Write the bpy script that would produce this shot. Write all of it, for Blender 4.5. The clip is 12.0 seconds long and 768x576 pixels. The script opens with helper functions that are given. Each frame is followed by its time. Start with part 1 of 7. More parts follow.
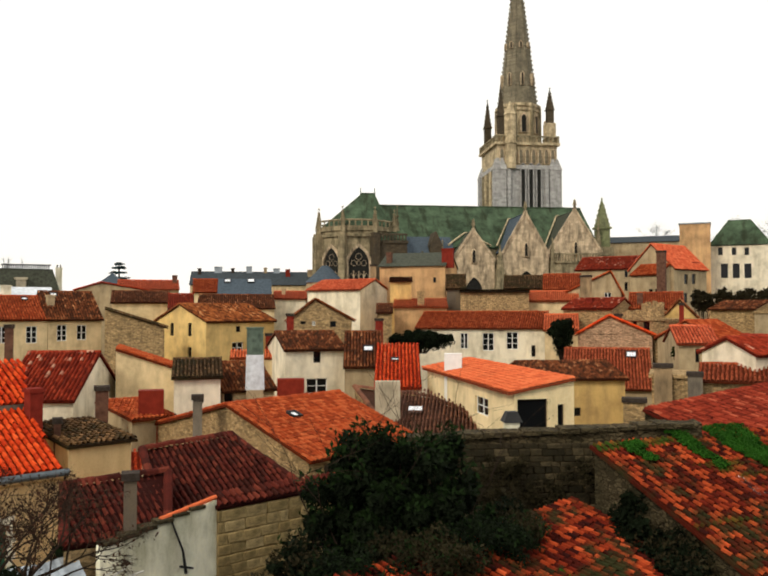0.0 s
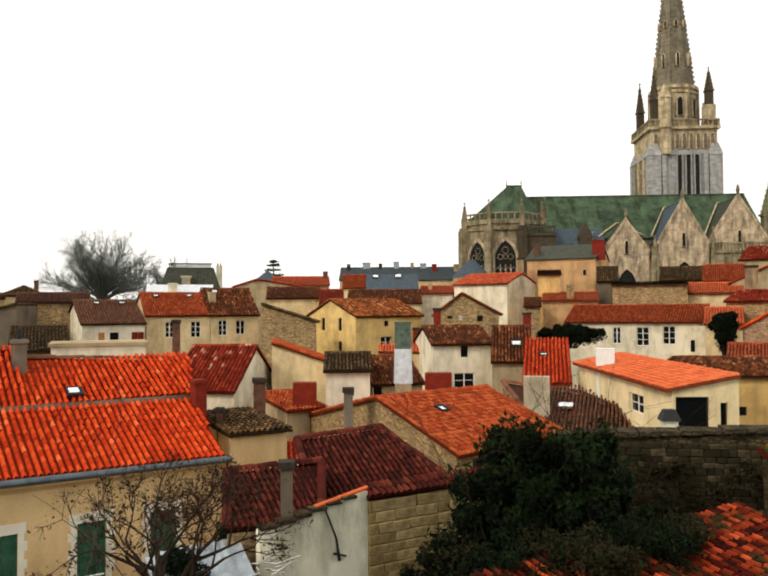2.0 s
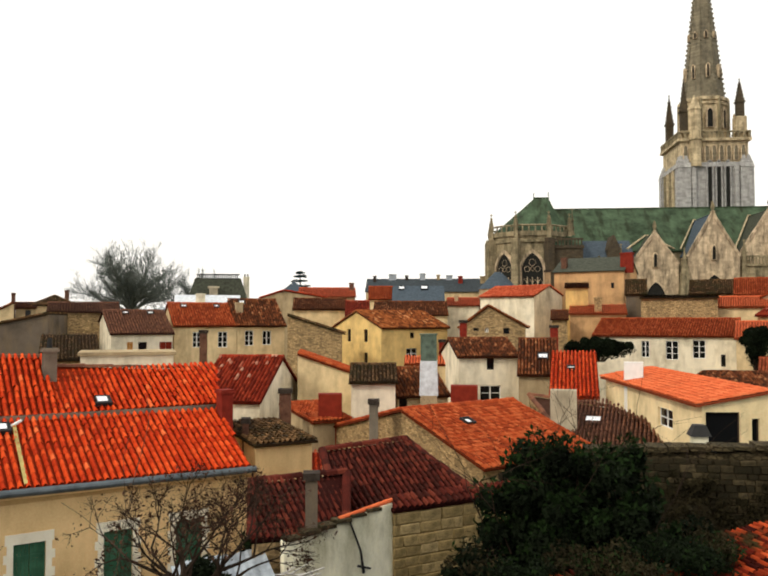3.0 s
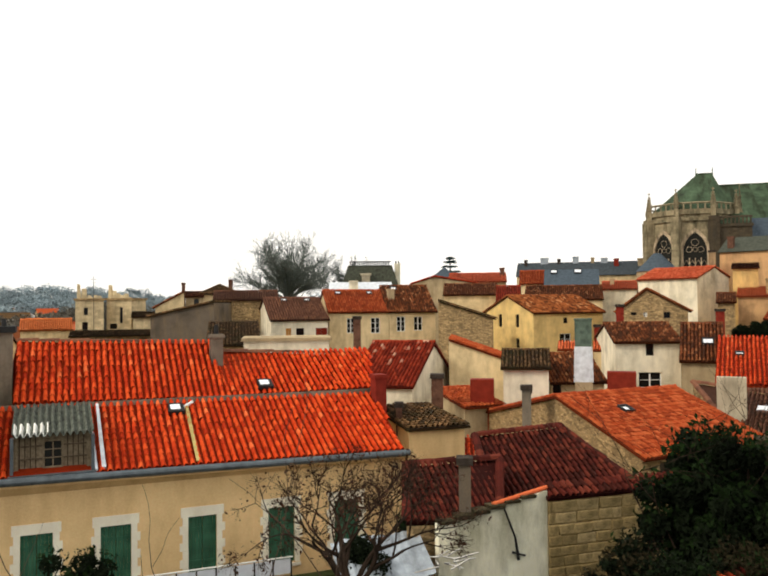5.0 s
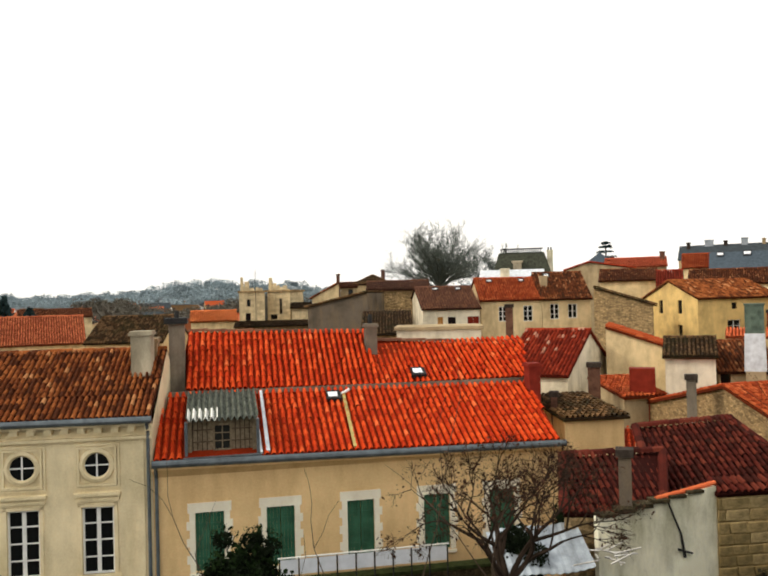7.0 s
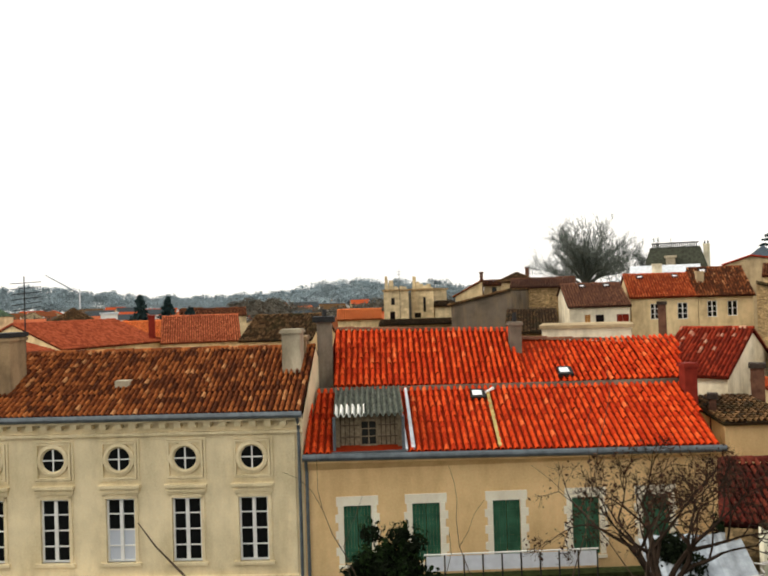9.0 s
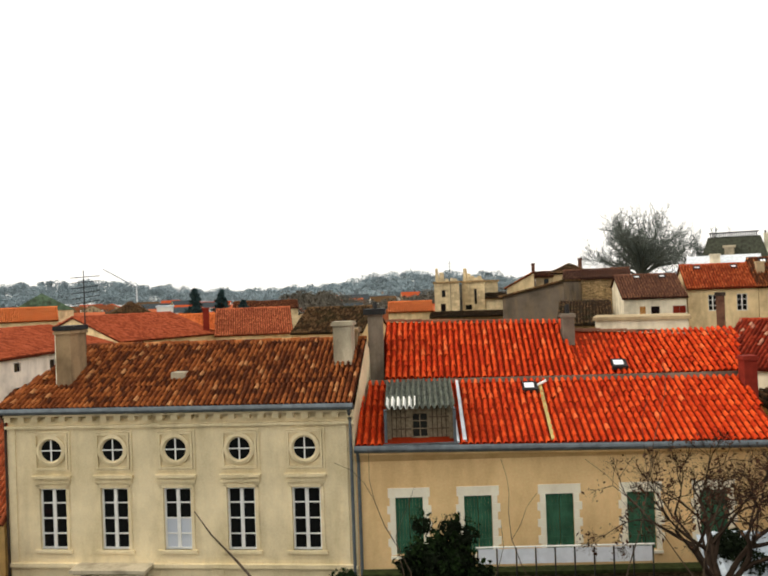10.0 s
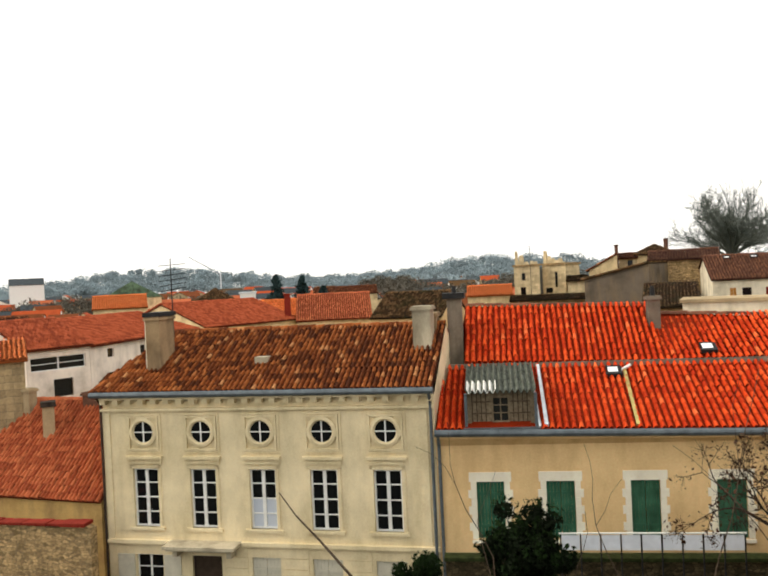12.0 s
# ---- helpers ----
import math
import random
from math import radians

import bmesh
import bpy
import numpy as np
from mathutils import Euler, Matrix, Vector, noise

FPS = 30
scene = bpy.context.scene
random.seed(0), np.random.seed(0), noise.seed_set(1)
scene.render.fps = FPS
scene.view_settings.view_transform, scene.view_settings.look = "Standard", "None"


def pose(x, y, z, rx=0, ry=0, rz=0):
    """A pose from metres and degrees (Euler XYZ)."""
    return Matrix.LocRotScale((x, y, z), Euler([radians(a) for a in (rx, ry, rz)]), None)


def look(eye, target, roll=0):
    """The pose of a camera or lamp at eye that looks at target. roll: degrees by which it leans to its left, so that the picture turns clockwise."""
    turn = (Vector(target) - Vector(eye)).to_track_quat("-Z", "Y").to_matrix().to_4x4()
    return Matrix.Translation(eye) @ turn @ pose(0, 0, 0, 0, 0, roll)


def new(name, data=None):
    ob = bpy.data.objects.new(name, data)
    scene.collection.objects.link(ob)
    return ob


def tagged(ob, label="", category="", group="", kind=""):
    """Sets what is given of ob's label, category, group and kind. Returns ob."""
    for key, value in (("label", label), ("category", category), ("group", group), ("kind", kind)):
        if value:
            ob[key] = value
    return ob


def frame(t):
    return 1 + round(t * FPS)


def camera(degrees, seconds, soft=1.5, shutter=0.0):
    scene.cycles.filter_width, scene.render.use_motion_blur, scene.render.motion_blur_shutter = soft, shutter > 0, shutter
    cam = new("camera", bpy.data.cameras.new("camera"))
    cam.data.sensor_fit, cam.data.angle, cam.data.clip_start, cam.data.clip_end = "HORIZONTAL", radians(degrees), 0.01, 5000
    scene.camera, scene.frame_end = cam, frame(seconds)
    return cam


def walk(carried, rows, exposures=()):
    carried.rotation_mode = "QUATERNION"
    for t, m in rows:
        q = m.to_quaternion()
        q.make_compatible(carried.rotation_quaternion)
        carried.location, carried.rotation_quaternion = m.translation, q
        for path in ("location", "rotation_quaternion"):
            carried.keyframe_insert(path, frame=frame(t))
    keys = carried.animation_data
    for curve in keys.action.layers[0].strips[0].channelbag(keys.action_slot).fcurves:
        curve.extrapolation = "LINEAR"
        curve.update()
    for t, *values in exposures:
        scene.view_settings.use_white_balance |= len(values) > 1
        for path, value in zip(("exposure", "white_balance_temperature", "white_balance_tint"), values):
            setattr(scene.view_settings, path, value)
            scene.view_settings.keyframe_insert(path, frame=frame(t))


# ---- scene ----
EYE = 15.0
cam = camera(52.2, 12.0, soft=2.0)
# seconds, yaw, pitch, roll: a hand-held pan from one spot on the terrace
EXPOSURES = [(0, -.12), (2.5, -0.06), (5.5, 0.0), (9.5, 0.04), (12, 0.18)]
ROWS = [
    (0, -0.00, 1.83, 0.08),
    (0.5, 2.02, 1.40, 0.05),
    (1, 4.48, 0.99, 0.09),
    (1.5, 7.09, 1.22, 0.04),
    (2, 10.69, 1.47, 0.41),
    (2.5, 12.44, 1.79, 0.24),
    (2.7, 12.40, 2.41, 0.05),
    (4.3, 17.99, 1.17, 0.08),
    (4.5, 19.65, 1.18, 0.18),
    (5, 23.55, 1.32, 0.54),
    (5.5, 26.14, 1.44, 0.81),
    (6, 28.47, 1.07, 1.15),
    (6.5, 30.96, 0.52, 1.29),
    (7, 34.57, 0.68, 1.42),
    (9, 45.02, 0.84, 1.80),
    (9.5, 46.88, 0.62, 1.88),
    (10, 48.72, 0.40, 2.04),
    (10.5, 50.49, 0.38, 2.34),
    (11, 51.95, 0.10, 2.38),
    (11.5, 53.19, -0.17, 2.55),
    (12, 54.47, -0.50, 2.71),
]
walk(cam, [(t, pose(0, 0, EYE, 90 + pitch, roll, yaw)) for t, yaw, pitch, roll in ROWS], EXPOSURES)

# ---- sky: bright overcast, light mostly from the whole dome ----
world = bpy.data.worlds.new("overcast")
scene.world = world
world.use_nodes = True
wn, wl = world.node_tree.nodes, world.node_tree.links
sky = wn.new("ShaderNodeTexSky")
sky.sky_type, sky.sun_disc = "NISHITA", False
sky.sun_elevation, sky.sun_rotation = radians(38), radians(-140)
sky.air_density, sky.dust_density = 2.0, 6.0
bg_sky = wn["Background"]
bg_sky.inputs[1].default_value = 0.12
wl.new(sky.outputs[0], bg_sky.inputs[0])
cloud = wn.new("ShaderNodeBackground")
cloud.inputs[0].default_value = (1.0, 0.97, 0.91, 1)
cloud.inputs[1].default_value = 1.33
add = wn.new("ShaderNodeMixShader")
add.inputs[0].default_value = 0.88
wl.new(bg_sky.outputs[0], add.inputs[1])
wl.new(cloud.outputs[0], add.inputs[2])
wl.new(add.outputs[0], wn["World Output"].inputs[0])
sun = new("sun", bpy.data.lights.new("sun", "SUN"))
sun.data.energy, sun.data.angle, sun.data.color = 1.5, radians(10), (1, 0.91, 0.76)
sun.matrix_world = look((0, 0, 60), (0.64 * 60, 0.77 * 60, 60 - 0.78 * 60))
scene.view_settings.exposure = 0.0

# ---- materials ----
M = {}


def mat(key, rough=0.8, metal=0.0):
    m = bpy.data.materials.new(key)
    m.use_nodes = True
    b = m.node_tree.nodes["Principled BSDF"]
    b.inputs["Roughness"].default_value, b.inputs["Metallic"].default_value = rough, metal
    b.inputs["Specular IOR Level"].default_value = 0.08 if rough > 0.55 else 0.4
    M[key] = m
    return m, m.node_tree.nodes, m.node_tree.links, b


def ramp(n, l, source, stops):
    r = n.new("ShaderNodeValToRGB")
    while len(r.color_ramp.elements) < len(stops):
        r.color_ramp.elements.new(0.5)
    for e, (p, c) in zip(r.color_ramp.elements, stops):
        e.position, e.color = p, (*c, 1)
    l.new(source, r.inputs[0])
    return r.outputs[0]


def noise_tex(n, l, scale, detail=4.0, stretch=None, rough=0.6):
    t = n.new("ShaderNodeTexNoise")
    t.inputs["Scale"].default_value, t.inputs["Detail"].default_value, t.inputs["Roughness"].default_value = scale, detail, rough
    c = n.new("ShaderNodeTexCoord")
    mp = n.new("ShaderNodeMapping")
    if stretch:
        mp.inputs["Scale"].default_value = stretch
    l.new(c.outputs["Object"], mp.inputs[0])
    l.new(mp.outputs[0], t.inputs[0])
    return t.outputs["Fac"]


def mixc(n, l, fac, a, b, mode="MIX"):
    x = n.new("ShaderNodeMix")
    x.data_type, x.blend_type = "RGBA", mode
    for s, v in ((0, fac), (6, a), (7, b)):
        if isinstance(v, (int, float)):
            x.inputs[s].default_value = v
        elif isinstance(v, tuple):
            x.inputs[s].default_value = (*v, 1)
        else:
            l.new(v, x.inputs[s])
    return x.outputs[2]


def bump(n, l, b, height, strength=0.4, dist=0.02):
    q = n.new("ShaderNodeBump")
    q.inputs["Strength"].default_value, q.inputs["Distance"].default_value = strength, dist
    l.new(height, q.inputs["Height"])
    l.new(q.outputs[0], b.inputs["Normal"])


def plaster(key, c, stain=(0.2, 0.14, 0.075), amount=0.45, rough=0.9, low=0.5):
    m, n, l, b = mat(key, rough)
    big = noise_tex(n, l, 0.5, 5)
    streak = noise_tex(n, l, 0.9, 6, (1.1, 1.1, 0.35))
    fine = noise_tex(n, l, 14, 6)
    col = ramp(n, l, big, [(.28, tuple(v * low for v in c)), (.5, tuple(v * .9 for v in c)), (.72, tuple(min(1, v * 1.1) for v in c))])
    f = ramp(n, l, streak, [(.46, (0, 0, 0)), (.74, (min(1, amount + .2),) * 3)])
    col = mixc(n, l, f, col, stain)
    patch = noise_tex(n, l, 1.7, 8, (1, 1, .6), .7)
    col = mixc(n, l, ramp(n, l, patch, [(.56, (0, 0, 0)), (.7, (amount * .7,) * 3)]), col, tuple(v * .45 for v in c))
    col = mixc(n, l, 0.35, col, ramp(n, l, fine, [(.3, (.45,) * 3), (.7, (.75,) * 3)]), "OVERLAY")
    l.new(col, b.inputs["Base Color"])
    bump(n, l, b, fine, .35, .02)


def stone(key, c, mortar=None, bw=0.5, bh=0.25, stain=(0.06, 0.055, 0.045), amount=0.6, msize=0.012):
    """Coursed stone: courses with joints, patchy colour and dark weathering."""
    mortar = mortar or tuple(v * .8 for v in c)
    m, n, l, b = mat(key, 0.92)
    t = n.new("ShaderNodeTexBrick")
    tc = n.new("ShaderNodeTexCoord")
    sep, comb, ad = n.new("ShaderNodeSeparateXYZ"), n.new("ShaderNodeCombineXYZ"), n.new("ShaderNodeMath")
    l.new(tc.outputs["Object"], sep.inputs[0])
    l.new(sep.outputs[0], ad.inputs[0])
    l.new(sep.outputs[1], ad.inputs[1])
    wob = n.new("ShaderNodeMath")
    wob.operation = "MULTIPLY_ADD"
    wob.inputs[1].default_value = 0.16
    l.new(noise_tex(n, l, 1.3, 3), wob.inputs[0])
    l.new(sep.outputs[2], wob.inputs[2])
    l.new(ad.outputs[0], comb.inputs[0])
    l.new(wob.outputs[0], comb.inputs[1])
    l.new(comb.outputs[0], t.inputs["Vector"])
    t.inputs["Scale"].default_value = 1.0
    t.inputs["Brick Width"].default_value, t.inputs["Row Height"].default_value = bw, bh
    t.inputs["Mortar Size"].default_value, t.inputs["Mortar Smooth"].default_value = msize, 0.3
    t.inputs["Color1"].default_value = (*[v * .72 for v in c], 1)
    t.inputs["Color2"].default_value = (*[min(1, v * 1.15) for v in c], 1)
    t.inputs["Mortar"].default_value = (*mortar, 1)
    big = noise_tex(n, l, 0.35, 6)
    streak = noise_tex(n, l, 0.9, 6, (1.6, 1.6, 0.4))
    fine = noise_tex(n, l, 9, 6)
    f = ramp(n, l, streak, [(.42, (0, 0, 0)), (.7, (amount,) * 3)])
    col = mixc(n, l, f, t.outputs["Color"], stain)
    col = mixc(n, l, ramp(n, l, big, [(.35, (0, 0, 0)), (.75, (.5,) * 3)]), col, tuple(v * .55 for v in c))
    col = mixc(n, l, 0.5, col, ramp(n, l, fine, [(.3, (.35,) * 3), (.7, (.75,) * 3)]), "OVERLAY")
    l.new(col, b.inputs["Base Color"])
    h = mixc(n, l, 0.5, fine, t.outputs["Fac"], "SUBTRACT")
    bump(n, l, b, h, .7, .04)


def rubble_stone(key, c, joint, sx=3.2, sz=6.5, stain=(0.05, 0.045, 0.03), amount=0.6):
    """Irregular rubble: cells of uneven size and shade with recessed joints and dark weathering."""
    m, n, l, b = mat(key, 0.95)
    tc, mp = n.new("ShaderNodeTexCoord"), n.new("ShaderNodeMapping")
    mp.inputs["Scale"].default_value = (sx, sx, sz)
    l.new(tc.outputs["Object"], mp.inputs[0])
    warp = n.new("ShaderNodeTexNoise")
    warp.inputs["Scale"].default_value = 1.4
    l.new(mp.outputs[0], warp.inputs[0])
    ad = n.new("ShaderNodeVectorMath")
    ad.operation = "MULTIPLY_ADD"
    ad.inputs[1].default_value = (.55, .55, .55)
    l.new(warp.outputs["Color"], ad.inputs[0])
    l.new(mp.outputs[0], ad.inputs[2])
    vc, ve = n.new("ShaderNodeTexVoronoi"), n.new("ShaderNodeTexVoronoi")
    ve.feature = "DISTANCE_TO_EDGE"
    for t in (vc, ve):
        t.inputs["Scale"].default_value = 1.0
        l.new(ad.outputs[0], t.inputs["Vector"])
    sep = n.new("ShaderNodeSeparateColor")
    l.new(vc.outputs["Color"], sep.inputs[0])
    col = ramp(n, l, sep.outputs[0], [(0, tuple(v * .5 for v in c)), (.5, c), (1, tuple(min(1, v * 1.45) for v in c))])
    edge = ramp(n, l, ve.outputs["Distance"], [(.02, (1,) * 3), (.1, (0,) * 3)])
    col = mixc(n, l, edge, col, joint)
    f = ramp(n, l, noise_tex(n, l, .8, 6, (1.4, 1.4, .5)), [(.4, (0, 0, 0)), (.68, (amount,) * 3)])
    col = mixc(n, l, f, col, stain)
    fine = noise_tex(n, l, 11, 6)
    col = mixc(n, l, .6, col, ramp(n, l, fine, [(.3, (.3,) * 3), (.7, (.75,) * 3)]), "OVERLAY")
    l.new(col, b.inputs["Base Color"])
    h = mixc(n, l, .5, fine, edge, "SUBTRACT")
    bump(n, l, b, h, .9, .05)


def tile(key, stops, moss=0.0):
    """Clay tiles: every tile its own shade; lichen in patches."""
    # the _under copy is the same clay darkened, as painted shade between tiles
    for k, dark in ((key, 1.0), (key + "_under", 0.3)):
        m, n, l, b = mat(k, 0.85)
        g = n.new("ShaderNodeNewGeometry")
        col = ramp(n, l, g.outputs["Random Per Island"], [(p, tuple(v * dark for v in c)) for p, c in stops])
        big = noise_tex(n, l, 0.45, 5)
        col = mixc(n, l, ramp(n, l, big, [(.5, (0, 0, 0)), (.75, (.4,) * 3)]), col, tuple(v * .6 for v in stops[0][1]))
        fine = noise_tex(n, l, 7, 6)
        col = mixc(n, l, 0.45, col, ramp(n, l, fine, [(.3, (.3,) * 3), (.7, (.7,) * 3)]), "OVERLAY")
        if moss:
            mo = noise_tex(n, l, 0.8, 7)
            col = mixc(n, l, ramp(n, l, mo, [(.5, (0, 0, 0)), (.62, (moss,) * 3)]), col, (.022, .027, .009))
        l.new(col, b.inputs["Base Color"])
        bump(n, l, b, fine, .3, .01)


def plain(key, c, rough=0.6, metal=0.0, vary=0.25, scale=3.0):
    m, n, l, b = mat(key, rough, metal)
    f = noise_tex(n, l, scale, 6)
    l.new(ramp(n, l, f, [(.3, tuple(v * (1 - vary) for v in c)), (.7, tuple(min(1, v * (1 + vary)) for v in c))]), b.inputs["Base Color"])
    bump(n, l, b, f, .15, .01)
    return m


plaster("plaster_cream", (.8, .61, .35))
plaster("plaster_white", (.85, .76, .57), amount=.35)
plaster("plaster_yellow", (.85, .58, .23), amount=.25)
plaster("plaster_grey", (.45, .35, .21), amount=.65)
plaster("plaster_ochre", (.68, .45, .17), amount=.45)
plaster("plaster_tan", (.84, .57, .285), stain=(.36, .21, .09), amount=.25, low=.8)
plaster("quoin_pale", (.95, .88, .7), stain=(.5, .4, .25), amount=.15, low=.85)
plaster("limestone", (.84, .7, .44), stain=(.34, .26, .14), amount=.35, low=.72)
rubble_stone("rubble", (.46, .31, .15), (.3, .22, .12), 4.6, 9.5, (.1, .075, .04), .5)
stone("ashlar", (.46, .35, .19), mortar=(.22, .18, .12), bw=.7, bh=.33, amount=.6)
stone("church_stone", (.33, .275, .17), bw=.7, bh=.35, stain=(.03, .03, .018), amount=.9)
stone("church_light", (.66, .52, .35), bw=.7, bh=.35, stain=(.05, .042, .028), amount=.95)
stone("church_cream", (.64, .52, .33), bw=.7, bh=.35, stain=(.07, .055, .03), amount=.9)
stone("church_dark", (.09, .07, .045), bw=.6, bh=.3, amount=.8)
rubble_stone("old_wall", (.085, .065, .035), (.03, .024, .014), 5.0, 10.5, (.02, .02, .01), .8)
tile("tile_red", [(0, (.42, .03, .006)), (.5, (.6, .055, .01)), (.95, (.7, .09, .018)), (1, (.8, .17, .05))])
tile("tile_orange", [(0, (.54, .11, .04)), (.5, (.66, .14, .05)), (1, (.72, .19, .075))])
tile("tile_brown", [(0, (.05, .02, .01)), (.5, (.14, .04, .014)), (.9, (.24, .075, .026)), (1, (.42, .19, .08))])
tile("tile_dark", [(0, (.035, .009, .006)), (.6, (.085, .014, .009)), (1, (.14, .03, .017))])
tile("tile_rust", [(0, (.22, .036, .011)), (.5, (.34, .056, .015)), (1, (.46, .11, .035))])
tile("tile_olive", [(0, (.03, .02, .01)), (.5, (.085, .045, .018)), (1, (.2, .11, .05))], .5)
tile("tile_mossy", [(0, (.02, .004, .003)), (.5, (.13, .013, .005)), (.85, (.34, .045, .012)), (1, (.6, .1, .03))], .95)
plain("slate", (.045, .055, .062), .85, vary=.35)
plain("slate_green", (.055, .085, .05), .85, vary=.6, scale=.5)
nt = M["slate_green"].node_tree
n, l, b = nt.nodes, nt.links, nt.nodes["Principled BSDF"]
old = b.inputs["Base Color"].links[0].from_socket
run = noise_tex(n, l, .8, 6, (1.0, .25, .25))
l.new(mixc(n, l, ramp(n, l, run, [(.48, (0, 0, 0)), (.66, (.85,) * 3)]), old, (.022, .026, .014)), b.inputs["Base Color"])
plain("zinc", (.32, .36, .4), .5, .4)
plain("white_paint", (.8, .8, .77), .5, vary=.08)
plain("shutter_green", (.04, .115, .068), .65, vary=.45, scale=2)
plain("wood_dark", (.05, .035, .025), .7)
plain("wood_brown", (.16, .09, .05), .7)
plain("terracotta", (.5, .13, .06), .8)
plain("red_paint", (.2, .024, .012), .7)
plain("brick_red", (.2, .025, .015), .85)
plain("ground_earth", (.045, .042, .025), .95, vary=.5, scale=.2)
plain("bark", (.07, .05, .035), .9, vary=.4, scale=6)
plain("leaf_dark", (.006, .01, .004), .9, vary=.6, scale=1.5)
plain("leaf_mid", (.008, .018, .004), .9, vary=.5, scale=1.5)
# distance haze is mixed into this pale blue-grey wood colour
plain("hazed_wood", (.25, .31, .335), .9, vary=.4, scale=.05)
plain("iron", (.03, .03, .03), .6, .3)
m, n, l, b = mat("glass", .08)
b.inputs["Base Color"].default_value = (.006, .007, .008, 1)
b.inputs["Specular IOR Level"].default_value = .25
m, n, l, b = mat("sky_glass", .05)
b.inputs["Base Color"].default_value = (.95, .96, .97, 1)
b.inputs["Metallic"].default_value = .95
plaster("plaster_cream2", (.88, .7, .4), amount=.2)
plaster("plaster_peach", (.62, .37, .18), amount=.5)
plaster("plaster_pink", (.92, .8, .68), amount=.2)
plaster("plaster_dark", (.13, .105, .08), amount=.5)
plaster("plaster_stained", (1.0, .95, .72), stain=(.16, .15, .06), amount=.6, low=.85)
rubble_stone("rubble_pink", (.5, .31, .19), (.42, .28, .17), 4.6, 9.5, (.16, .1, .06), .4)
stone("ashlar_pale", (.72, .57, .34), bw=.6, bh=.3, amount=.45)
tile("tile_red2", [(0, (.15, .018, .008)), (.5, (.27, .03, .012)), (.92, (.36, .05, .02)), (1, (.62, .34, .22))])
tile("tile_coral", [(0, (.42, .075, .03)), (.5, (.58, .11, .045)), (1, (.66, .17, .08))])
tile("tile_even", [(0, (.1, .013, .007)), (.5, (.21, .026, .012)), (.9, (.3, .045, .02)), (1, (.4, .1, .05))])
tile("tile_rust2", [(0, (.22, .045, .019)), (.5, (.32, .068, .026)), (1, (.42, .1, .04))])
tile("tile_brown2", [(0, (.1, .045, .028)), (.5, (.15, .065, .04)), (1, (.21, .09, .05))])
tile("tile_orange2", [(0, (.3, .07, .03)), (.5, (.42, .11, .045)), (1, (.55, .17, .07))])
tile("tile_new", [(0, (.6, .15, .035)), (.5, (.7, .19, .05)), (1, (.78, .25, .08))])
plain("zinc_white", (.62, .66, .7), .45, .2)
plain("slate_blue", (.06, .08, .1), .75, vary=.3)
plain("brick_dark", (.12, .06, .04), .9, vary=.4)
plain("wood_orange", (.5, .24, .07), .6)
plain("copper_green", (.1, .14, .11), .6, .2, vary=.4)
plain("moss", (.028, .036, .012), .95, vary=.5, scale=4)
plain("hill_earth", (.06, .075, .04), .95, vary=.4, scale=.03)
plain("fibre_sheet", (.1, .11, .09), .85, vary=.7, scale=5)
plain("clear_sheet", (.85, .85, .8), .5, vary=.15)
plain("wood_grey", (.2, .155, .1), .85, vary=.4, scale=9)
plain("plastic_sheet", (.3, .34, .38), .3, vary=.5, scale=1.6)
plain("dry_leaf", (.06, .028, .016), .8, vary=.5, scale=8)
stone("tower_grey", (.43, .425, .41), mortar=(.38, .375, .36), bw=.8, bh=.4, stain=(.12, .115, .1), amount=.5)
stone("spire_stone", (.24, .21, .145), bw=.6, bh=.35, amount=.75)
stone("church_mossy", (.22, .24, .12), bw=.5, bh=.3, amount=.6)
plain("soot", (.045, .035, .028), .95, vary=.5, scale=5)
plain("louvre_dark", (.02, .02, .018), .8)
plaster("limestone_worn", (.5, .44, .32), stain=(.14, .12, .08), amount=.7)
plaster("chimney_grey", (.24, .2, .15), stain=(.05, .045, .04), amount=.85)
plaster("chimney_brown", (.36, .25, .14), stain=(.06, .05, .035), amount=.8)
stone("ashlar_gold", (.5, .36, .17), mortar=(.16, .12, .07), bw=.75, bh=.36, stain=(.07, .06, .04), amount=.7)
plain("zinc_blue", (.1, .12, .135), .5, .3, vary=.35)
plain("shutter_grey", (.55, .52, .42), .7, vary=.12)
plain("wood_weathered", (.1, .075, .05), .85, vary=.4, scale=8)
plain("lichen_yellow", (.4, .32, .12), .9, vary=.4)
tile("tile_mix", [(0, (.07, .022, .009)), (.4, (.2, .055, .016)), (.93, (.35, .11, .03)), (1, (.52, .25, .1))])
m, n, l, b = mat("curtain_pane", .15)
b.inputs["Base Color"].default_value = (.55, .6, .68, 1)
for key, src in (("tile_red_single", "tile_red"), ("tile_mix_single", "tile_mix")):
    m = M[src].copy()
    m.name = key
    nt = m.node_tree
    info = nt.nodes.new("ShaderNodeObjectInfo")
    for lk in list(nt.links):
        if lk.from_socket.name == "Random Per Island":
            to = lk.to_socket
            nt.links.remove(lk)
            nt.links.new(info.outputs["Random"], to)
    M[key] = m
plain("slate_olive", (.055, .06, .044), .7, vary=.4)
plain("bark_grey", (.1, .115, .1), .9, vary=.3, scale=4)
plain("far_wood_brown", (.11, .1, .08), .9, vary=.4, scale=.05)
plain("white_sheet", (.72, .76, .82), .4, vary=.1)
plain("wood_pale", (.5, .48, .45), .8, vary=.3)
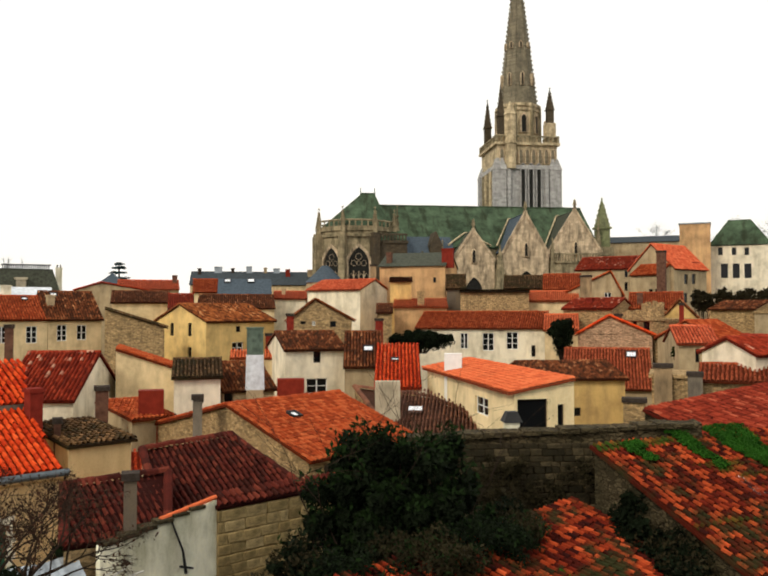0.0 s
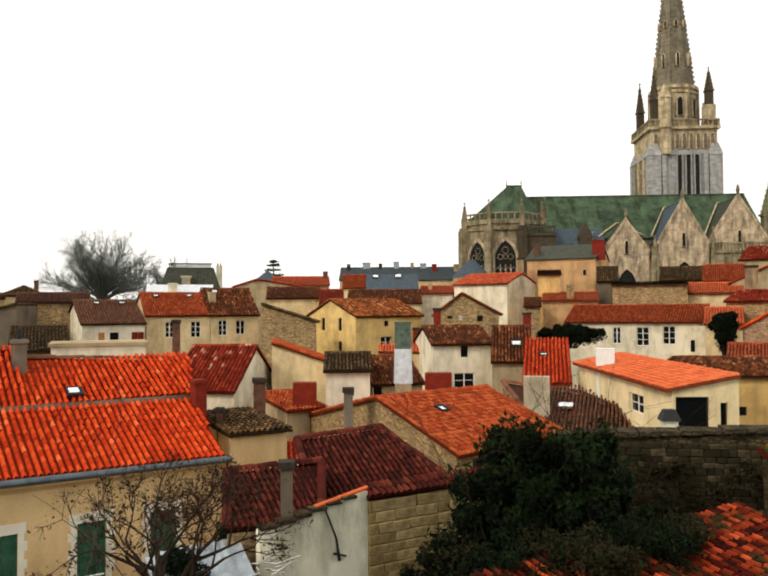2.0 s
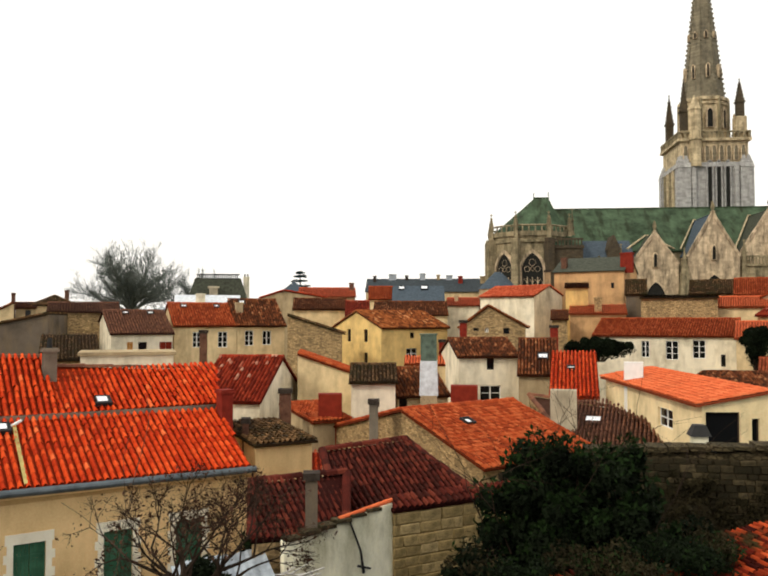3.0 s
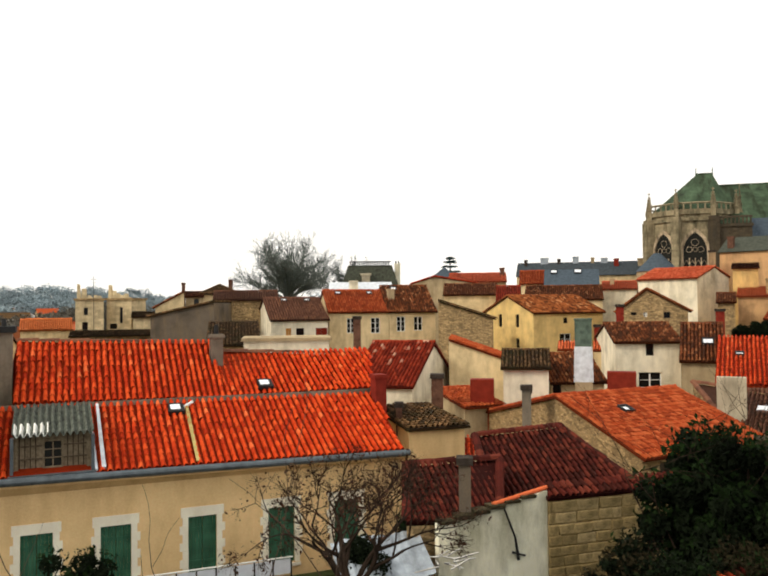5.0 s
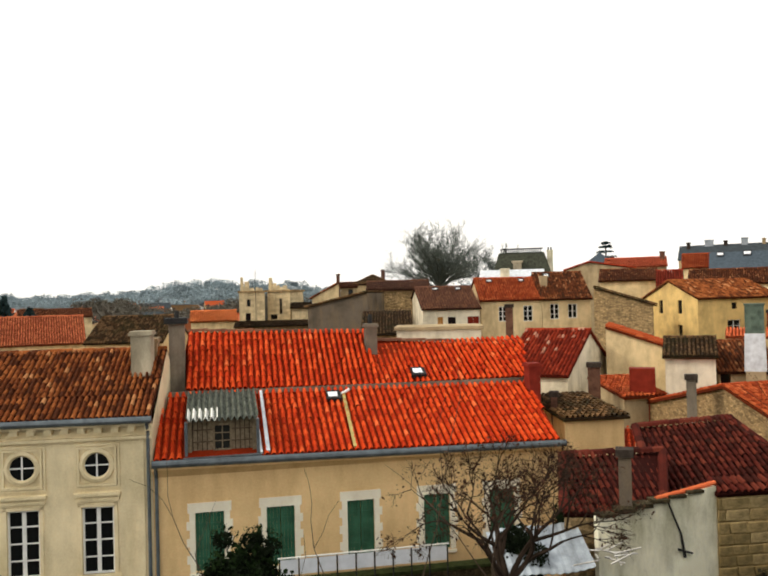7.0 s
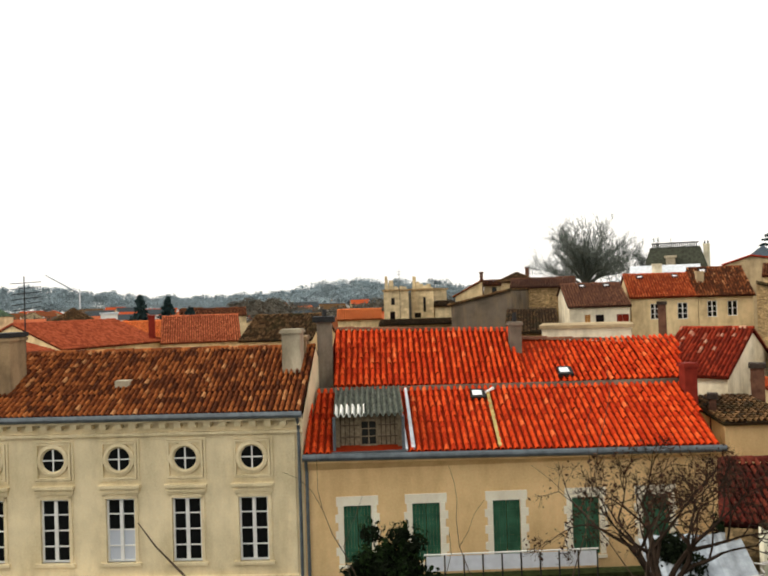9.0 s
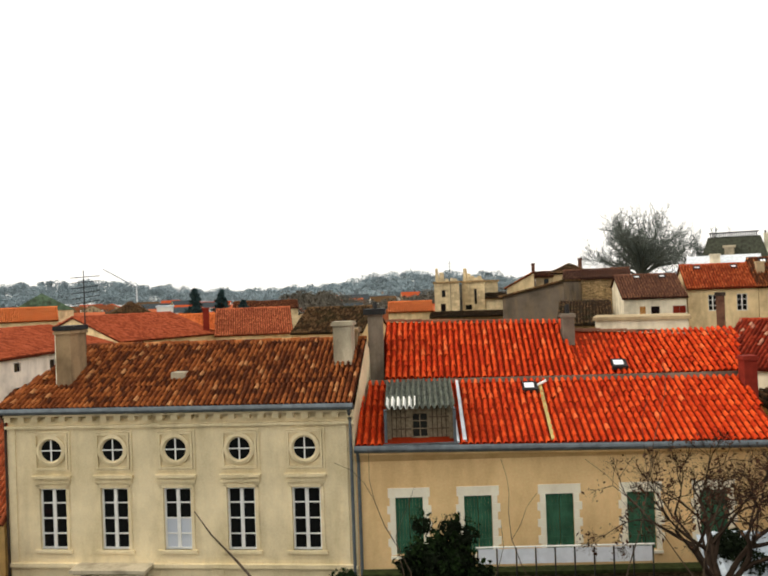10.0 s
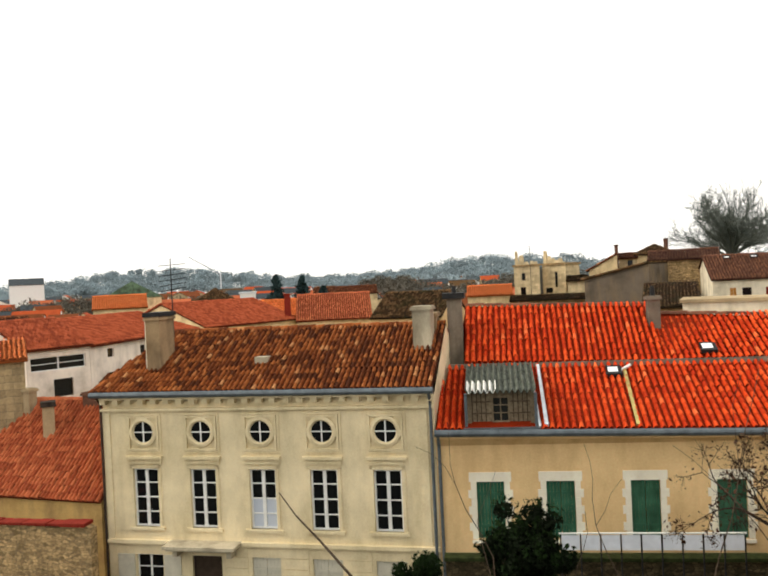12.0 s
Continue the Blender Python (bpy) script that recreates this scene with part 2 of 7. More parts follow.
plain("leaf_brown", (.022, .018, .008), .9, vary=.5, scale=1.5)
tile("tile_moss_bed", [(0, (.03, .005, .003)), (.5, (.15, .016, .006)), (1, (.5, .08, .022))], .9)
nt = M["tile_moss_bed"].node_tree
n, l, b = nt.nodes, nt.links, nt.nodes["Principled BSDF"]
old = b.inputs["Base Color"].links[0].from_socket
patch = noise_tex(n, l, .42, 4, (.6, 2.0, 1.0))
l.new(mixc(n, l, ramp(n, l, patch, [(.58, (0, 0, 0)), (.66, (.9,) * 3)]), old, (.02, .06, .006)), b.inputs["Base Color"])
plain("bark_dark", (.03, .02, .014), .95, vary=.4, scale=6)
plain("leaf_green", (.022, .085, .008), .9, vary=.4, scale=2)


def loose_stone(key, stops, joint):
    """Single stones: each its own shade, with grain and dark patches."""
    m, n, l, b = mat(key, .95)
    info = n.new("ShaderNodeObjectInfo")
    col = ramp(n, l, info.outputs["Random"], stops)
    f = ramp(n, l, noise_tex(n, l, .7, 6), [(.42, (0, 0, 0)), (.66, (.75,) * 3)])
    col = mixc(n, l, f, col, joint)
    fine = noise_tex(n, l, 9, 6)
    col = mixc(n, l, .6, col, ramp(n, l, fine, [(.3, (.3,) * 3), (.7, (.75,) * 3)]), "OVERLAY")
    l.new(col, b.inputs["Base Color"])
    bump(n, l, b, fine, .8, .03)


loose_stone("stone_gold", [(0, (.3, .21, .09)), (.5, (.45, .32, .14)), (1, (.62, .46, .23))], (.1, .08, .035))
loose_stone("stone_old", [(0, (.02, .016, .009)), (.6, (.055, .042, .023)), (1, (.13, .1, .055))], (.02, .018, .01))
plain("leaf_far", (.03, .055, .055), .9, vary=.4, scale=.5)
# far house walls, paled in the colour in place of haze
plaster("plaster_hazed", (.85, .83, .78), amount=.2)
# ---- helpers of this scene ----
def mesh_of(name, verts, faces, mats):
    me = bpy.data.meshes.new(name)
    if len(verts) < 4000:
        index, order = {}, []
        for v in verts:
            order.append(index.setdefault((round(v[0], 4), round(v[1], 4), round(v[2], 4)), len(index)))
        verts = list(index)
        faces = [[order[i] for i in f] for f in faces]
        faces = [f for f in ([i for k, i in enumerate(f) if i != f[k - 1]] for f in faces) if len(f) > 2]
    me.from_pydata([tuple(v) for v in verts], [], [tuple(f) for f in faces])
    for m in (mats if isinstance(mats, (list, tuple)) else [mats]):
        me.materials.append(m)
    me.update()
    return me


class Build:
    """Gathers boxes, prisms and faces into one mesh."""

    def __init__(self):
        self.v, self.f = [], []

    def add(self, verts, faces):
        n = len(self.v)
        self.v += [tuple(v) for v in verts]
        self.f += [tuple(i + n for i in f) for f in faces]
        return self

    def box(self, x0, y0, z0, x1, y1, z1):
        v = [(x, y, z) for z in (z0, z1) for y in (y0, y1) for x in (x0, x1)]
        return self.add(v, [(0, 2, 3, 1), (4, 5, 7, 6), (0, 1, 5, 4), (2, 6, 7, 3), (0, 4, 6, 2), (1, 3, 7, 5)])

    def prism(self, poly, z0, z1, top=1.0, cx=0.0, cy=0.0):
        """An upright prism over a counter-clockwise polygon; top scales its upper end about (cx, cy)."""
        n = len(poly)
        v = [(x, y, z0) for x, y in poly] + [(cx + (x - cx) * top, cy + (y - cy) * top, z1) for x, y in poly]
        return self.add(v, [tuple(range(n))[::-1], tuple(range(n, 2 * n))] + [(i, (i + 1) % n, n + (i + 1) % n, n + i) for i in range(n)])

    def slab(self, corners, thick):
        """A plate under the given corners (counter-clockwise from above)."""
        c = [Vector(p) for p in corners]
        n = (c[1] - c[0]).cross(c[2] - c[0]).normalized() * thick
        k = len(c)
        return self.add(c + [p - n for p in c], [tuple(range(k)), tuple(range(k, 2 * k))[::-1]] + [(i, k + i, k + (i + 1) % k, (i + 1) % k) for i in range(k)])

    def tube(self, path, radii, sides=6):
        ring = []
        for i, p in enumerate(path):
            a = Vector(path[min(i + 1, len(path) - 1)]) - Vector(path[max(i - 1, 0)])
            q = a.to_track_quat("Z", "Y")
            ring.append([Vector(p) + q @ Vector((math.cos(j * 2 * math.pi / sides), math.sin(j * 2 * math.pi / sides), 0)) * radii[i] for j in range(sides)])
        v = [p for r in ring for p in r]
        f = [(i * sides + j, i * sides + (j + 1) % sides, (i + 1) * sides + (j + 1) % sides, (i + 1) * sides + j) for i in range(len(path) - 1) for j in range(sides)]
        return self.add(v, f + [tuple(range(sides))[::-1], tuple(len(v) - sides + j for j in range(sides))])


def part(name, shape, material, parent, label="", kind=""):
    me = shape if isinstance(shape, bpy.types.Mesh) else mesh_of(name, shape.v, shape.f, material)
    ob = new(name, me)
    ob.parent = parent
    return tagged(ob, label, kind=kind)


def thing(name, x, y, z, rz, label, category, group="", kind=""):
    ob = new(name)
    ob.matrix_world = pose(x, y, z, 0, 0, rz)
    return tagged(ob, label, category, group, kind)


def holed_wall(b, o, u, n, width, z0, z1, holes, depth=0.22):
    """A wall face from o along u, seen from the side of n, with pockets of the given depth; holes are (x, z, w, h)."""
    o, u, n = Vector(o), Vector(u), Vector(n)
    up = Vector((0, 0, 1))
    xs = sorted({0.0, width, *[h[0] for h in holes], *[h[0] + h[2] for h in holes]})
    zs = sorted({z0, z1, *[h[1] for h in holes], *[h[1] + h[3] for h in holes]})
    at = lambda x, z, k=0.0: o + u * x + up * z - n * k
    for xa, xb in zip(xs, xs[1:]):
        for za, zb in zip(zs, zs[1:]):
            xm, zm = (xa + xb) / 2, (za + zb) / 2
            if not any(h[0] < xm < h[0] + h[2] and h[1] < zm < h[1] + h[3] for h in holes):
                b.add([at(xa, za), at(xb, za), at(xb, zb), at(xa, zb)], [(0, 1, 2, 3)])
    for x, z, w, h in holes:
        c = [(x, z), (x + w, z), (x + w, z + h), (x, z + h)]
        v = [at(*p) for p in c] + [at(*p, depth) for p in c]
        b.add(v, [(0, 4, 5, 1), (1, 5, 6, 2), (2, 6, 7, 3), (3, 7, 4, 0), (4, 7, 6, 5)])


TILE_W, TILE_L = 0.23, 0.36


def tile_field(bl, br, tr, tl, seed=0, tw=TILE_W, tl_=TILE_L, cover=0.74):
    """Vertices and faces of barrel tiles on a sloping plane whose lower edge is bl-br."""
    bl, br, tr, tl = (np.array(p, float) for p in (bl, br, tr, tl))
    eu = br - bl
    W = np.linalg.norm(eu)
    eu /= W
    m = (tl + tr) / 2 - bl
    n = np.cross(eu, m)
    n /= np.linalg.norm(n)
    ev = np.cross(n, eu)
    poly = [((p - bl) @ eu, (p - bl) @ ev) for p in (bl, br, tr, tl)]
    umin, umax = min(p[0] for p in poly), max(p[0] for p in poly)
    L = max(p[1] for p in poly)
    nu, nv = max(1, round((umax - umin) / tw)), max(1, round(L / tl_))
    du, dv = (umax - umin) / nu, L / nv
    U, V = np.meshgrid(umin + (np.arange(nu) + .5) * du, (np.arange(nv) + .5) * dv)
    U, V = U.ravel(), V.ravel()
    keep = np.ones(len(U), bool)
    for i in range(4):
        (x0, y0), (x1, y1) = poly[i], poly[(i + 1) % 4]
        if abs(x1 - x0) + abs(y1 - y0) > 1e-6:
            keep &= (x1 - x0) * (V - y0) - (y1 - y0) * (U - x0) > -0.06 * math.hypot(x1 - x0, y1 - y0)
    U, V = U[keep], V[keep]
    rng = np.random.default_rng(seed)
    k = len(U)
    U = U + rng.normal(0, .012, k)
    V = V + rng.normal(0, .018, k)
    H = .01 + np.abs(rng.normal(0, .008, k))
    prof = [(-.5, 0.0), (-.3, .62), (0, .85), (.3, .62), (.5, 0.0)]
    verts = np.zeros((k, 10, 3))
    tilt = rng.normal(0, .03, k)
    for j, (a, h) in enumerate(prof):
        for e, (s, lift, wid) in enumerate(((-.56, .04, cover), (.56, .0, cover * .8))):
            uu = U + a * du * wid + tilt * s * dv
            vv = V + s * dv
            hh = H + lift + h * du * .8 * cover
            verts[:, e * 5 + j] = bl + uu[:, None] * eu + vv[:, None] * ev + hh[:, None] * n
    base = (np.arange(k) * 10)[:, None]
    quads = np.concatenate([base + np.array([j, j + 1, j + 6, j + 5]) for j in range(4)])
    return verts.reshape(-1, 3), [tuple(q) for q in quads]


def ridge_tiles(a, b, seed=0, r=0.13, step=0.4):
    a, b = Vector(a), Vector(b)
    n = max(1, round((b - a).length / step))
    u = (b - a).normalized()
    s = u.cross(Vector((0, 0, 1))).normalized()
    t = s.cross(u)
    rng = random.Random(seed)
    v, f = [], []
    for i in range(n):
        lift = rng.uniform(-.012, .02)
        for k, e in ((i / n, .92), ((i + 1.1) / n, 1.08)):
            c = a + (b - a) * min(k, 1) + t * lift
            v += [c + s * (r * e * math.cos(q)) + t * (r * e * math.sin(q)) for q in (math.pi, .75 * math.pi, .5 * math.pi, .25 * math.pi, 0)]
        o = i * 10
        f += [(o + j, o + j + 5, o + j + 6, o + j + 1) for j in range(4)] + [(o, o + 1, o + 2, o + 3, o + 4)]
    return v, f


def window_part(parent, o, u, n, x, z, w, h, kind, frame_mat, depth=0.22):
    """One opening's window, shutter or door, set back in its pocket."""
    o, u, n = Vector(o), Vector(u), Vector(n)
    ang = math.degrees(math.atan2(u.y, u.x))
    back = 0.12 if kind != "shutter" else 0.07
    c = o + u * x - n * back
    m = pose(c.x, c.y, c.z + z, 0, 0, ang)
    if kind in ("window", "bars", "dark"):
        b = Build()
        t = 0.055
        b.box(0, 0, 0, t, .06, h).box(w - t, 0, 0, w, .06, h).box(t, 0, 0, w - t, .06, t).box(t, 0, h - t, w - t, .06, h)
        if kind != "dark":
            b.box(w / 2 - .04, -.01, t, w / 2 + .04, .055, h - t)
            rows = max(2, round(h / .55))
            for i in range(1, rows):
                b.box(t, .005, h * i / rows - .02, w / 2 - .04, .05, h * i / rows + .02).box(w / 2 + .04, .005, h * i / rows - .02, w - t, .05, h * i / rows + .02)
        ob = part("window", b, frame_mat if kind != "dark" else M["wood_dark"], parent)
        g = part("pane", Build().box(t * .5, .025, t * .5, w - t * .5, .04, h - t * .5), M["glass"], ob)
    elif kind == "shutter":
        b = Build()
        for s in (0, 1):
            x0 = s * w / 2 + .008
            for q in range(4):
                xa = x0 + q * (w / 2 - .016) / 4
                b.box(xa + .003, 0, .01, xa + (w / 2 - .016) / 4 - .003, .03, h - .01)
            for zz in (.22, .78):
                b.box(x0, -.02, h * zz - .05, x0 + w / 2 - .016, 0, h * zz + .05)
            if s == 0:
                first = part("shutter", b, frame_mat, parent)
                first.matrix_basis = m
                b = Build()
        ob = part("shutter", b, frame_mat, parent)
    else:
        b = Build().box(0, 0, 0, .07, .08, h).box(w - .07, 0, 0, w, .08, h).box(.07, 0, h - .07, w - .07, .08, h)
        b.box(.07, .02, 0, w - .07, .07, h - .07)
        for q in (.12, .55):
            b.box(w * .2, 0, h * q, w * .8, .02, h * (q + .3))
        ob = part("door", b, frame_mat, parent)
    ob.matrix_basis = m
    return ob


def chimney(parent, x, y, z0, z1, w, d, mat, pots=0, name="chimney"):
    b = Build().box(x - w / 2, y - d / 2, z0, x + w / 2, y + d / 2, z1 - .16)
    b.box(x - w / 2 - .07, y - d / 2 - .07, z1 - .16, x + w / 2 + .07, y + d / 2 + .07, z1 - .06)
    b.box(x - w / 2 - .03, y - d / 2 - .03, z1 - .06, x + w / 2 + .03, y + d / 2 + .03, z1)
    ob = part(name, b, mat, parent)
    for i in range(pots):
        c = x + (i + .5 - pots / 2) * min(.4, w / max(pots, 1))
        q = Build().prism([(c + .11 * math.cos(a * math.pi / 4), y + .11 * math.sin(a * math.pi / 4)) for a in range(8)], z1, z1 + .4, .8, c, y)
        part("chimney_pot", q, M["iron"], ob)
    return ob


def roof_planes(kind, w, d, eave, rise, rp, ov):
    """Corner lists (lower left, lower right, upper right, upper left) and ridge lines."""
    top = eave + rise
    if kind == "gable":
        f, g = d * rp, d * (1 - rp)
        k1, k2 = rise / f * ov, rise / g * ov
        return [[(-ov * .5, -ov, eave - k1), (w + ov * .5, -ov, eave - k1), (w + ov * .5, f, top), (-ov * .5, f, top)],
                [(w + ov * .5, d + ov, eave - k2), (-ov * .5, d + ov, eave - k2), (-ov * .5, f, top), (w + ov * .5, f, top)]], [((-ov * .5, f, top), (w + ov * .5, f, top))]
    if kind == "gable_y":
        f, g = w * rp, w * (1 - rp)
        k1, k2 = rise / f * ov, rise / g * ov
        return [[(-ov, d + ov * .5, eave - k1), (-ov, -ov * .5, eave - k1), (f, -ov * .5, top), (f, d + ov * .5, top)],
                [(w + ov, -ov * .5, eave - k2), (w + ov, d + ov * .5, eave - k2), (f, d + ov * .5, top), (f, -ov * .5, top)]], [((f, -ov * .5, top), (f, d + ov * .5, top))]
    if kind == "shed":
        k = rise / d * ov
        return [[(-ov * .5, -ov, eave - k), (w + ov * .5, -ov, eave - k), (w + ov * .5, d, top), (-ov * .5, d, top)]], []
    if kind == "shed_left":
        k = rise / w * ov
        return [[(-ov, d, eave - k), (-ov, -ov * .5, eave - k), (w, -ov * .5, top), (w, d, top)]], []
    if kind == "shed_right":
        k = rise / w * ov
        return [[(w + ov, -ov * .5, eave - k), (w + ov, d, eave - k), (0, d, top), (0, -ov * .5, top)]], []
    h = min(w, d) / 2 * rp * 2
    a, b, c, e = (-ov, -ov, eave), (w + ov, -ov, eave), (w + ov, d + ov, eave), (-ov, d + ov, eave)
    if w >= d:
        p, q = (h, d / 2, top), (w - h, d / 2, top)
        return [[a, b, q, p], [c, e, p, q], [e, a, p, p], [b, c, q, q]], [(p, q)]
    p, q = (w / 2, h, top), (w / 2, d - h, top)
    return [[a, b, p, p], [c, e, q, q], [e, a, p, q], [b, c, q, p]], [(p, q)]


HOUSE_COUNT = [0]


def house(x, y, rot, w, d, eave, rise, roof="gable", wall="plaster_cream", tile="tile_brown", rp=0.5, ov=0.3, base=0.0, openings=(), chimneys=(),
          skylights=(), frame_mat="white_paint", label="plastered town house with a clay tile roof", group="", name="house", gutter=False, tiles=True, tw=TILE_W, tlen=TILE_L, cover=0.74):
    """A house whose front left corner stands at (x, y), its front running along rot. openings: (face, u, z, w, h, kind); chimneys: (x, y, top, w, d, material, pots);
    skylights: (plane, u fraction, v fraction, size)."""
    HOUSE_COUNT[0] += 1
    seed = HOUSE_COUNT[0]
    hs = thing(name, x, y, 0, rot, label, "house", group)
    top = eave + rise
    faces = {"f": ((0, 0, 0), (1, 0, 0), (0, -1, 0), w), "r": ((w, 0, 0), (0, 1, 0), (1, 0, 0), d), "b": ((w, d, 0), (-1, 0, 0), (0, 1, 0), w), "l": ((0, d, 0), (0, -1, 0), (-1, 0, 0), d)}
    b = Build()
    for k, (o, u, n, width) in faces.items():
        holes = [q[1:5] for q in openings if q[0] == k]
        hi = eave
        if (roof, k) in (("shed", "b"), ("shed_left", "r"), ("shed_right", "l")):
            hi = top - .02
        holed_wall(b, o, u, n, width, base, hi, holes)
    e = eave
    t = top - .03
    if roof == "gable":
        b.add([(0, 0, e), (0, d, e), (0, d * rp, t)], [(0, 2, 1)]).add([(w, 0, e), (w, d, e), (w, d * rp, t)], [(0, 1, 2)])
    elif roof == "gable_y":
        b.add([(0, 0, e), (w, 0, e), (w * rp, 0, t)], [(0, 1, 2)]).add([(0, d, e), (w, d, e), (w * rp, d, t)], [(0, 2, 1)])
    elif roof == "shed":
        b.add([(0, 0, e), (0, d, e), (0, d, t)], [(0, 2, 1)]).add([(w, 0, e), (w, d, e), (w, d, t)], [(0, 1, 2)])
    elif roof == "shed_left":
        b.add([(0, 0, e), (w, 0, e), (w, 0, t)], [(0, 1, 2)]).add([(0, d, e), (w, d, e), (w, d, t)], [(0, 2, 1)])
    elif roof == "shed_right":
        b.add([(0, 0, e), (w, 0, e), (0, 0, t)], [(0, 1, 2)]).add([(0, d, e), (w, d, e), (0, d, t)], [(0, 2, 1)])
    part("wall", b, M[wall], hs)
    if roof == "flat":
        part("roof", Build().box(-.15, -.15, eave, w + .15, d + .15, eave + .2), M[tile], hs)
    else:
        planes, ridges = roof_planes(roof, w, d, eave + .1, rise, rp, ov)
        b = Build()
        for pl in planes:
            c = [Vector(p) for p in pl]
            b.slab([p for i, p in enumerate(c) if i == 0 or (p - c[i - 1]).length > 1e-4], .1)
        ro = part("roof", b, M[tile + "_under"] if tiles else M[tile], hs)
        if tiles:
            tv = Build()
            for i, pl in enumerate(planes):
                tv.add(*tile_field(*pl, seed=seed * 7 + i, tw=tw, tl_=tlen, cover=cover))
            for p, q in ridges:
                tv.add(*ridge_tiles(p, q, seed))
            part("roof_tiles", tv, M[tile], ro, kind="stuff")
        for pi, fu, fv, size in skylights:
            c = [Vector(p) for p in planes[pi]]
            o = c[0] + (c[1] - c[0]) * fu + (c[3] - c[0]) * fv
            u = (c[1] - c[0]).normalized()
            v = (c[3] - c[0])
            v = (v - u * v.dot(u)).normalized()
            n = u.cross(v)
            m = Matrix((( u.x, v.x, n.x, o.x), (u.y, v.y, n.y, o.y), (u.z, v.z, n.z, o.z), (0, 0, 0, 1)))
            s = size
            fr = Build().box(0, 0, 0, s, .07, .2).box(0, s * 1.1 - .07, 0, s, s * 1.1, .2).box(0, .07, 0, .07, s * 1.1 - .07, .2).box(s - .07, .07, 0, s, s * 1.1 - .07, .2)
            ob = part("skylight", fr, M["iron"], ro, "roof window in a dark metal frame")
            ob.matrix_basis = m
            part("pane", Build().box(.07, .07, .12, s - .07, s * 1.1 - .07, .15), M["sky_glass"], ob)
    for q in openings:
        o, u, n, width = faces[q[0]]
        window_part(hs, o, u, n, *q[1:6], M[q[6]] if len(q) > 6 else M[frame_mat])
    for q in chimneys:
        chimney(hs, *q[:2], eave - .3, *q[2:5], M[q[5]], q[6] if len(q) > 6 else 0)
    if gutter:
        part("gutter", Build().tube([(-ov, -ov - .07, eave - .02), (w + ov, -ov - .07, eave - .02)], [.1, .1], 8), M["zinc"], hs, "grey zinc eaves gutter")
    return hs


# ---- the town ----

# houses just behind the street
house(-3.15, 32.85, 49.5, 7.26, 13.00, 8.85, 1.85, "gable", rp=0.41, tw=.19, tlen=.33, tile="tile_rust", wall="rubble", label="long rubble stone house under a weathered red tile roof", openings=(("f", 0.92, 8.12, 0.54, 0.44, "dark"),), skylights=((0, 0.30, 0.62, 0.55),))
house(-12.27, 30.64, 42.8, 2.56, 4.50, 9.78, 0.36, "shed", tile="tile_olive", wall="plaster_tan", label="small tan house under mossy dark tiles")
house(-11.67, 32.47, 18.3, 1.83, 3.00, 8.22, 0.42, "shed", tile="tile_red", wall="plaster_tan", label="low lean-to with a red tile roof")
house(-20.22, 41.32, 2.4, 3.84, 8.00, 10.44, 2.21, "gable", tile="tile_red2", wall="plaster_white", label="white gabled house with a speckled red tile roof")
house(-16.16, 47.32, 16.8, 3.53, 5.00, 11.53, 1.23, "shed_right", tile="tile_rust", wall="plaster_cream", label="cream rendered house with a sloping tiled verge")
house(-11.88, 44.44, 13.4, 2.58, 6.00, 11.32, 0.80, "gable", tile="tile_olive", wall="plaster_white", label="small white house under a brown tile roof", openings=(("f", 1.11, 9.88, 0.54, 0.49, "dark"),))
house(-9.81, 48.01, 27.6, 3.27, 6.00, 10.25, 1.45, "gable", tile="tile_brown", wall="plaster_cream", label="low cream house under dark brown tiles", openings=(("f", 0.05, 9.49, 0.56, 0.68, "dark"),))
house(-12.49, 39.05, 44.2, 2.14, 4.00, 9.66, 0.56, "shed", tile="tile_rust", wall="plaster_grey", label="low grey annexe under a rust tile roof")

# white house and its neighbours
house(-6.85, 54.57, 18.5, 4.27, 7.00, 12.40, 1.11, "gable", tile="tile_brown", wall="plaster_white", label="white rendered house under a brown tile roof", openings=(("f", 1.99, 11.51, 0.53, 0.81, "dark"), ("f", 1.50, 9.36, 1.48, 1.05, "bars")))
house(-2.56, 51.94, 1.5, 2.36, 8.00, 11.46, 2.08, "gable", tile="tile_brown", wall="plaster_grey", label="grey house with a brown roof and roof window", skylights=((0, 0.50, 0.40, 0.70),))
house(-0.46, 46.00, -1.0, 2.52, 7.00, 10.60, 2.19, "shed", tile="tile_red", wall="rubble", label="stone barn under a bright red tile roof", skylights=((0, 0.35, 0.55, 0.50),))
house(2.65, 47.93, -79.2, 15.05, 2.70, 11.60, 0.50, "shed", tw=.18, tlen=.3, tile="tile_orange", wall="plaster_cream2", label="cream house under a smooth orange tile roof", openings=(("f", 9.56, 10.13, 2.05, 0.86, "bars"), ("r", 0.15, 9.60, 1.35, 1.75, "dark"), ("r", 1.95, 9.90, 0.30, 1.20, "dark")))
house(9.21, 49.14, 5.4, 6.05, 7.00, 10.79, 0.83, "gable", tile="tile_brown", wall="plaster_ochre", label="ochre house with a ridged brown tile roof", openings=(("f", 2.53, 8.51, 0.64, 0.54, "dark"),))
house(13.33, 58.50, -15.8, 6.22, 9.00, 9.48, 2.57, "gable", tile="tile_rust2", wall="plaster_grey", label="grey house under a wide dull red roof", skylights=((0, 0.72, 0.75, 0.80),))
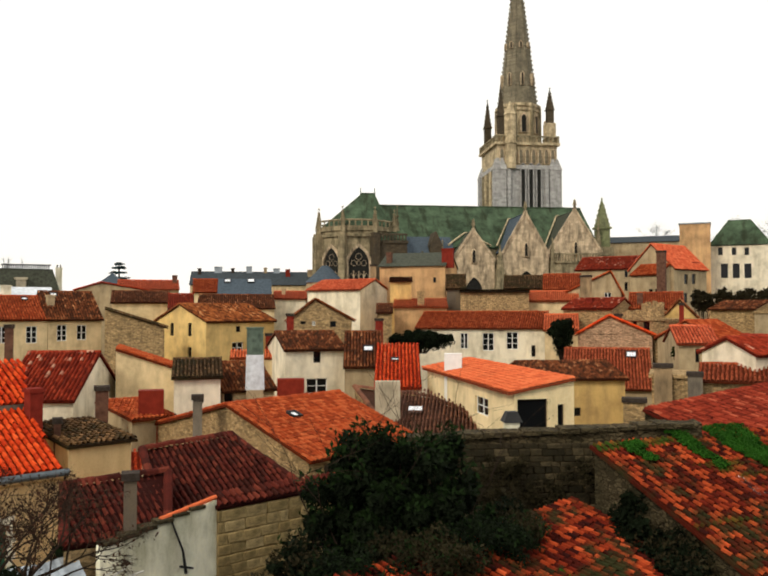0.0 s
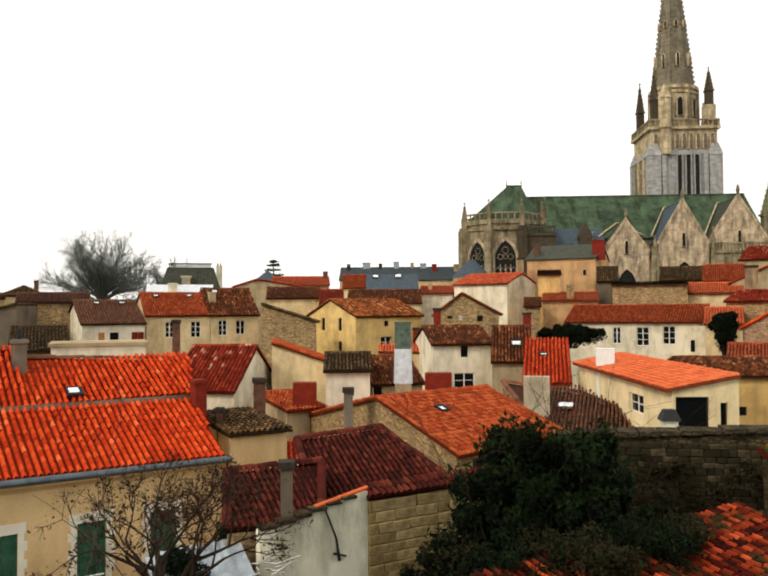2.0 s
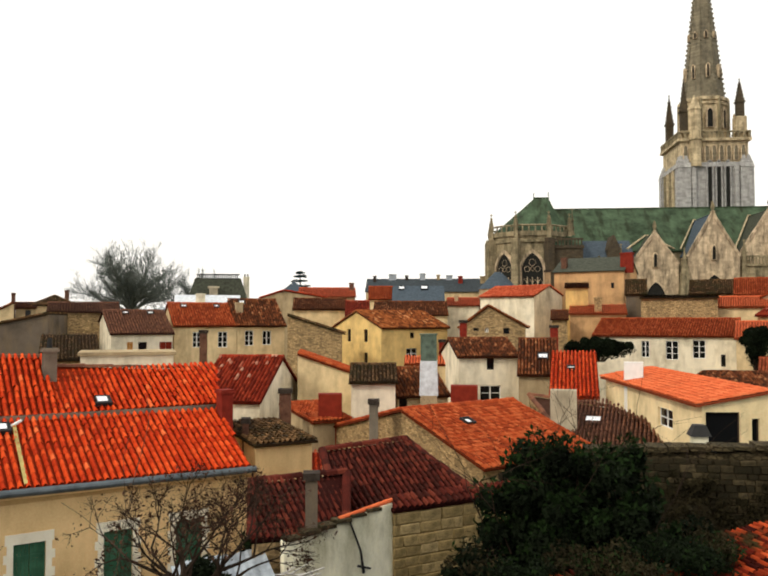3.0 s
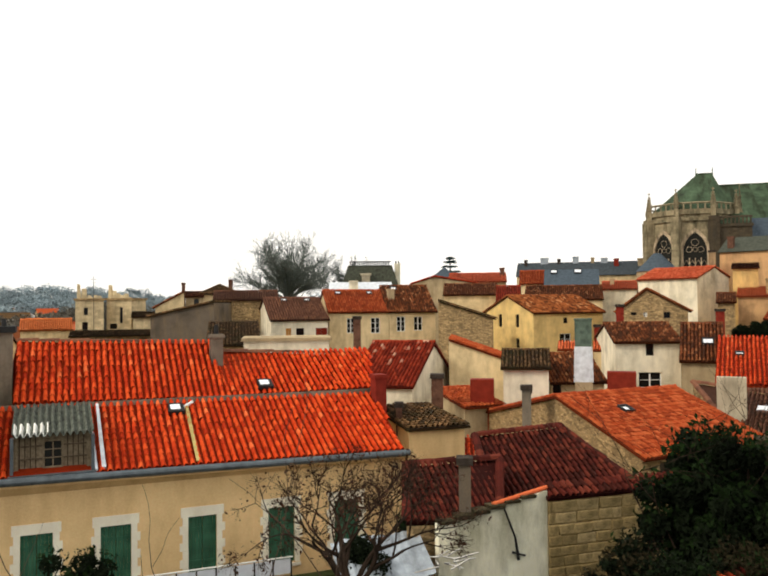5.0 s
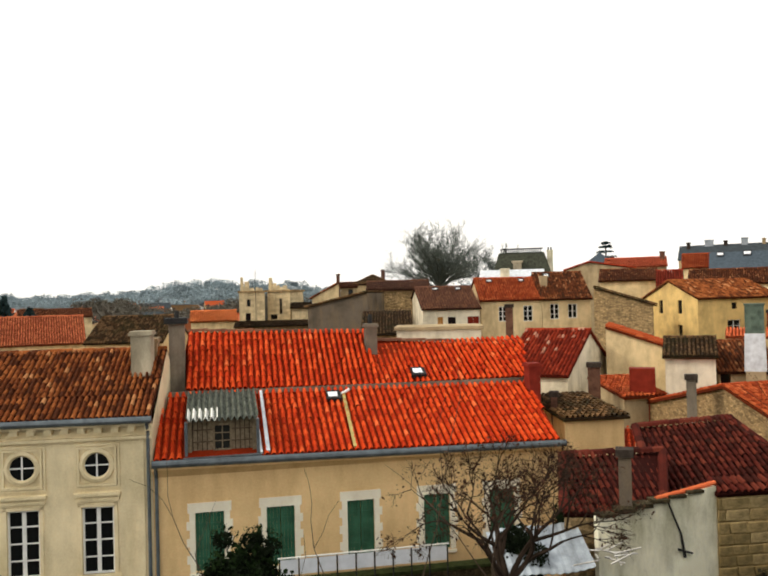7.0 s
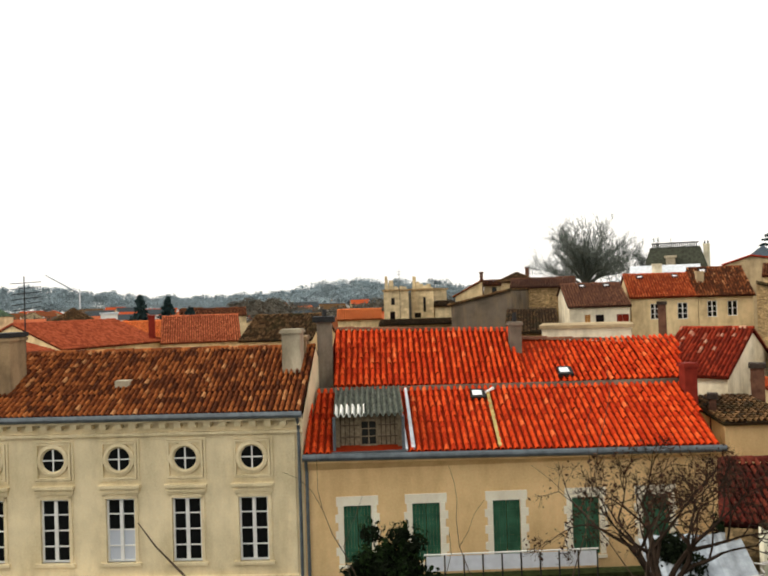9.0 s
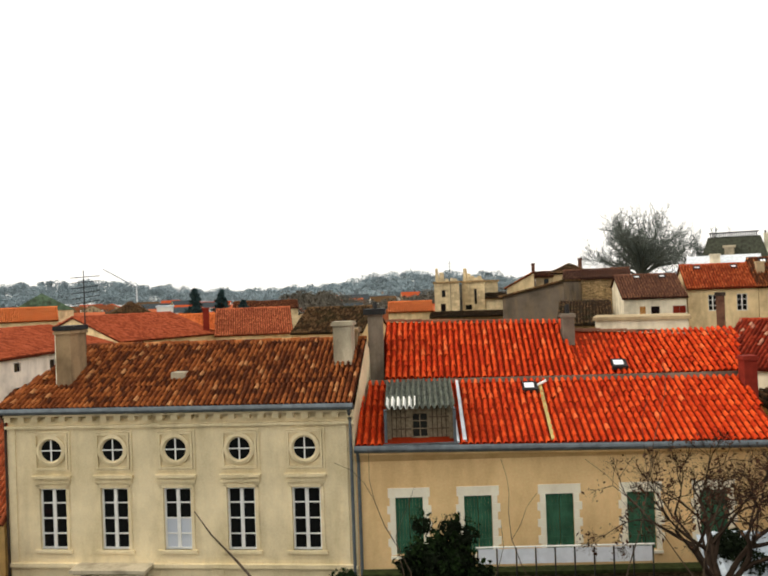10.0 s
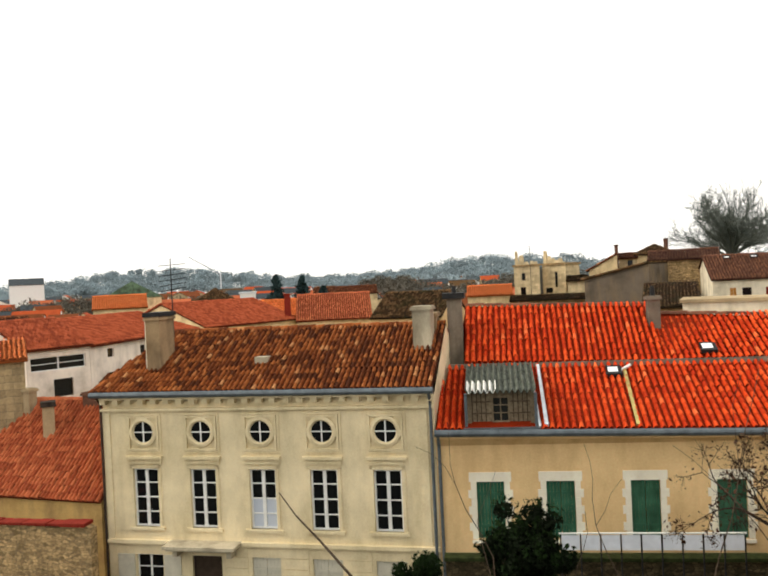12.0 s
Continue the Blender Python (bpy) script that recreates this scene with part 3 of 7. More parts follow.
house(3.29, 79.93, -15.9, 12.84, 8.00, 13.46, 1.53, "gable", tile="tile_rust", wall="plaster_white", label="long white house with tall french windows", openings=(("f", 6.75, 11.25, 1.13, 1.76, "window"), ("f", 9.13, 11.42, 1.11, 1.69, "window"), ("f", 4.53, 11.42, 0.75, 1.57, "window"), ("f", 11.55, 10.73, 0.39, 1.10, "dark")))
house(14.84, 72.50, -12.7, 2.99, 8.00, 13.37, 1.34, "gable", tile="tile_orange", wall="plaster_cream", label="cream wing under an orange tile roof")
house(16.79, 67.96, -16.4, 6.10, 9.00, 13.10, 1.55, "gable_y", rp=0.43, tile="tile_red", wall="rubble_pink", label="pinkish rubble stone gabled house", openings=(("f", 2.57, 13.18, 0.33, -0.16, "dark"),))

# yellow house and the slope behind
house(-15.92, 70.22, 49.0, 8.00, 8.00, 14.23, 1.53, "gable", tile="tile_mix", wall="plaster_yellow", label="yellow rendered house under old red tiles", openings=(("f", 3.36, 13.26, 0.51, 0.54, "dark"), ("f", 2.91, 11.28, 1.31, 1.04, "window"), ("l", 5.2, 12.9, .6, 1.2, "dark"), ("l", 5.2, 10.6, .6, 1.3, "dark"), ("l", 2.4, 12.9, .6, 1.2, "dark")))
house(-21.16, 77.15, 14.5, 2.29, 8.00, 15.40, 1.47, "gable", tile="tile_red2", wall="plaster_cream", label="tall narrow cream house with slim windows", openings=(("f", 0.80, 13.64, 0.22, 1.30, "dark"), ("f", 1.46, 13.64, 0.23, 1.31, "dark"), ("f", 0.82, 11.33, 0.23, 1.06, "dark"), ("f", 1.47, 11.32, 0.23, 1.06, "dark")))
house(-20.74, 87.58, 10.6, 8.41, 8.00, 15.53, 1.52, "gable", tile="tile_brown", wall="plaster_cream", label="cream house under a brown roof")
house(-22.13, 62.18, 17.6, 4.56, 7.00, 13.82, 1.49, "shed_right", tile="tile_olive", wall="rubble", label="tall rubble stone gable wall of a house")
house(-28.22, 81.24, 17.2, 5.78, 8.00, 16.10, 1.21, "gable", tile="tile_brown", wall="plaster_cream", label="cream house with a dark brick chimney", chimneys=((2.98, 1.50, 16.46, 1.05, 0.80, "brick_dark"),))
house(-33.29, 63.84, 35.7, 5.57, 8.00, 14.48, 1.96, "gable", tile="tile_rust", wall="plaster_cream", label="cream town house with white barred windows", openings=(("f", 1.61, 12.53, 0.75, 1.38, "bars"), ("f", 3.87, 12.49, 0.86, 1.44, "bars")), chimneys=((6.21, 2.00, 16.64, 0.62, 0.62, "plaster_grey"),), skylights=((0, 0.20, 0.78, 0.55), (0, 0.72, 0.78, 0.55)))
house(-28.73, 67.11, 34.5, 4.45, 8.00, 14.49, 2.37, "gable", tile="tile_brown", wall="plaster_cream", label="cream town house under an old brown roof", openings=(("f", 0.71, 12.62, 0.81, 1.40, "window"), ("f", 2.35, 12.68, 0.82, 1.31, "window")), skylights=((0, 0.20, 0.80, 0.60),))
house(-36.31, 58.67, 41.1, 5.07, 8.00, 13.86, 1.85, "gable", tile="tile_brown2", wall="plaster_white", label="low white house with a plain brown roof", openings=(("f", 2.21, 12.40, 0.71, 0.72, "dark"), ("f", 1.29, 12.33, 0.49, 0.81, "shutter", "wood_orange"), ("f", 3.97, 12.27, 1.05, 0.85, "shutter", "red_paint")), skylights=((0, 0.30, 0.80, 0.55), (0, 0.70, 0.80, 0.55)))
house(-43.85, 60.84, 33.5, 5.90, 7.00, 15.66, 0.81, "gable", tile="tile_brown2", wall="rubble", label="high blank rubble stone house wall")
house(-34.28, 46.79, 34.4, 3.69, 7.00, 12.21, 1.57, "shed", tile="tile_olive", wall="rubble", label="stone shed under a mossy brown roof")
house(-27.75, 41.59, 30.6, 5.36, 4.00, 12.86, 0.30, "flat", tile="plaster_grey", wall="plaster_white", label="low white parapet building with a flat roof")
house(-46.42, 55.04, 17.7, 5.76, 6.00, 14.21, 1.22, "shed_left", tile="tile_olive", wall="plaster_dark", label="dark rendered gabled town house")
house(-60.81, 72.99, 38.8, 3.22, 6.00, 15.08, 1.72, "shed_left", tile="tile_brown", wall="plaster_cream", label="cream gabled house with a dark chimney", chimneys=((3.18, 1.00, 17.99, 0.40, 0.50, "brick_dark"),))
house(-60.00, 77.49, 37.1, 2.07, 7.00, 16.30, 0.61, "gable", tile="tile_brown", wall="plaster_grey", label="small grey hillside house", openings=(("f", 0.99, 15.40, 0.60, 0.71, "dark"),))
house(-59.68, 80.24, 35.4, 4.44, 7.00, 16.60, 1.21, "hip", tile="tile_olive", wall="plaster_cream", label="cream hipped house on the slope", chimneys=((3.57, 2.00, 18.57, 0.50, 0.50, "brick_dark"),))

# ruined tower house and walls
house(-59.44, 59.36, 44.1, 2.66, 5.00, 15.85, 0.30, "flat", tile="rubble", wall="ashlar_pale", label="roofless pale stone tower house", name="ruined_house", openings=(("f", 0.79, 14.39, 0.38, 0.74, "dark"), ("f", 0.64, 12.60, 0.53, 1.08, "dark")))
house(-58.68, 62.87, 19.7, 2.62, 4.00, 15.88, 0.30, "flat", tile="rubble", wall="ashlar_pale", label="ruined pale stone house with an arched hearth", name="ruined_house", openings=(("f", 1.37, 13.50, 0.33, 1.64, "dark"), ("f", 0.30, 12.89, 0.81, 0.56, "dark")))
house(-54.14, 61.59, 40.6, 2.02, 4.00, 14.09, 0.50, "shed", tile="tile_olive", wall="ashlar_pale", label="broken pale stone garden building")
house(-54.09, 53.39, 42.5, 7.59, 4.00, 12.45, 0.41, "shed", tile="tile_olive", wall="rubble", label="low mossy-roofed stone outbuilding")

# skyline roofs
house(-42.52, 81.59, 25.3, 7.30, 8.00, 16.31, 1.55, "gable", tile="zinc_white", tiles=False, wall="plaster_white", label="house with a pale grey metal roof", chimneys=((2.82, 2.00, 18.07, 1.06, 0.80, "plaster_white"),))
house(-38.43, 97.72, 19.2, 8.48, 9.00, 17.88, 0.94, "gable_y", rp=0.35, tile="tile_red2", wall="plaster_grey", label="grey gabled hillside house with red tiles")
house(-38.64, 113.61, 16.7, 8.59, 8.00, 18.51, 1.38, "gable", tile="tile_coral", wall="plaster_grey", label="weathered house on the skyline", chimneys=((8.11, 3.00, 20.78, 0.72, 0.72, "brick_dark"),))
house(-20.67, 97.84, 10.1, 6.48, 7.00, 17.19, 2.18, "gable", tile="slate_blue", tiles=False, wall="plaster_cream", label="house with a blue-grey slate roof and roof windows", skylights=((0, 0.12, 0.75, 0.80), (0, 0.55, 0.75, 0.90)))
house(-30.04, 121.34, 9.5, 19.10, 9.00, 19.51, 2.15, "gable", tile="slate", tiles=False, wall="plaster_cream", label="long building under a dark slate roof", chimneys=((1.2, 3.5, 22.2, .5, .5, "soot"), (4.1, 4.2, 22.5, 1.2, .6, "zinc"), (6.4, 4.2, 22.3, .5, .5, "soot"), (9.0, 4.2, 22.6, .9, .6, "zinc"), (11.6, 4.2, 22.4, .5, .5, "plaster_grey"), (13.4, 4.2, 22.3, 1.0, .6, "zinc"), (15.17, 3.00, 22.10, 0.71, 0.71, "brick_red"), (18.85, 3.00, 22.05, 0.96, 0.80, "plaster_grey")))
house(-26.46, 108.83, 12.8, 3.39, 7.00, 17.92, 1.85, "gable", tile="tile_rust", wall="plaster_cream", label="cream house under a rust tile roof")
house(-14.42, 103.00, 6.8, 4.16, 7.00, 16.84, 1.00, "gable", tile="tile_coral", wall="plaster_white", label="white house under a pinkish roof", chimneys=((1.19, 2.00, 18.25, 0.52, 0.52, "plaster_grey"),))
house(-8.18, 67.51, 4.6, 5.40, 9.00, 14.38, 1.73, "gable_y", rp=0.42, tile="tile_brown", wall="rubble", label="rubble stone gabled house with three windows", openings=(("f", 0.97, 14.05, 0.46, 0.25, "dark"), ("f", 1.97, 13.92, 0.29, 0.38, "window"), ("f", 3.53, 13.79, 0.51, 0.51, "dark")))
house(-9.31, 95.55, -28.9, 7.43, 7.00, 17.74, 1.25, "gable", tile="tile_coral", wall="plaster_white", label="white house under a coral red roof")
house(-0.68, 78.00, -0.0, 1.46, 6.00, 15.01, 0.80, "gable", tile="tile_brown", wall="rubble", label="low rubble stone house")

# below the church
house(-0.54, 98.00, -16.0, 8.30, 8.00, 20.85, 1.79, "gable", tile="slate_olive", tiles=False, wall="plaster_peach", label="peach rendered house under a slate roof", openings=(("f", 6.82, 18.73, 0.37, 0.66, "dark"),), chimneys=((1.00, 1.00, 22.62, 0.64, 0.64, "brick_dark"), (8.50, 1.00, 22.94, 1.41, 0.80, "brick_red")))
house(0.72, 88.00, -1.2, 2.37, 5.00, 18.48, 0.70, "shed", tile="tile_brown", wall="plaster_ochre", label="ochre annexe with a brown lean-to roof")
house(1.10, 83.99, -2.7, 5.60, 5.00, 15.56, 1.00, "shed", tile="tile_orange", wall="plaster_peach", label="peach house under an orange roof", chimneys=((2.84, 1.00, 17.34, 0.74, 0.74, "rubble"),))
house(7.18, 89.71, -5.3, 2.12, 6.00, 17.80, 1.60, "gable", tile="tile_olive", wall="plaster_dark", label="dark narrow house under mossy tiles")
house(8.35, 85.59, -8.0, 7.37, 6.00, 17.18, 0.35, "shed", tile="tile_olive", wall="rubble", label="old rubble wall building")
house(14.90, 96.86, -10.5, 5.92, 7.00, 18.00, 1.61, "gable", tile="tile_olive", wall="plaster_grey", label="grey house under mossy tiles", openings=(("f", 3.56, 17.09, 0.71, 0.72, "dark"),))
house(19.18, 94.06, -12.8, 4.28, 7.00, 17.79, 1.86, "gable", tile="tile_rust", wall="plaster_grey", label="grey house under rust tiles")
house(16.01, 86.53, -12.2, 5.25, 6.00, 16.28, 1.04, "gable", tile="tile_orange", wall="plaster_cream", label="cream house under an orange roof")
house(17.83, 77.99, -37.9, 5.04, 6.00, 15.36, 0.96, "gable", tile="tile_red2", wall="rubble", label="stone house under coral red tiles", chimneys=((2.19, 1.50, 16.49, 0.61, 0.61, "brick_red"),))
house(20.60, 87.61, -15.0, 5.67, 8.00, 17.31, 2.15, "gable_y", rp=0.80, tile="tile_rust", wall="plaster_grey", label="grey gabled house beside a chimney stack", openings=(("f", 3.89, 16.22, 0.74, 1.01, "window"),), chimneys=((1.86, 1.00, 19.06, 0.96, 0.80, "rubble"),))
house(20.82, 73.09, -70.6, 7.51, 4.00, 14.30, 0.30, "flat", tile="rubble", wall="rubble", label="roofless stone house with empty windows", name="ruined_house", openings=(("f", 1.33, 14.40, 0.74, -0.18, "dark"), ("f", 3.60, 13.89, 0.70, 0.33, "dark"), ("f", 5.08, 13.40, 0.93, 0.82, "dark")))
house(24.50, 78.26, -19.1, 5.03, 7.00, 15.36, 1.58, "gable", tile="tile_rust", wall="plaster_cream", label="cream house under rust red tiles", chimneys=((0.98, 1.00, 17.00, 0.56, 0.56, "brick_dark"),))
house(25.41, 71.63, -20.7, 3.03, 7.00, 14.44, 1.64, "gable_y", tile="tile_brown", wall="plaster_ochre", label="ochre rendered gabled house")
house(26.63, 108.79, -29.8, 8.28, 8.00, 20.91, 1.81, "gable", tile="tile_red2", wall="plaster_grey", label="grey house under a coral roof", openings=(("f", 6.66, 19.78, 0.40, 0.91, "dark"), ("f", 6.64, 17.94, 0.40, 1.18, "dark")))
house(31.29, 99.18, -49.2, 3.91, 5.00, 19.71, 1.30, "gable", tile="tile_rust", wall="plaster_grey", label="grey terrace house with a long red roof", openings=(("f", 2.48, 16.97, 0.48, 0.96, "dark"), ("f", 3.28, 16.96, 0.47, 0.96, "dark")))
# grey plaster on this white house carries the shade of its left gable
house(36.14, 97.52, 36.1, 7.12, 6.50, 20.60, 3.11, "gable", tile="tile_coral", wall="plaster_grey", label="white house with red roof and chimneys", openings=(("f", 2.16, 18.60, 0.78, 1.26, "dark"), ("f", 3.87, 18.64, 0.79, 1.27, "dark"), ("f", 2.10, 16.26, 0.77, 1.25, "dark"), ("f", 3.81, 16.27, 0.79, 1.26, "dark")), chimneys=((5.62, 1.00, 21.54, 1.55, 0.80, "brick_red"),))
house(49.52, 130.95, -21.7, 4.78, 8.00, 29.78, 0.40, "flat", tile="zinc", wall="plaster_peach", label="tall tan gable building with a flat top")
house(55.84, 133.82, -24.2, 9.2, 7.0, 26.36, 4.6, "hip", rp=.4, tile="slate_green", tiles=False, wall="plaster_white", label="mansion with a green slate hipped roof", openings=(("f", 1.21, 24.78, 0.71, 1.31, "dark"), ("f", 3.35, 24.72, 0.70, 1.30, "dark"), ("f", 5.31, 24.65, 0.69, 1.30, "dark"), ("f", 1.62, 20.85, 1.10, 2.47, "dark"), ("f", 3.44, 20.81, 1.09, 2.46, "dark"), ("f", 5.25, 20.78, 1.08, 2.45, "dark")))
house(46.72, 163.46, -18.4, 14.38, 9.00, 29.58, 1.47, "gable", tile="slate", tiles=False, wall="plaster_grey", label="long low building with a slate roof")
house(33.80, 81.25, -50.0, 4.56, 6.00, 15.28, 0.80, "gable", tile="tile_brown", wall="rubble", label="rubble stone house behind bare shrubs")
house(35.87, 75.96, -26.1, 2.54, 5.00, 14.91, 0.30, "flat", tile="rubble", wall="plaster_grey", label="grey rendered tower block wall")

# right hand slope
house(21.06, 56.18, -11.0, 2.67, 6.00, 12.76, 1.11, "gable", tile="tile_coral", wall="plaster_grey", label="white house under a coral red roof", openings=(("f", 1.80, 11.81, 0.21, 0.73, "dark"), ("f", 1.14, 11.45, 0.28, 0.98, "dark")))
house(25.06, 58.89, 18.6, 2.95, 7.00, 12.86, 1.40, "gable", tile="tile_rust", wall="plaster_grey", label="grey house under a rust roof")
house(19.61, 45.99, -51.7, 2.17, 6.00, 12.54, 0.97, "gable", tile="tile_red2", wall="plaster_grey", label="grey cottage under a red roof", chimneys=((0.82, 1.00, 13.45, 0.29, 0.50, "plaster_white"),))
house(20.1, 42.5, 20.2, 2.75, 4.00, 12.67, 0.80, "gable", tile="tile_red2", wall="plaster_white", label="white rendered cottage gable")
house(17.17, 42.68, -24.4, 4.03, 4.00, 11.30, 0.70, "gable", tile="tile_rust2", wall="rubble", label="low house under a dull red roof")
house(14.81, 43.55, -20.2, 2.27, 4.00, 11.40, 0.30, "flat", tile="rubble", wall="rubble", label="old stone wall building", openings=(("f", 1.90, 11.38, 0.32, -0.06, "dark"),))

# roofs beyond the classical house
house(-51.09, 9.70, 105.8, 4.19, 9.00, 11.81, 1.60, "gable", tile="tile_rust2", wall="plaster_pink", label="pale pink workshop with a strip window", openings=(("f", 0.28, 10.45, 3.63, 0.85, "bars"), ("f", 1.70, 8.75, 1.30, 1.12, "dark")))
house(-54.15, 14.27, 132.4, 16.01, 11.00, 11.58, 1.61, "gable", tile="tile_rust2", wall="plaster_pink", label="pale pink house with small dark windows", openings=(("f", 2.09, 10.61, 0.80, 0.61, "dark"), ("f", 6.53, 10.44, 0.79, 0.63, "dark"), ("f", 1.93, 8.86, 0.94, 0.70, "dark")))
house(-74.35, 9.89, 80.7, 4.52, 9.00, 11.69, 1.50, "gable", tile="tile_brown", wall="plaster_pink", label="pale house under a brown roof", openings=(("f", 2.32, 12.03, 0.80, -0.41, "dark"),))
house(-68.33, 28.40, 106.5, 11.87, 13.00, 11.49, 2.20, "gable", tile="tile_rust2", wall="plaster_cream", label="long house under a broad rust roof")
house(-69.91, 38.89, 58.2, 7.53, 9.00, 11.39, 2.41, "gable", tile="tile_orange2", wall="plaster_cream", label="cream house under a bright rust roof", chimneys=((-1.02, 2.00, 14.18, 0.61, 0.61, "brick_red"),))
house(-81.33, 38.54, 43.6, 6.09, 9.00, 11.63, 1.62, "gable", tile="tile_new", wall="plaster_cream", label="house under a new orange roof")
house(-120.70, 48.28, 66.7, 6.99, 8.00, 12.66, 2.38, "hip", tile="tile_olive", wall="plaster_cream", label="yellowish house with a mossy roof", openings=(("f", 1.85, 11.16, 0.83, 1.15, "dark"),))
house(-104.15, 48.76, 64.4, 2.24, 5.00, 14.17, 0.30, "flat", tile="zinc_white", wall="white_paint", label="small bright white block")
house(-71.08, 63.03, 46.8, 5.27, 8.00, 12.64, 1.09, "gable", tile="tile_new", wall="plaster_cream", label="low house under an orange roof")
house(-57.67, 39.68, 34.7, 6.37, 9.00, 11.75, 2.00, "gable", tile="tile_olive", wall="plaster_tan", label="tan house under old mossy tiles")
house(-146.71, 85.88, 57.3, 13.78, 9.00, 12.55, 1.60, "gable", tile="tile_brown", wall="plaster_cream", label="long house under a dull brown roof")
house(-325.03, 57.07, 79.0, 12.30, 14.00, 20.01, 2.50, "gable", tile="slate", tiles=False, wall="white_paint", label="white hall with a grey roof", name="hall")
house(-230.98, 65.17, 72.3, 16.33, 30.00, 13.51, 5.00, "hip", tile="slate_green", tiles=False, wall="plaster_cream", label="large hall under a green-grey roof", name="hall")
house(-106.21, 28.64, 73.1, 6.79, 8.00, 13.03, 1.60, "gable", tile="tile_new", wall="plaster_cream", label="cream house under an orange roof")
house(-39.52, 6.20, 80.2, 1.22, 4.00, 12.12, 0.70, "shed", tile="tile_new", wall="ashlar", label="stone gable end with an orange coping")

# ---- gothic church ----
def arch_poly(w, h, n=6):
    """Half width w / 2, pointed arch of total height h, from the lower left, counter-clockwise."""
    r = w
    s = h - r * math.sin(math.radians(60))
    right = [(w / 2 - r + r * math.cos(math.radians(60 * i / n)), s + r * math.sin(math.radians(60 * i / n))) for i in range(n + 1)]
    return [(-w / 2, 0), (w / 2, 0)] + right + [(-x, z) for x, z in right[-2::-1]]


def arch_window(parent, x, y, z, w, h, rot=0.0, mullions=2, name="window", ring=0.35, glass="louvre_dark", surround="church_light"):
    """A pointed window: a stone surround standing proud, a dark opening, and mullions."""
    outer, inner = arch_poly(w + 2 * ring, h + ring * 1.4), arch_poly(w, h)
    k = len(outer)
    b = Build()
    v = [(a, d, c - (ring * .4 if part_ else 0)) for part_, poly in ((1, outer), (0, inner)) for d in (-.3, .25) for a, c in poly]
    f = []
    for i in range(k):
        j = (i + 1) % k
        f += [(i, j, 2 * k + j, 2 * k + i), (i, k + i, k + j, j), (2 * k + i, 2 * k + j, 3 * k + j, 3 * k + i)]
    b.add(v, f)
    for i in range(1, mullions + 1):
        c = -w / 2 + w * i / (mullions + 1)
        b.box(c - .07, -.2, 0, c + .07, -.08, h * (.62 if mullions > 1 else .8))
    if mullions > 1:
        spring = h - w * math.sin(math.radians(60))
        rings = [(-w * .25, spring + w * .08, w * .13), (w * .25, spring + w * .08, w * .13), (0, spring + w * .4, w * .16), (0, spring + w * .08, w * .1)]
        for cx, cz, r in rings:
            for s in range(10):
                a0, a1 = s * math.pi / 5, (s + 1) * math.pi / 5
                b.tube([(cx + r * math.cos(a0), -.15, cz + r * math.sin(a0)), (cx + r * math.cos(a1), -.15, cz + r * math.sin(a1))], [.035, .035], 4)
        for k in range(mullions + 1):
            c0 = -w / 2 + w * k / (mullions + 1)
            c1 = c0 + w / (mullions + 1)
            b.tube([(c0, -.15, h * .52), ((c0 + c1) / 2, -.15, h * .52 + (c1 - c0) * .8), (c1, -.15, h * .52)], [.045, .045, .045], 4)
    ob = part(name, b, M[surround], parent)
    ob.matrix_basis = pose(x, y, z, 0, 0, rot)
    p = Build().add([(a, -.1, c) for a, c in inner], [tuple(range(len(inner)))])
    part("pane", p, M[glass], ob, "dark leaded glass")
    return ob


def pinnacle(parent, x, y, z0, z1, w, material="church_stone"):
    h = z1 - z0
    b = Build().box(x - w / 2, y - w / 2, z0, x + w / 2, y + w / 2, z0 + h * .38)
    b.box(x - w * .62, y - w * .62, z0 + h * .38, x + w * .62, y + w * .62, z0 + h * .42)
    sq = [(x - w / 2, y - w / 2), (x + w / 2, y - w / 2), (x + w / 2, y + w / 2), (x - w / 2, y + w / 2)]
    b.prism(sq, z0 + h * .42, z1, .08, x, y)
    for i in range(5):
        q = .08 + .17 * i
        s = w / 2 * (1 - q * .92)
        for dx, dy in ((-1, -1), (1, -1), (1, 1), (-1, 1)):
            c, e, zz = x + dx * s, y + dy * s, z0 + h * (.42 + .58 * q)
            b.box(c - .09, e - .09, zz, c + .09, e + .09, zz + .22)
    b.box(x - .05, y - .05, z1 - .1, x + .05, y + .05, z1 + .35).box(x - .2, y - .04, z1 + .1, x + .2, y + .04, z1 + .2)
    return part("pinnacle", b, M[material], parent)


CH_Y = 128.0
church = thing("church", *(Vector((0, 121, 0)) - Matrix.Rotation(radians(7), 3, "Z") @ Vector((0, 121, 0))), 7, "gothic parish church of weathered stone with a tall crocketed spire", "church")
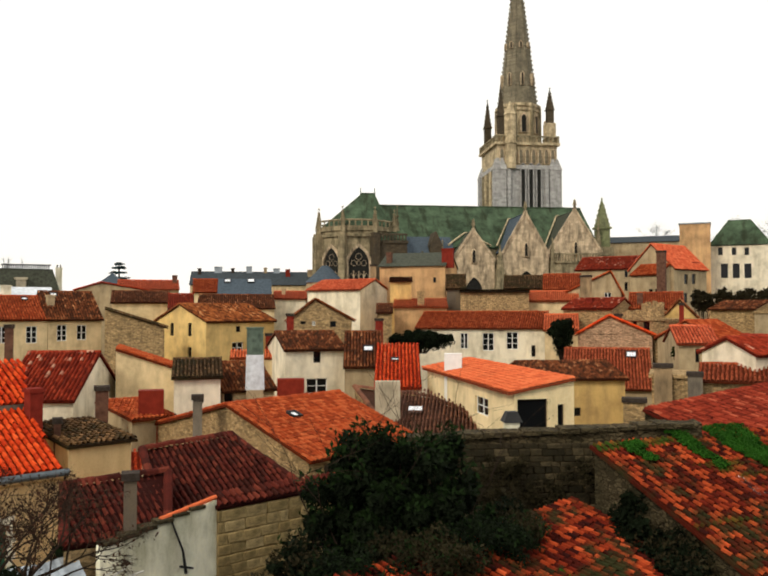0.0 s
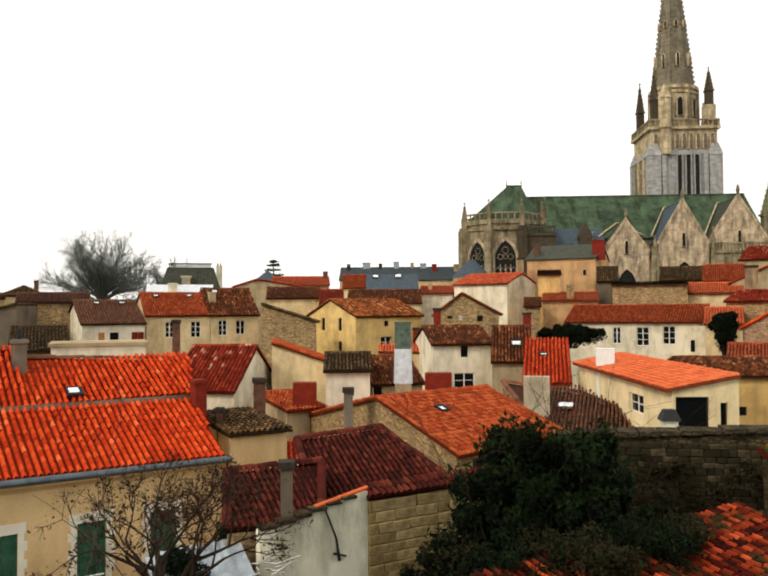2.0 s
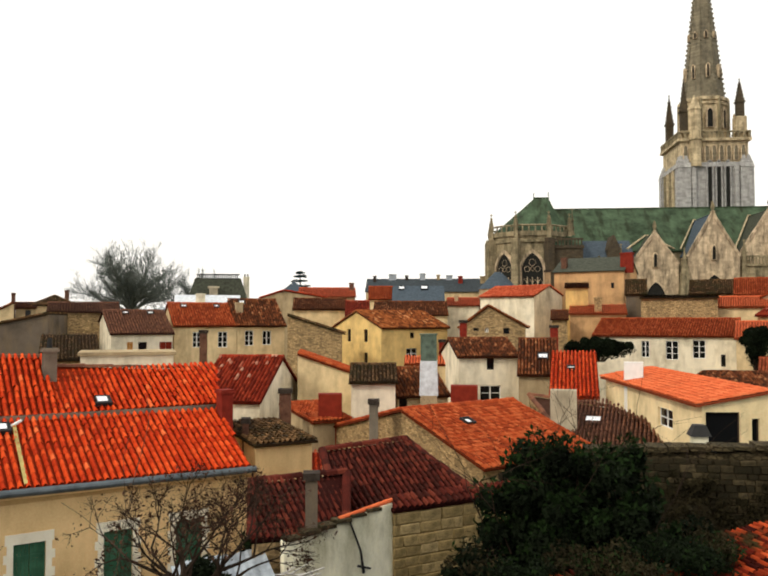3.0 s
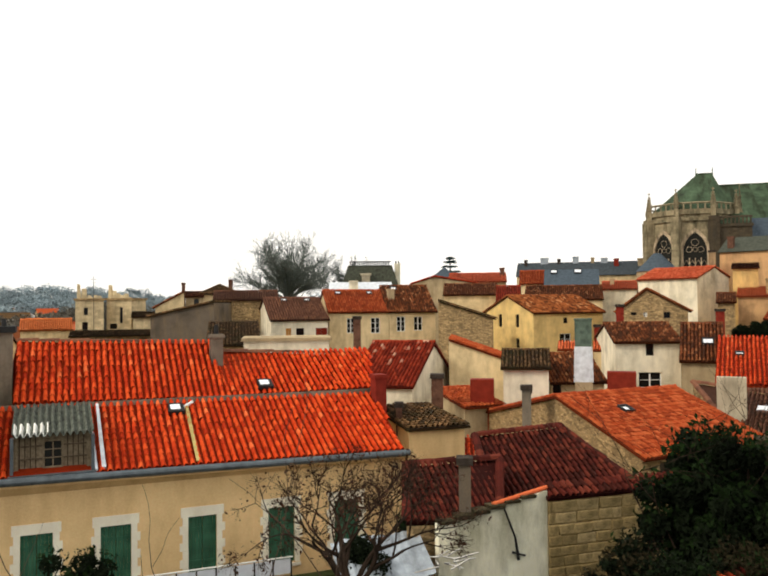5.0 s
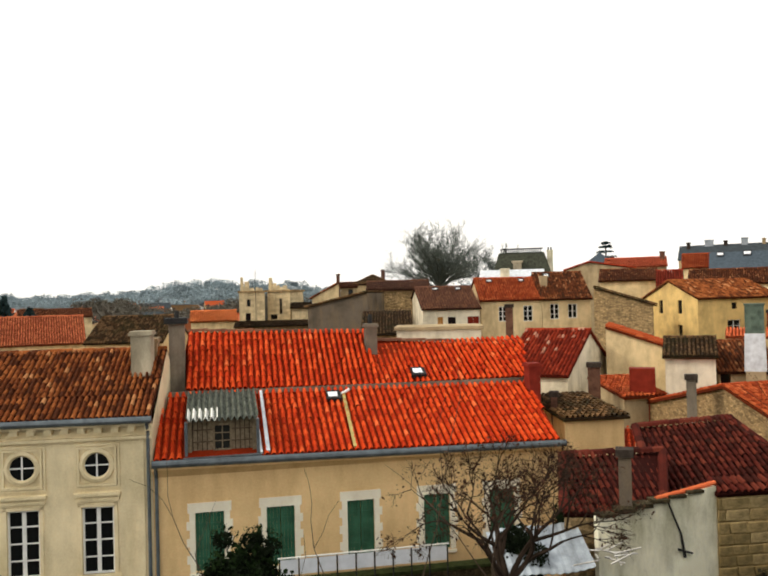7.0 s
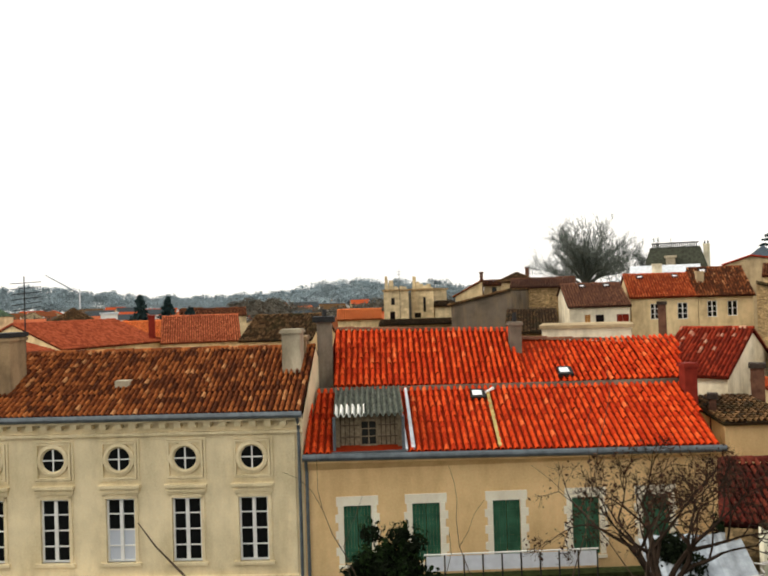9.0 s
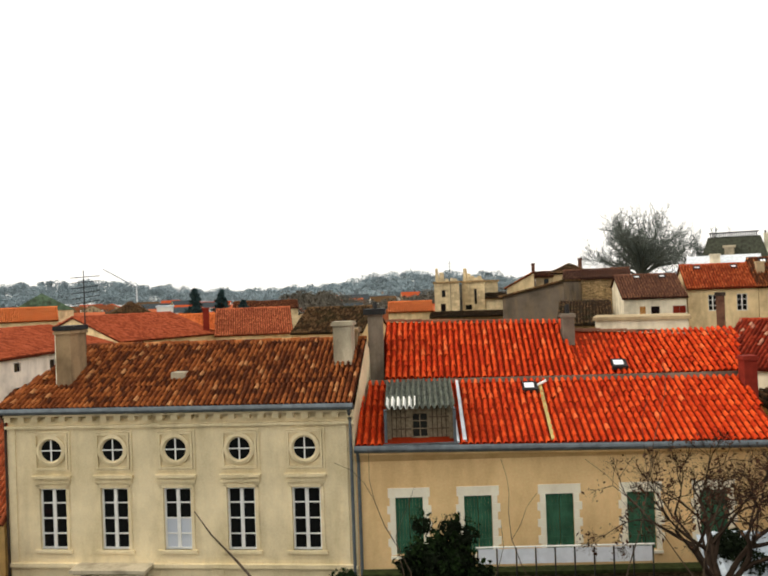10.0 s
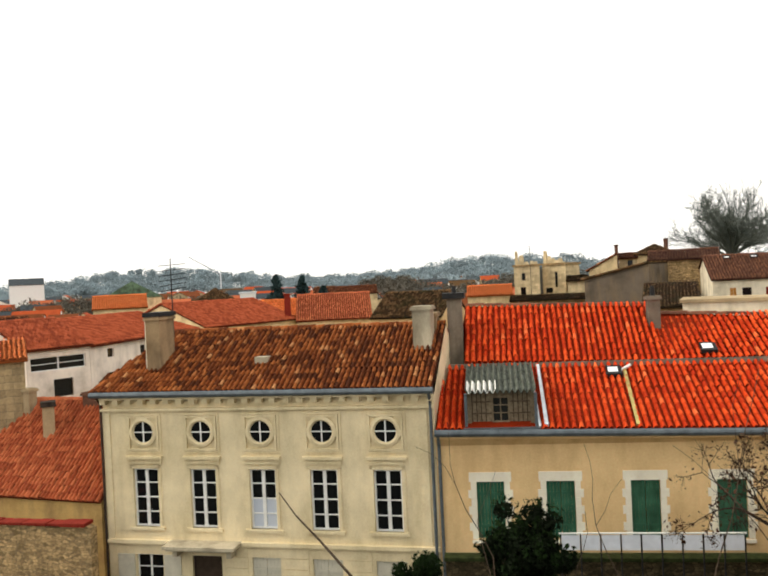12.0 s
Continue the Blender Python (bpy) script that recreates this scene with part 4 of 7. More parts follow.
# nave
b = Build().box(.5, 120, 0, 34, 136, 25.4)
b.add([(34, 120, 25.4), (34, 136, 25.4), (34, 128, 32.3)], [(0, 1, 2)]).add([(.5, 120, 25.4), (.5, 136, 25.4), (.5, 128, 32.3)], [(0, 2, 1)])
nave = part("nave", b, M["church_stone"], church)
b = Build().slab([(0, 119.6, 25.2), (34.3, 119.6, 25.2), (34.3, 128, 32.6), (0, 128, 32.6)], .3).slab([(34.3, 136.4, 25.2), (0, 136.4, 25.2), (0, 128, 32.6), (34.3, 128, 32.6)], .3)
b.box(0, 127.85, 32.5, 34.3, 128.15, 32.75)
part("nave_roof", b, M["slate_green"], church, "mossy green slate roof")
# apse: many-sided, with a steep pavilion roof
ax, ay = -4.4, 121.0
octa = lambda r, sy=1.0: [(ax + r * math.cos(radians(22.5 + 45 * i)), ay + sy * r * math.sin(radians(22.5 + 45 * i))) for i in range(8)]
b = Build().prism(octa(5.8), 0, 27.2).prism(octa(6.1), 26.3, 26.7).prism(octa(6.05), 27.2, 27.9)
apse = part("apse", b, M["church_stone"], church)
base_r = octa(5.9)
b = Build()
rz0, rz1 = 28.6, 33.5
top = [(-2.4 + (1.1 if x > ax else -1.1) + 0.0, ay + 1.2 + (.25 if y > ay else -.25), rz1) for x, y in base_r]
low = [(x, y, 27.9) for x, y in octa(5.7)]
b.add(low + top, [(i, (i + 1) % 8, 8 + (i + 1) % 8, 8 + i) for i in range(8)] + [tuple(range(8, 16))])
b.box(-3.6, ay + 1.1, rz1, -1.2, ay + 1.3, rz1 + .25).box(-3.55, ay + 1.15, rz1, -3.45, ay + 1.25, rz1 + 1).box(-1.35, ay + 1.15, rz1, -1.25, ay + 1.25, rz1 + 1)
part("apse_roof", b, M["slate_green"], church, "steep mossy slate pavilion roof")
b = Build()
for i in range(40):
    q = i / 40 * 8
    p0, p1 = octa(6.0)[int(q)], octa(6.0)[(int(q) + 1) % 8]
    x, y = p0[0] + (p1[0] - p0[0]) * (q % 1), p0[1] + (p1[1] - p0[1]) * (q % 1)
    b.box(x - .1, y - .1, 27.9, x + .1, y + .1, 28.7)
for i in range(8):
    p0, p1 = octa(6.0)[i], octa(6.0)[(i + 1) % 8]
    b.tube([(p0[0], p0[1], 28.75), (p1[0], p1[1], 28.75)], [.14, .14], 4)
part("parapet", b, M["church_stone"], church)
for i in (3, 4, 5, 6, 7):
    x, y = octa(6.0)[i]
    an = radians(22.5 + 45 * i)
    c, s = math.cos(an), math.sin(an)
    bb = Build().prism([(x + dx * c - dy * s, y + dx * s + dy * c) for dx, dy in ((-.6, -.55), (1.0, -.5), (1.0, .5), (-.6, .55))], 0, 18)
    bb.prism([(x + dx * c - dy * s, y + dx * s + dy * c) for dx, dy in ((-.6, -.5), (.9, -.5), (.9, .5), (-.6, .5))], 18, 26.8)
    # buttresses 6 and 7 take dark stone, painting shade on the right side
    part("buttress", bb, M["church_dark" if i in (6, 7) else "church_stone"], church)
    pinnacle(church, x + .2 * c, y + .2 * s, 26.8, 30.4 if i != 3 else 29.6, .6)
for i, wd in ((4, 3.0), (5, 3.0), (3, 3.0), (6, 2.6)):
    mid = radians(45 * (i + 1))
    arch_window(church, ax + 5.36 * math.cos(mid), ay + 5.36 * math.sin(mid), 15.5, wd, 9.2, math.degrees(mid) + 90, 3, ring=.55)
# side chapels with steep gables and their slate roofs
for xc, w, zf, ze, zt, yf, wall_m, roof_m in ((13.2, 6.6, 0, 23.2, 27.6, 117, "church_light", "slate_olive"), (21.2, 7.2, 0, 24.2, 30.3, 116.5, "church_light", "slate_blue"), (29.6, 8.6, 0, 24.6, 31.0, 118, "church_light", "slate_olive")):
    b = Build().box(xc - w / 2, yf, zf, xc + w / 2, 121, ze).add([(xc - w / 2, yf, ze), (xc + w / 2, yf, ze), (xc, yf, zt)], [(0, 1, 2)])
    b.slab([(xc - w / 2 - .2, yf - .12, ze - .1), (xc - w / 2 - .2, yf + .45, ze - .1), (xc, yf + .45, zt + .35), (xc, yf - .12, zt + .35)][::-1], .35)
    b.slab([(xc + w / 2 + .2, yf + .45, ze - .1), (xc + w / 2 + .2, yf - .12, ze - .1), (xc, yf - .12, zt + .35), (xc, yf + .45, zt + .35)][::-1], .35)
    chap = part("chapel", b, M[wall_m], church, "side chapel with a steep stone gable")
    q = Build()
    ly = 128 - (32.3 - zt) * 8 / 6.9
    q.slab([(xc - w / 2 - .2, 124, ze), (xc - w / 2 - .2, yf + .3, ze), (xc, yf + .3, zt), (xc, ly + 2, zt)], .2)
    q.slab([(xc + w / 2 + .2, yf + .3, ze), (xc + w / 2 + .2, 124, ze), (xc, ly + 2, zt), (xc, yf + .3, zt)], .2)
    part("chapel_roof", q, M[roof_m], chap)
    part("flashing", Build().tube([(xc - w / 2 - .1, 119.5, 25.45), (xc - .1, 119.6 + (zt - 25.2) * 8.4 / 7.4, zt + .15)], [.16, .13], 5), M["church_cream"], chap, "pale mortar flashing in the roof valley")
    part("flashing", Build().tube([(xc + w / 2 + .1, 119.5, 25.45), (xc + .1, 119.6 + (zt - 25.2) * 8.4 / 7.4, zt + .15)], [.14, .11], 5), M["church_cream"], chap)
    arch_window(chap, xc, yf - .1, ze - 6.4, 3.4 if w > 7 else 2.6, 3.6, 0, 0, ring=.3, name="window")
    arch_window(chap, xc, yf - .1, ze - .6, .45, 2.0, 0, 0, ring=.15, name="window")
    pinnacle(chap, xc, yf + .1, zt + .2, zt + 1.4, .3)
for x, y, z0, z1, w in ((17.2, 116.6, 14, 25.0, 1.7), (25.6, 117, 14, 26.2, 1.5), (8.6, 118, 14, 25.8, 1.3), (34.6, 121, 18, 30.0, .9), (1.8, 119, 20, 31.2, .9), (5.3, 117, 14, 24.0, 1.1)):
    b = Build().box(x - w * .55, y - .8, 0, x + w * .55, y + 2.5, z0)
    part("buttress", b, M["church_stone"], church)
    pinnacle(church, x, y, z0, z1, w)
aisle = part("aisle", Build().box(2.0, 117.5, 0, 10.5, 121, 23.8), M["church_stone"], church)
part("aisle_roof", Build().slab([(2, 117.3, 23.7), (10.5, 117.3, 23.7), (10.5, 121.4, 26.9), (2, 121.4, 26.9)], .25), M["slate_blue"], aisle, "blue-grey slate lean-to roof")
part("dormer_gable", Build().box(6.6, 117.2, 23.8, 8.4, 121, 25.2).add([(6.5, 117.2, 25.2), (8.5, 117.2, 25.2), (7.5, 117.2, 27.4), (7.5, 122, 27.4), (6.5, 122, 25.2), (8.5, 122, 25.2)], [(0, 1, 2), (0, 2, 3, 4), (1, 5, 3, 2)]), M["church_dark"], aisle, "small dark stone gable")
b = Build().box(26, 116.4, 0, 35, 119, 22.6).box(25.8, 116.2, 22.6, 35.2, 119, 22.9)
for i in range(19):
    b.box(26 + i * .48, 116.35, 22.9, 26.18 + i * .48, 116.6, 23.9)
b.box(25.8, 116.3, 23.9, 35.2, 116.65, 24.15)
part("terrace_wall", b, M["church_stone"], church)
# block added in dark stone to give the apse a shaded right side
side = part("side_chapel", Build().box(-1.9, 115.4, 0, 2.8, 120.5, 25.3).box(-2.05, 115.2, 25.3, 2.95, 120.5, 25.7), M["church_dark"], church, "chapel block beside the apse, dark as its shaded side")
part("side_chapel_roof", Build().slab([(-1.9, 115.4, 25.7), (2.8, 115.4, 25.7), (2.8, 119.6, 28.0), (-1.9, 119.6, 28.0)], .2), M["slate_green"], side)
for k in range(10):
    part("baluster", Build().box(-1.8 + k * .48, 115.3, 25.7, -1.62 + k * .48, 115.5, 26.5), M["church_dark"], side)
part("parapet_rail", Build().box(-1.95, 115.25, 26.5, 2.85, 115.55, 26.75), M["church_dark"], side)
# west pinnacle
b = Build().box(34.6, 121.5, 0, 37.4, 124, 25.6)
part("stair_turret", b, M["church_stone"], church)
pinnacle(church, 35.9, 122.6, 25.6, 33.4, 1.9, "church_mossy")
# tower
tx, ty = 26.1, 137.9
b = Build().box(tx - 6.0, ty - 6.2, 0, tx + 6.0, ty + 6.2, 41)
b.box(tx - 6.5, ty - 6.5, 40.4, tx + 6.5, ty + 6.5, 41.2)
tower = part("tower", b, M["tower_grey"], church, "square bell tower of pale grey stone")
for sx in (-1, 1):
    for sy in (-1, 1):
        cx, cy = tx + sx * 5.45, ty + sy * 5.45
        b = Build().box(cx - 1.15, cy - 1.15, 0, cx + 1.15, cy + 1.15, 40.3).prism([(cx - 1.25, cy - 1.25), (cx + 1.25, cy - 1.25), (cx + 1.25, cy + 1.25), (cx - 1.25, cy + 1.25)], 40.3, 42.5, .55, tx + sx * 5.3, ty + sy * 5.3)
        part("buttress", b, M["tower_grey"], tower)
        part("turret", Build().box(cx - sx * .6 - .95, cy - sy * .6 - .95, 42, cx - sx * .6 + .95, cy - sy * .6 + .95, 49.4 if sx > 0 else 47).box(cx - sx * .6 - 1.1, cy - sy * .6 - 1.1, 46.2, cx - sx * .6 + 1.1, cy - sy * .6 + 1.1, 46.5), M["church_cream"], tower, "warm cream corner turret")
        pinnacle(tower, cx - sx * .55, cy - sy * .55, 47 if sx < 0 else 49.4, 56.0, 1.25, "church_dark")
b = Build()
for i in range(14):
    for s in (-1, 1):
        x = tx - 6 + i * 12 / 13
        b.box(x - .16, ty + s * 6.2 - .12, 45.5, x + .16, ty + s * 6.2 + .12, 46.5)
        b.box(tx + s * 6.2 - .12, ty - 6 + i * 12 / 13 - .16, 45.5, tx + s * 6.2 + .12, ty - 6 + i * 12 / 13 + .16, 46.5)
for s in (-1, 1):
    b.box(tx - 6.3, ty + s * 6.2 - .16, 46.5, tx + 6.3, ty + s * 6.2 + .16, 46.75).box(tx + s * 6.2 - .16, ty - 6.04, 46.5, tx + s * 6.2 + .16, ty + 6.04, 46.75)
part("balustrade", b, M["church_stone"], tower)
for dx in (-.55, 1.0, 2.55):
    arch_window(tower, tx + dx - .4, ty - 6.25, 31, .75, 10.4, 0, 0, "louvre_opening", .22, "louvre_dark", "tower_grey")
for dx in (-3.7, 3.7):
    b = Build().box(tx + dx - .35, ty - 6.6, 0, tx + dx + .35, ty - 6.1, 40.4)
    part("pilaster", b, M["tower_grey"], tower)
part("upper_stage", Build().box(tx - 5.9, ty - 5.9, 41.2, tx + 5.9, ty + 5.9, 45).box(tx - 6.4, ty - 6.4, 45, tx + 6.4, ty + 6.4, 45.5), M["church_cream"], tower, "ornate upper stage of weathered cream stone")
for i in range(9):
    x = tx - 5 + i * 1.25
    arch_window(tower, x, ty - 5.95, 41.6, .62, 2.6, 0, 0, "blind_arch", .16, "spire_stone")
for s in (-1, 1):
    for i in range(6):
        y = ty - 4.6 + i * 1.85
        part("pilaster", Build().box(tx + s * 6.3 - .3, y - .28, 0, tx + s * 6.3 + .3, y + .28, 40.4), M["church_cream" if i % 2 else "church_stone"], tower)
part("stair_turret", Build().prism([(tx - 3.3 + 1.15 * math.cos(a * math.pi / 4), ty - 5.9 + 1.15 * math.sin(a * math.pi / 4)) for a in range(8)], 40.5, 50.6).prism([(tx - 3.3 + 1.35 * math.cos(a * math.pi / 4), ty - 5.9 + 1.35 * math.sin(a * math.pi / 4)) for a in range(8)], 45.2, 45.6).prism([(tx - 3.3 + 1.3 * math.cos(a * math.pi / 4), ty - 5.9 + 1.3 * math.sin(a * math.pi / 4)) for a in range(8)], 50.6, 53.2, .1, tx - 3.3, ty - 5.9), M["church_cream"], tower, "round stair turret of warm stone")
# octagon and spire
o8 = lambda r: [(tx + r * math.cos(radians(22.5 + 45 * i)), ty + r * math.sin(radians(22.5 + 45 * i))) for i in range(8)]
b = Build().prism(o8(4.2), 45.5, 53).prism(o8(4.45), 52.2, 52.6).prism(o8(4.5), 53, 53.6)
drum = part("drum", b, M["church_cream"], tower)
for i in range(8):
    mid = radians(45 * (i + 1))
    arch_window(drum, tx + 3.92 * math.cos(mid), ty + 3.92 * math.sin(mid), 48, .95, 3.4, math.degrees(mid) + 90, 0, "belfry_opening", .35, "louvre_dark")
    x, y = o8(4.3)[i]
    b = Build().tube([(x, y, 45.5), (x, y, 53.2)], [.35, .3], 6)
    part("shaft", b, M["church_stone"], drum)
b = Build().prism(o8(3.85), 53.4, 84, .035, tx, ty)
spire = part("spire", b, M["spire_stone"], tower, "tall tapering octagonal stone spire")
b = Build()
for i in range(8):
    for k in range(34):
        q = k / 34
        r = 3.9 * (1 - q * .96)
        x, y, z = tx + r * math.cos(radians(22.5 + 45 * i)), ty + r * math.sin(radians(22.5 + 45 * i)), 53.6 + q * 30
        b.box(x - .13, y - .13, z, x + .13, y + .13, z + .34)
part("crocket_growth", b, M["spire_stone"], spire, kind="stuff")
for z, r in ((58.5, 3.3), (66, 2.3)):
    for i in range(8):
        mid = radians(45 * (i + 1))
        d = (3.9 * (1 - (z - 53.4) / 30.6 * .96)) * math.cos(radians(22.5)) + .1
        arch_window(spire, tx + d * math.cos(mid), ty + d * math.sin(mid), z - 1.2, .4, 2.4 if z < 60 else 1.2, math.degrees(mid) + 90, 0, "spire_light", .16, "louvre_dark")
for s in (-1, 1):
    part("flying_buttress", Build().tube([(tx + s * (4 + k / 6 * 1.6), ty - 4.15, 49.85 - (k / 6) ** 2 * 2.6) for k in range(7)], [.3] * 7, 4), M["church_light"], tower)
tower.matrix_basis = Matrix.Translation((tx + .45, ty, 33)) @ Matrix.Diagonal((.91, .91, .93, 1)) @ Matrix.Translation((-tx, -ty, -33))
# small slate cone beside the apse
cone = thing("chapel_turret", -8.2, 109, 0, 0, "low round turret under a conical slate roof", "turret")
ring = [(2.6 * math.cos(i * math.pi / 8), 2.6 * math.sin(i * math.pi / 8)) for i in range(16)]
part("wall", Build().prism(ring, 0, 19.2), M["plaster_grey"], cone)
part("roof", Build().prism([(x * 1.08, y * 1.08) for x, y in ring], 19.2, 21.6, .15), M["slate_blue"], cone)

# ---- classical limestone house ----
AW = 13.45
ha = thing("classical_house", -32.3, 8.9, 0, 42.0, "pale limestone house with five tall windows and round attic windows", "house")
win_u = [1.75 + 2.46 * i for i in range(5)]
holes = [(u - .54, 5.7, 1.08, 2.32) for u in win_u] + [(win_u[0] - .58, 2.5, 1.16, 2.1), (win_u[1] - .62, 1.6, 1.24, 3.0)] + [(win_u[i] - .58, 2.5, 1.16, 2.1) for i in (2, 3, 4)]
b = Build()
holed_wall(b, (0, 0, 0), (1, 0, 0), (0, -1, 0), AW, 0, 10.7, holes, .25)
holed_wall(b, (AW, 0, 0), (0, 1, 0), (1, 0, 0), 8, 0, 10.7, [])
holed_wall(b, (AW, 8, 0), (-1, 0, 0), (0, 1, 0), AW, 0, 10.7, [])
holed_wall(b, (0, 8, 0), (0, -1, 0), (-1, 0, 0), 8, 0, 10.7, [])
b.add([(AW, 0, 10.7), (AW, 8, 10.7), (AW, 4, 13.1)], [(0, 1, 2)])
part("wall", b, M["limestone"], ha)
for i, u in enumerate(win_u):
    # tall casement of two leaves
    b = Build()
    w, h, t = 1.08, 2.32, .07
    b.box(0, 0, 0, t, .08, h).box(w - t, 0, 0, w, .08, h).box(t, 0, 0, w - t, .08, t).box(t, 0, h - t, w - t, .08, h).box(w / 2 - .065, -.015, t, w / 2 + .065, .075, h - t)
    for s in (0, 1):
        x0, x1 = (t, w / 2 - .065) if s == 0 else (w / 2 + .065, w - t)
        for k in range(1, 4):
            b.box(x0, .01, h * k / 4 - .025, x1, .06, h * k / 4 + .025)
    wi = part("window", b, M["white_paint"], ha, "white two-leaf casement window")
    wi.matrix_basis = pose(u - .54, .1, 5.7)
    for s in (0, 1):
        x0, x1 = (t, w / 2 - .065) if s == 0 else (w / 2 + .065, w - t)
        for k in range(4):
            za, zb = max(h * k / 4, t) + (.025 if k else 0), min(h * (k + 1) / 4, h - t) - (.025 if k < 3 else 0)
            pm = M["curtain_pane"] if i == 2 and k < 2 else M["glass"]
            part("pane", Build().box(x0 - .01, .04, za - .01, x1 + .01, .048, zb + .01), pm, wi)
    b = Build().box(u - .75, -.1, 5.58, u + .75, .1, 5.7)
    part("sill", b, M["limestone"], ha)
    # moulded panel with its round window
    b = Build()
    for k, (e, d) in enumerate(((.76, .05), (.66, .09))):
        z0, z1 = 8.64 + k * .1, 10.2 - k * .1
        b.box(u - e, -d, z0, u - e + .08, .0, z1).box(u + e - .08, -d, z0, u + e, .0, z1).box(u - e + .08, -d, z0, u + e - .08, 0, z0 + .08).box(u - e + .08, -d, z1 - .08, u + e - .08, 0, z1)
    part("panel_moulding", b, M["limestone"], ha)
    n = 28
    ringv, ringf = [], []
    for q in range(n):
        a = 2 * math.pi * q / n
        for r, y in ((.6, 0), (.58, -.09), (.47, -.12), (.41, -.05), (.40, .03)):
            ringv.append((u + r * math.cos(a), y, 9.46 + r * math.sin(a)))
        ringf += [(q * 5 + k, q * 5 + k + 1, (q + 1) % n * 5 + k + 1, (q + 1) % n * 5 + k) for k in range(4)]
    oc = part("round_window", Build().add(ringv, ringf), M["limestone"], ha, "round attic window in a moulded stone ring")
    part("pane", Build().add([(u + .42 * math.cos(2 * math.pi * q / n), -.012, 9.46 + .42 * math.sin(2 * math.pi * q / n)) for q in range(n)], [tuple(range(n))]), M["glass"], oc)
    part("glazing_bar", Build().box(u - .025, -.045, 9.06, u + .025, -.018, 9.86).box(u - .4, -.045, 9.44, u - .025, -.018, 9.485).box(u + .025, -.045, 9.44, u + .4, -.018, 9.485), M["white_paint"], oc)
    b = Build().box(u - .72, -.08, 8.22, u + .72, 0, 8.3).box(u - .74, -.05, 8.3, u + .74, 0, 8.42).box(u - .78, -.17, 8.42, u + .78, 0, 8.52)
    b.box(u - .66, -.04, 5.7, u - .54, .0, 8.14).box(u + .54, -.04, 5.7, u + .66, .0, 8.14).box(u - .66, -.04, 8.02, u + .66, 0, 8.14)
    part("window_cornice", b, M["limestone"], ha)
for i in (0, 2, 3, 4):
    u = win_u[i]
    if i == 0:
        wi = window_part(ha, (0, 0, 0), (1, 0, 0), (0, -1, 0), u - .58, 2.5, 1.16, 2.1, "bars", M["white_paint"])
        for s in (-1, 1):
            part("shutter", Build().box(u + s * 1.0 - .36, -.06, 2.5, u + s * 1.0 + .36, 0, 4.6), M["shutter_grey"], ha, "pale grey open wooden shutter")
    else:
        wi = window_part(ha, (0, 0, 0), (1, 0, 0), (0, -1, 0), u - .58, 2.5, 1.16, 2.1, "shutter", M["shutter_grey"])
    part("sill", Build().box(u - .7, -.09, 2.4, u + .7, .05, 2.5), M["limestone"], ha)
window_part(ha, (0, 0, 0), (1, 0, 0), (0, -1, 0), win_u[1] - .62, 1.6, 1.24, 3.0, "door", M["wood_dark"])
part("door_canopy", Build().box(2.85, -.75, 5.0, 5.6, 0, 5.08).box(2.75, -.85, 5.08, 5.7, 0, 5.2).box(3.0, -.5, 4.7, 3.2, 0, 5.0).box(5.25, -.5, 4.7, 5.45, 0, 5.0), M["limestone_worn"], ha, "weathered stone door canopy")
b = Build()
for x0, x1 in ((0, 2.75), (5.7, AW)):
    b.box(x0, -.09, 5.0, x1, 0, 5.06).box(x0, -.14, 5.06, x1, 0, 5.2)
part("string_course", b, M["limestone"], ha)
for k in range(7):
    z = 4.62 - k * .42
    for x0, x1 in ((0, win_u[0] - 1.4), (5.0, win_u[2] - .74), (win_u[2] + .74, win_u[3] - .74), (win_u[3] + .74, win_u[4] - .74), (win_u[4] + .74, AW)):
        part("rusticated_course", Build().box(x0, -.035, z, x1, 0, z + .385), M["limestone"], ha)
b = Build().box(-.05, -.16, 10.32, AW, 0, 10.42).box(-.12, -.3, 10.78, AW, 0, 10.92)
part("cornice", b, M["limestone"], ha)
mb = Build().box(-.12, -.27, 10.6, .12, 0, 10.78)
mod_mesh = mesh_of("modillion", mb.v, mb.f, M["limestone"])
for i in range(25):
    part("modillion", mod_mesh, M["limestone"], ha).location.x = .14 + i * .55
part("gutter", Build().tube([(-.3, -.42, 11.0), (AW + .05, -.42, 11.0)], [.12, .12], 8).box(-.3, -.4, 10.92, AW + .02, 0, 10.98), M["zinc_blue"], ha, "blue-grey zinc eaves gutter")
part("downpipe", Build().tube([(AW - .12, -.42, 10.95), (AW - .12, -.12, 10.5), (AW - .12, -.12, .1)], [.06, .06, .06], 8), M["zinc_blue"], ha, "dark grey zinc downpipe")
part("downpipe", Build().tube([(-.05, -.42, 10.95), (-.05, -.1, 10.6), (-.05, -.1, .1)], [.05, .05, .05], 8), M["wood_dark"], ha, "dark downpipe")
part("pilaster", Build().box(-.02, -.05, 5.2, .3, 0, 10.32), M["limestone"], ha)
part("pilaster", Build().box(AW - .6, -.05, 5.2, AW - .28, 0, 10.32), M["limestone"], ha)
A_PLANES = [[(-.3, -.35, 11.06), (AW, -.35, 11.06), (AW, 4, 13.15), (1.3, 4, 13.15)], [(AW, 8.3, 11.06), (-.3, 8.3, 11.06), (1.3, 4, 13.15), (AW, 4, 13.15)], [(-.3, 8.3, 11.06), (-.3, -.35, 11.06), (1.3, 4, 13.15), (1.3, 4, 13.15)]]
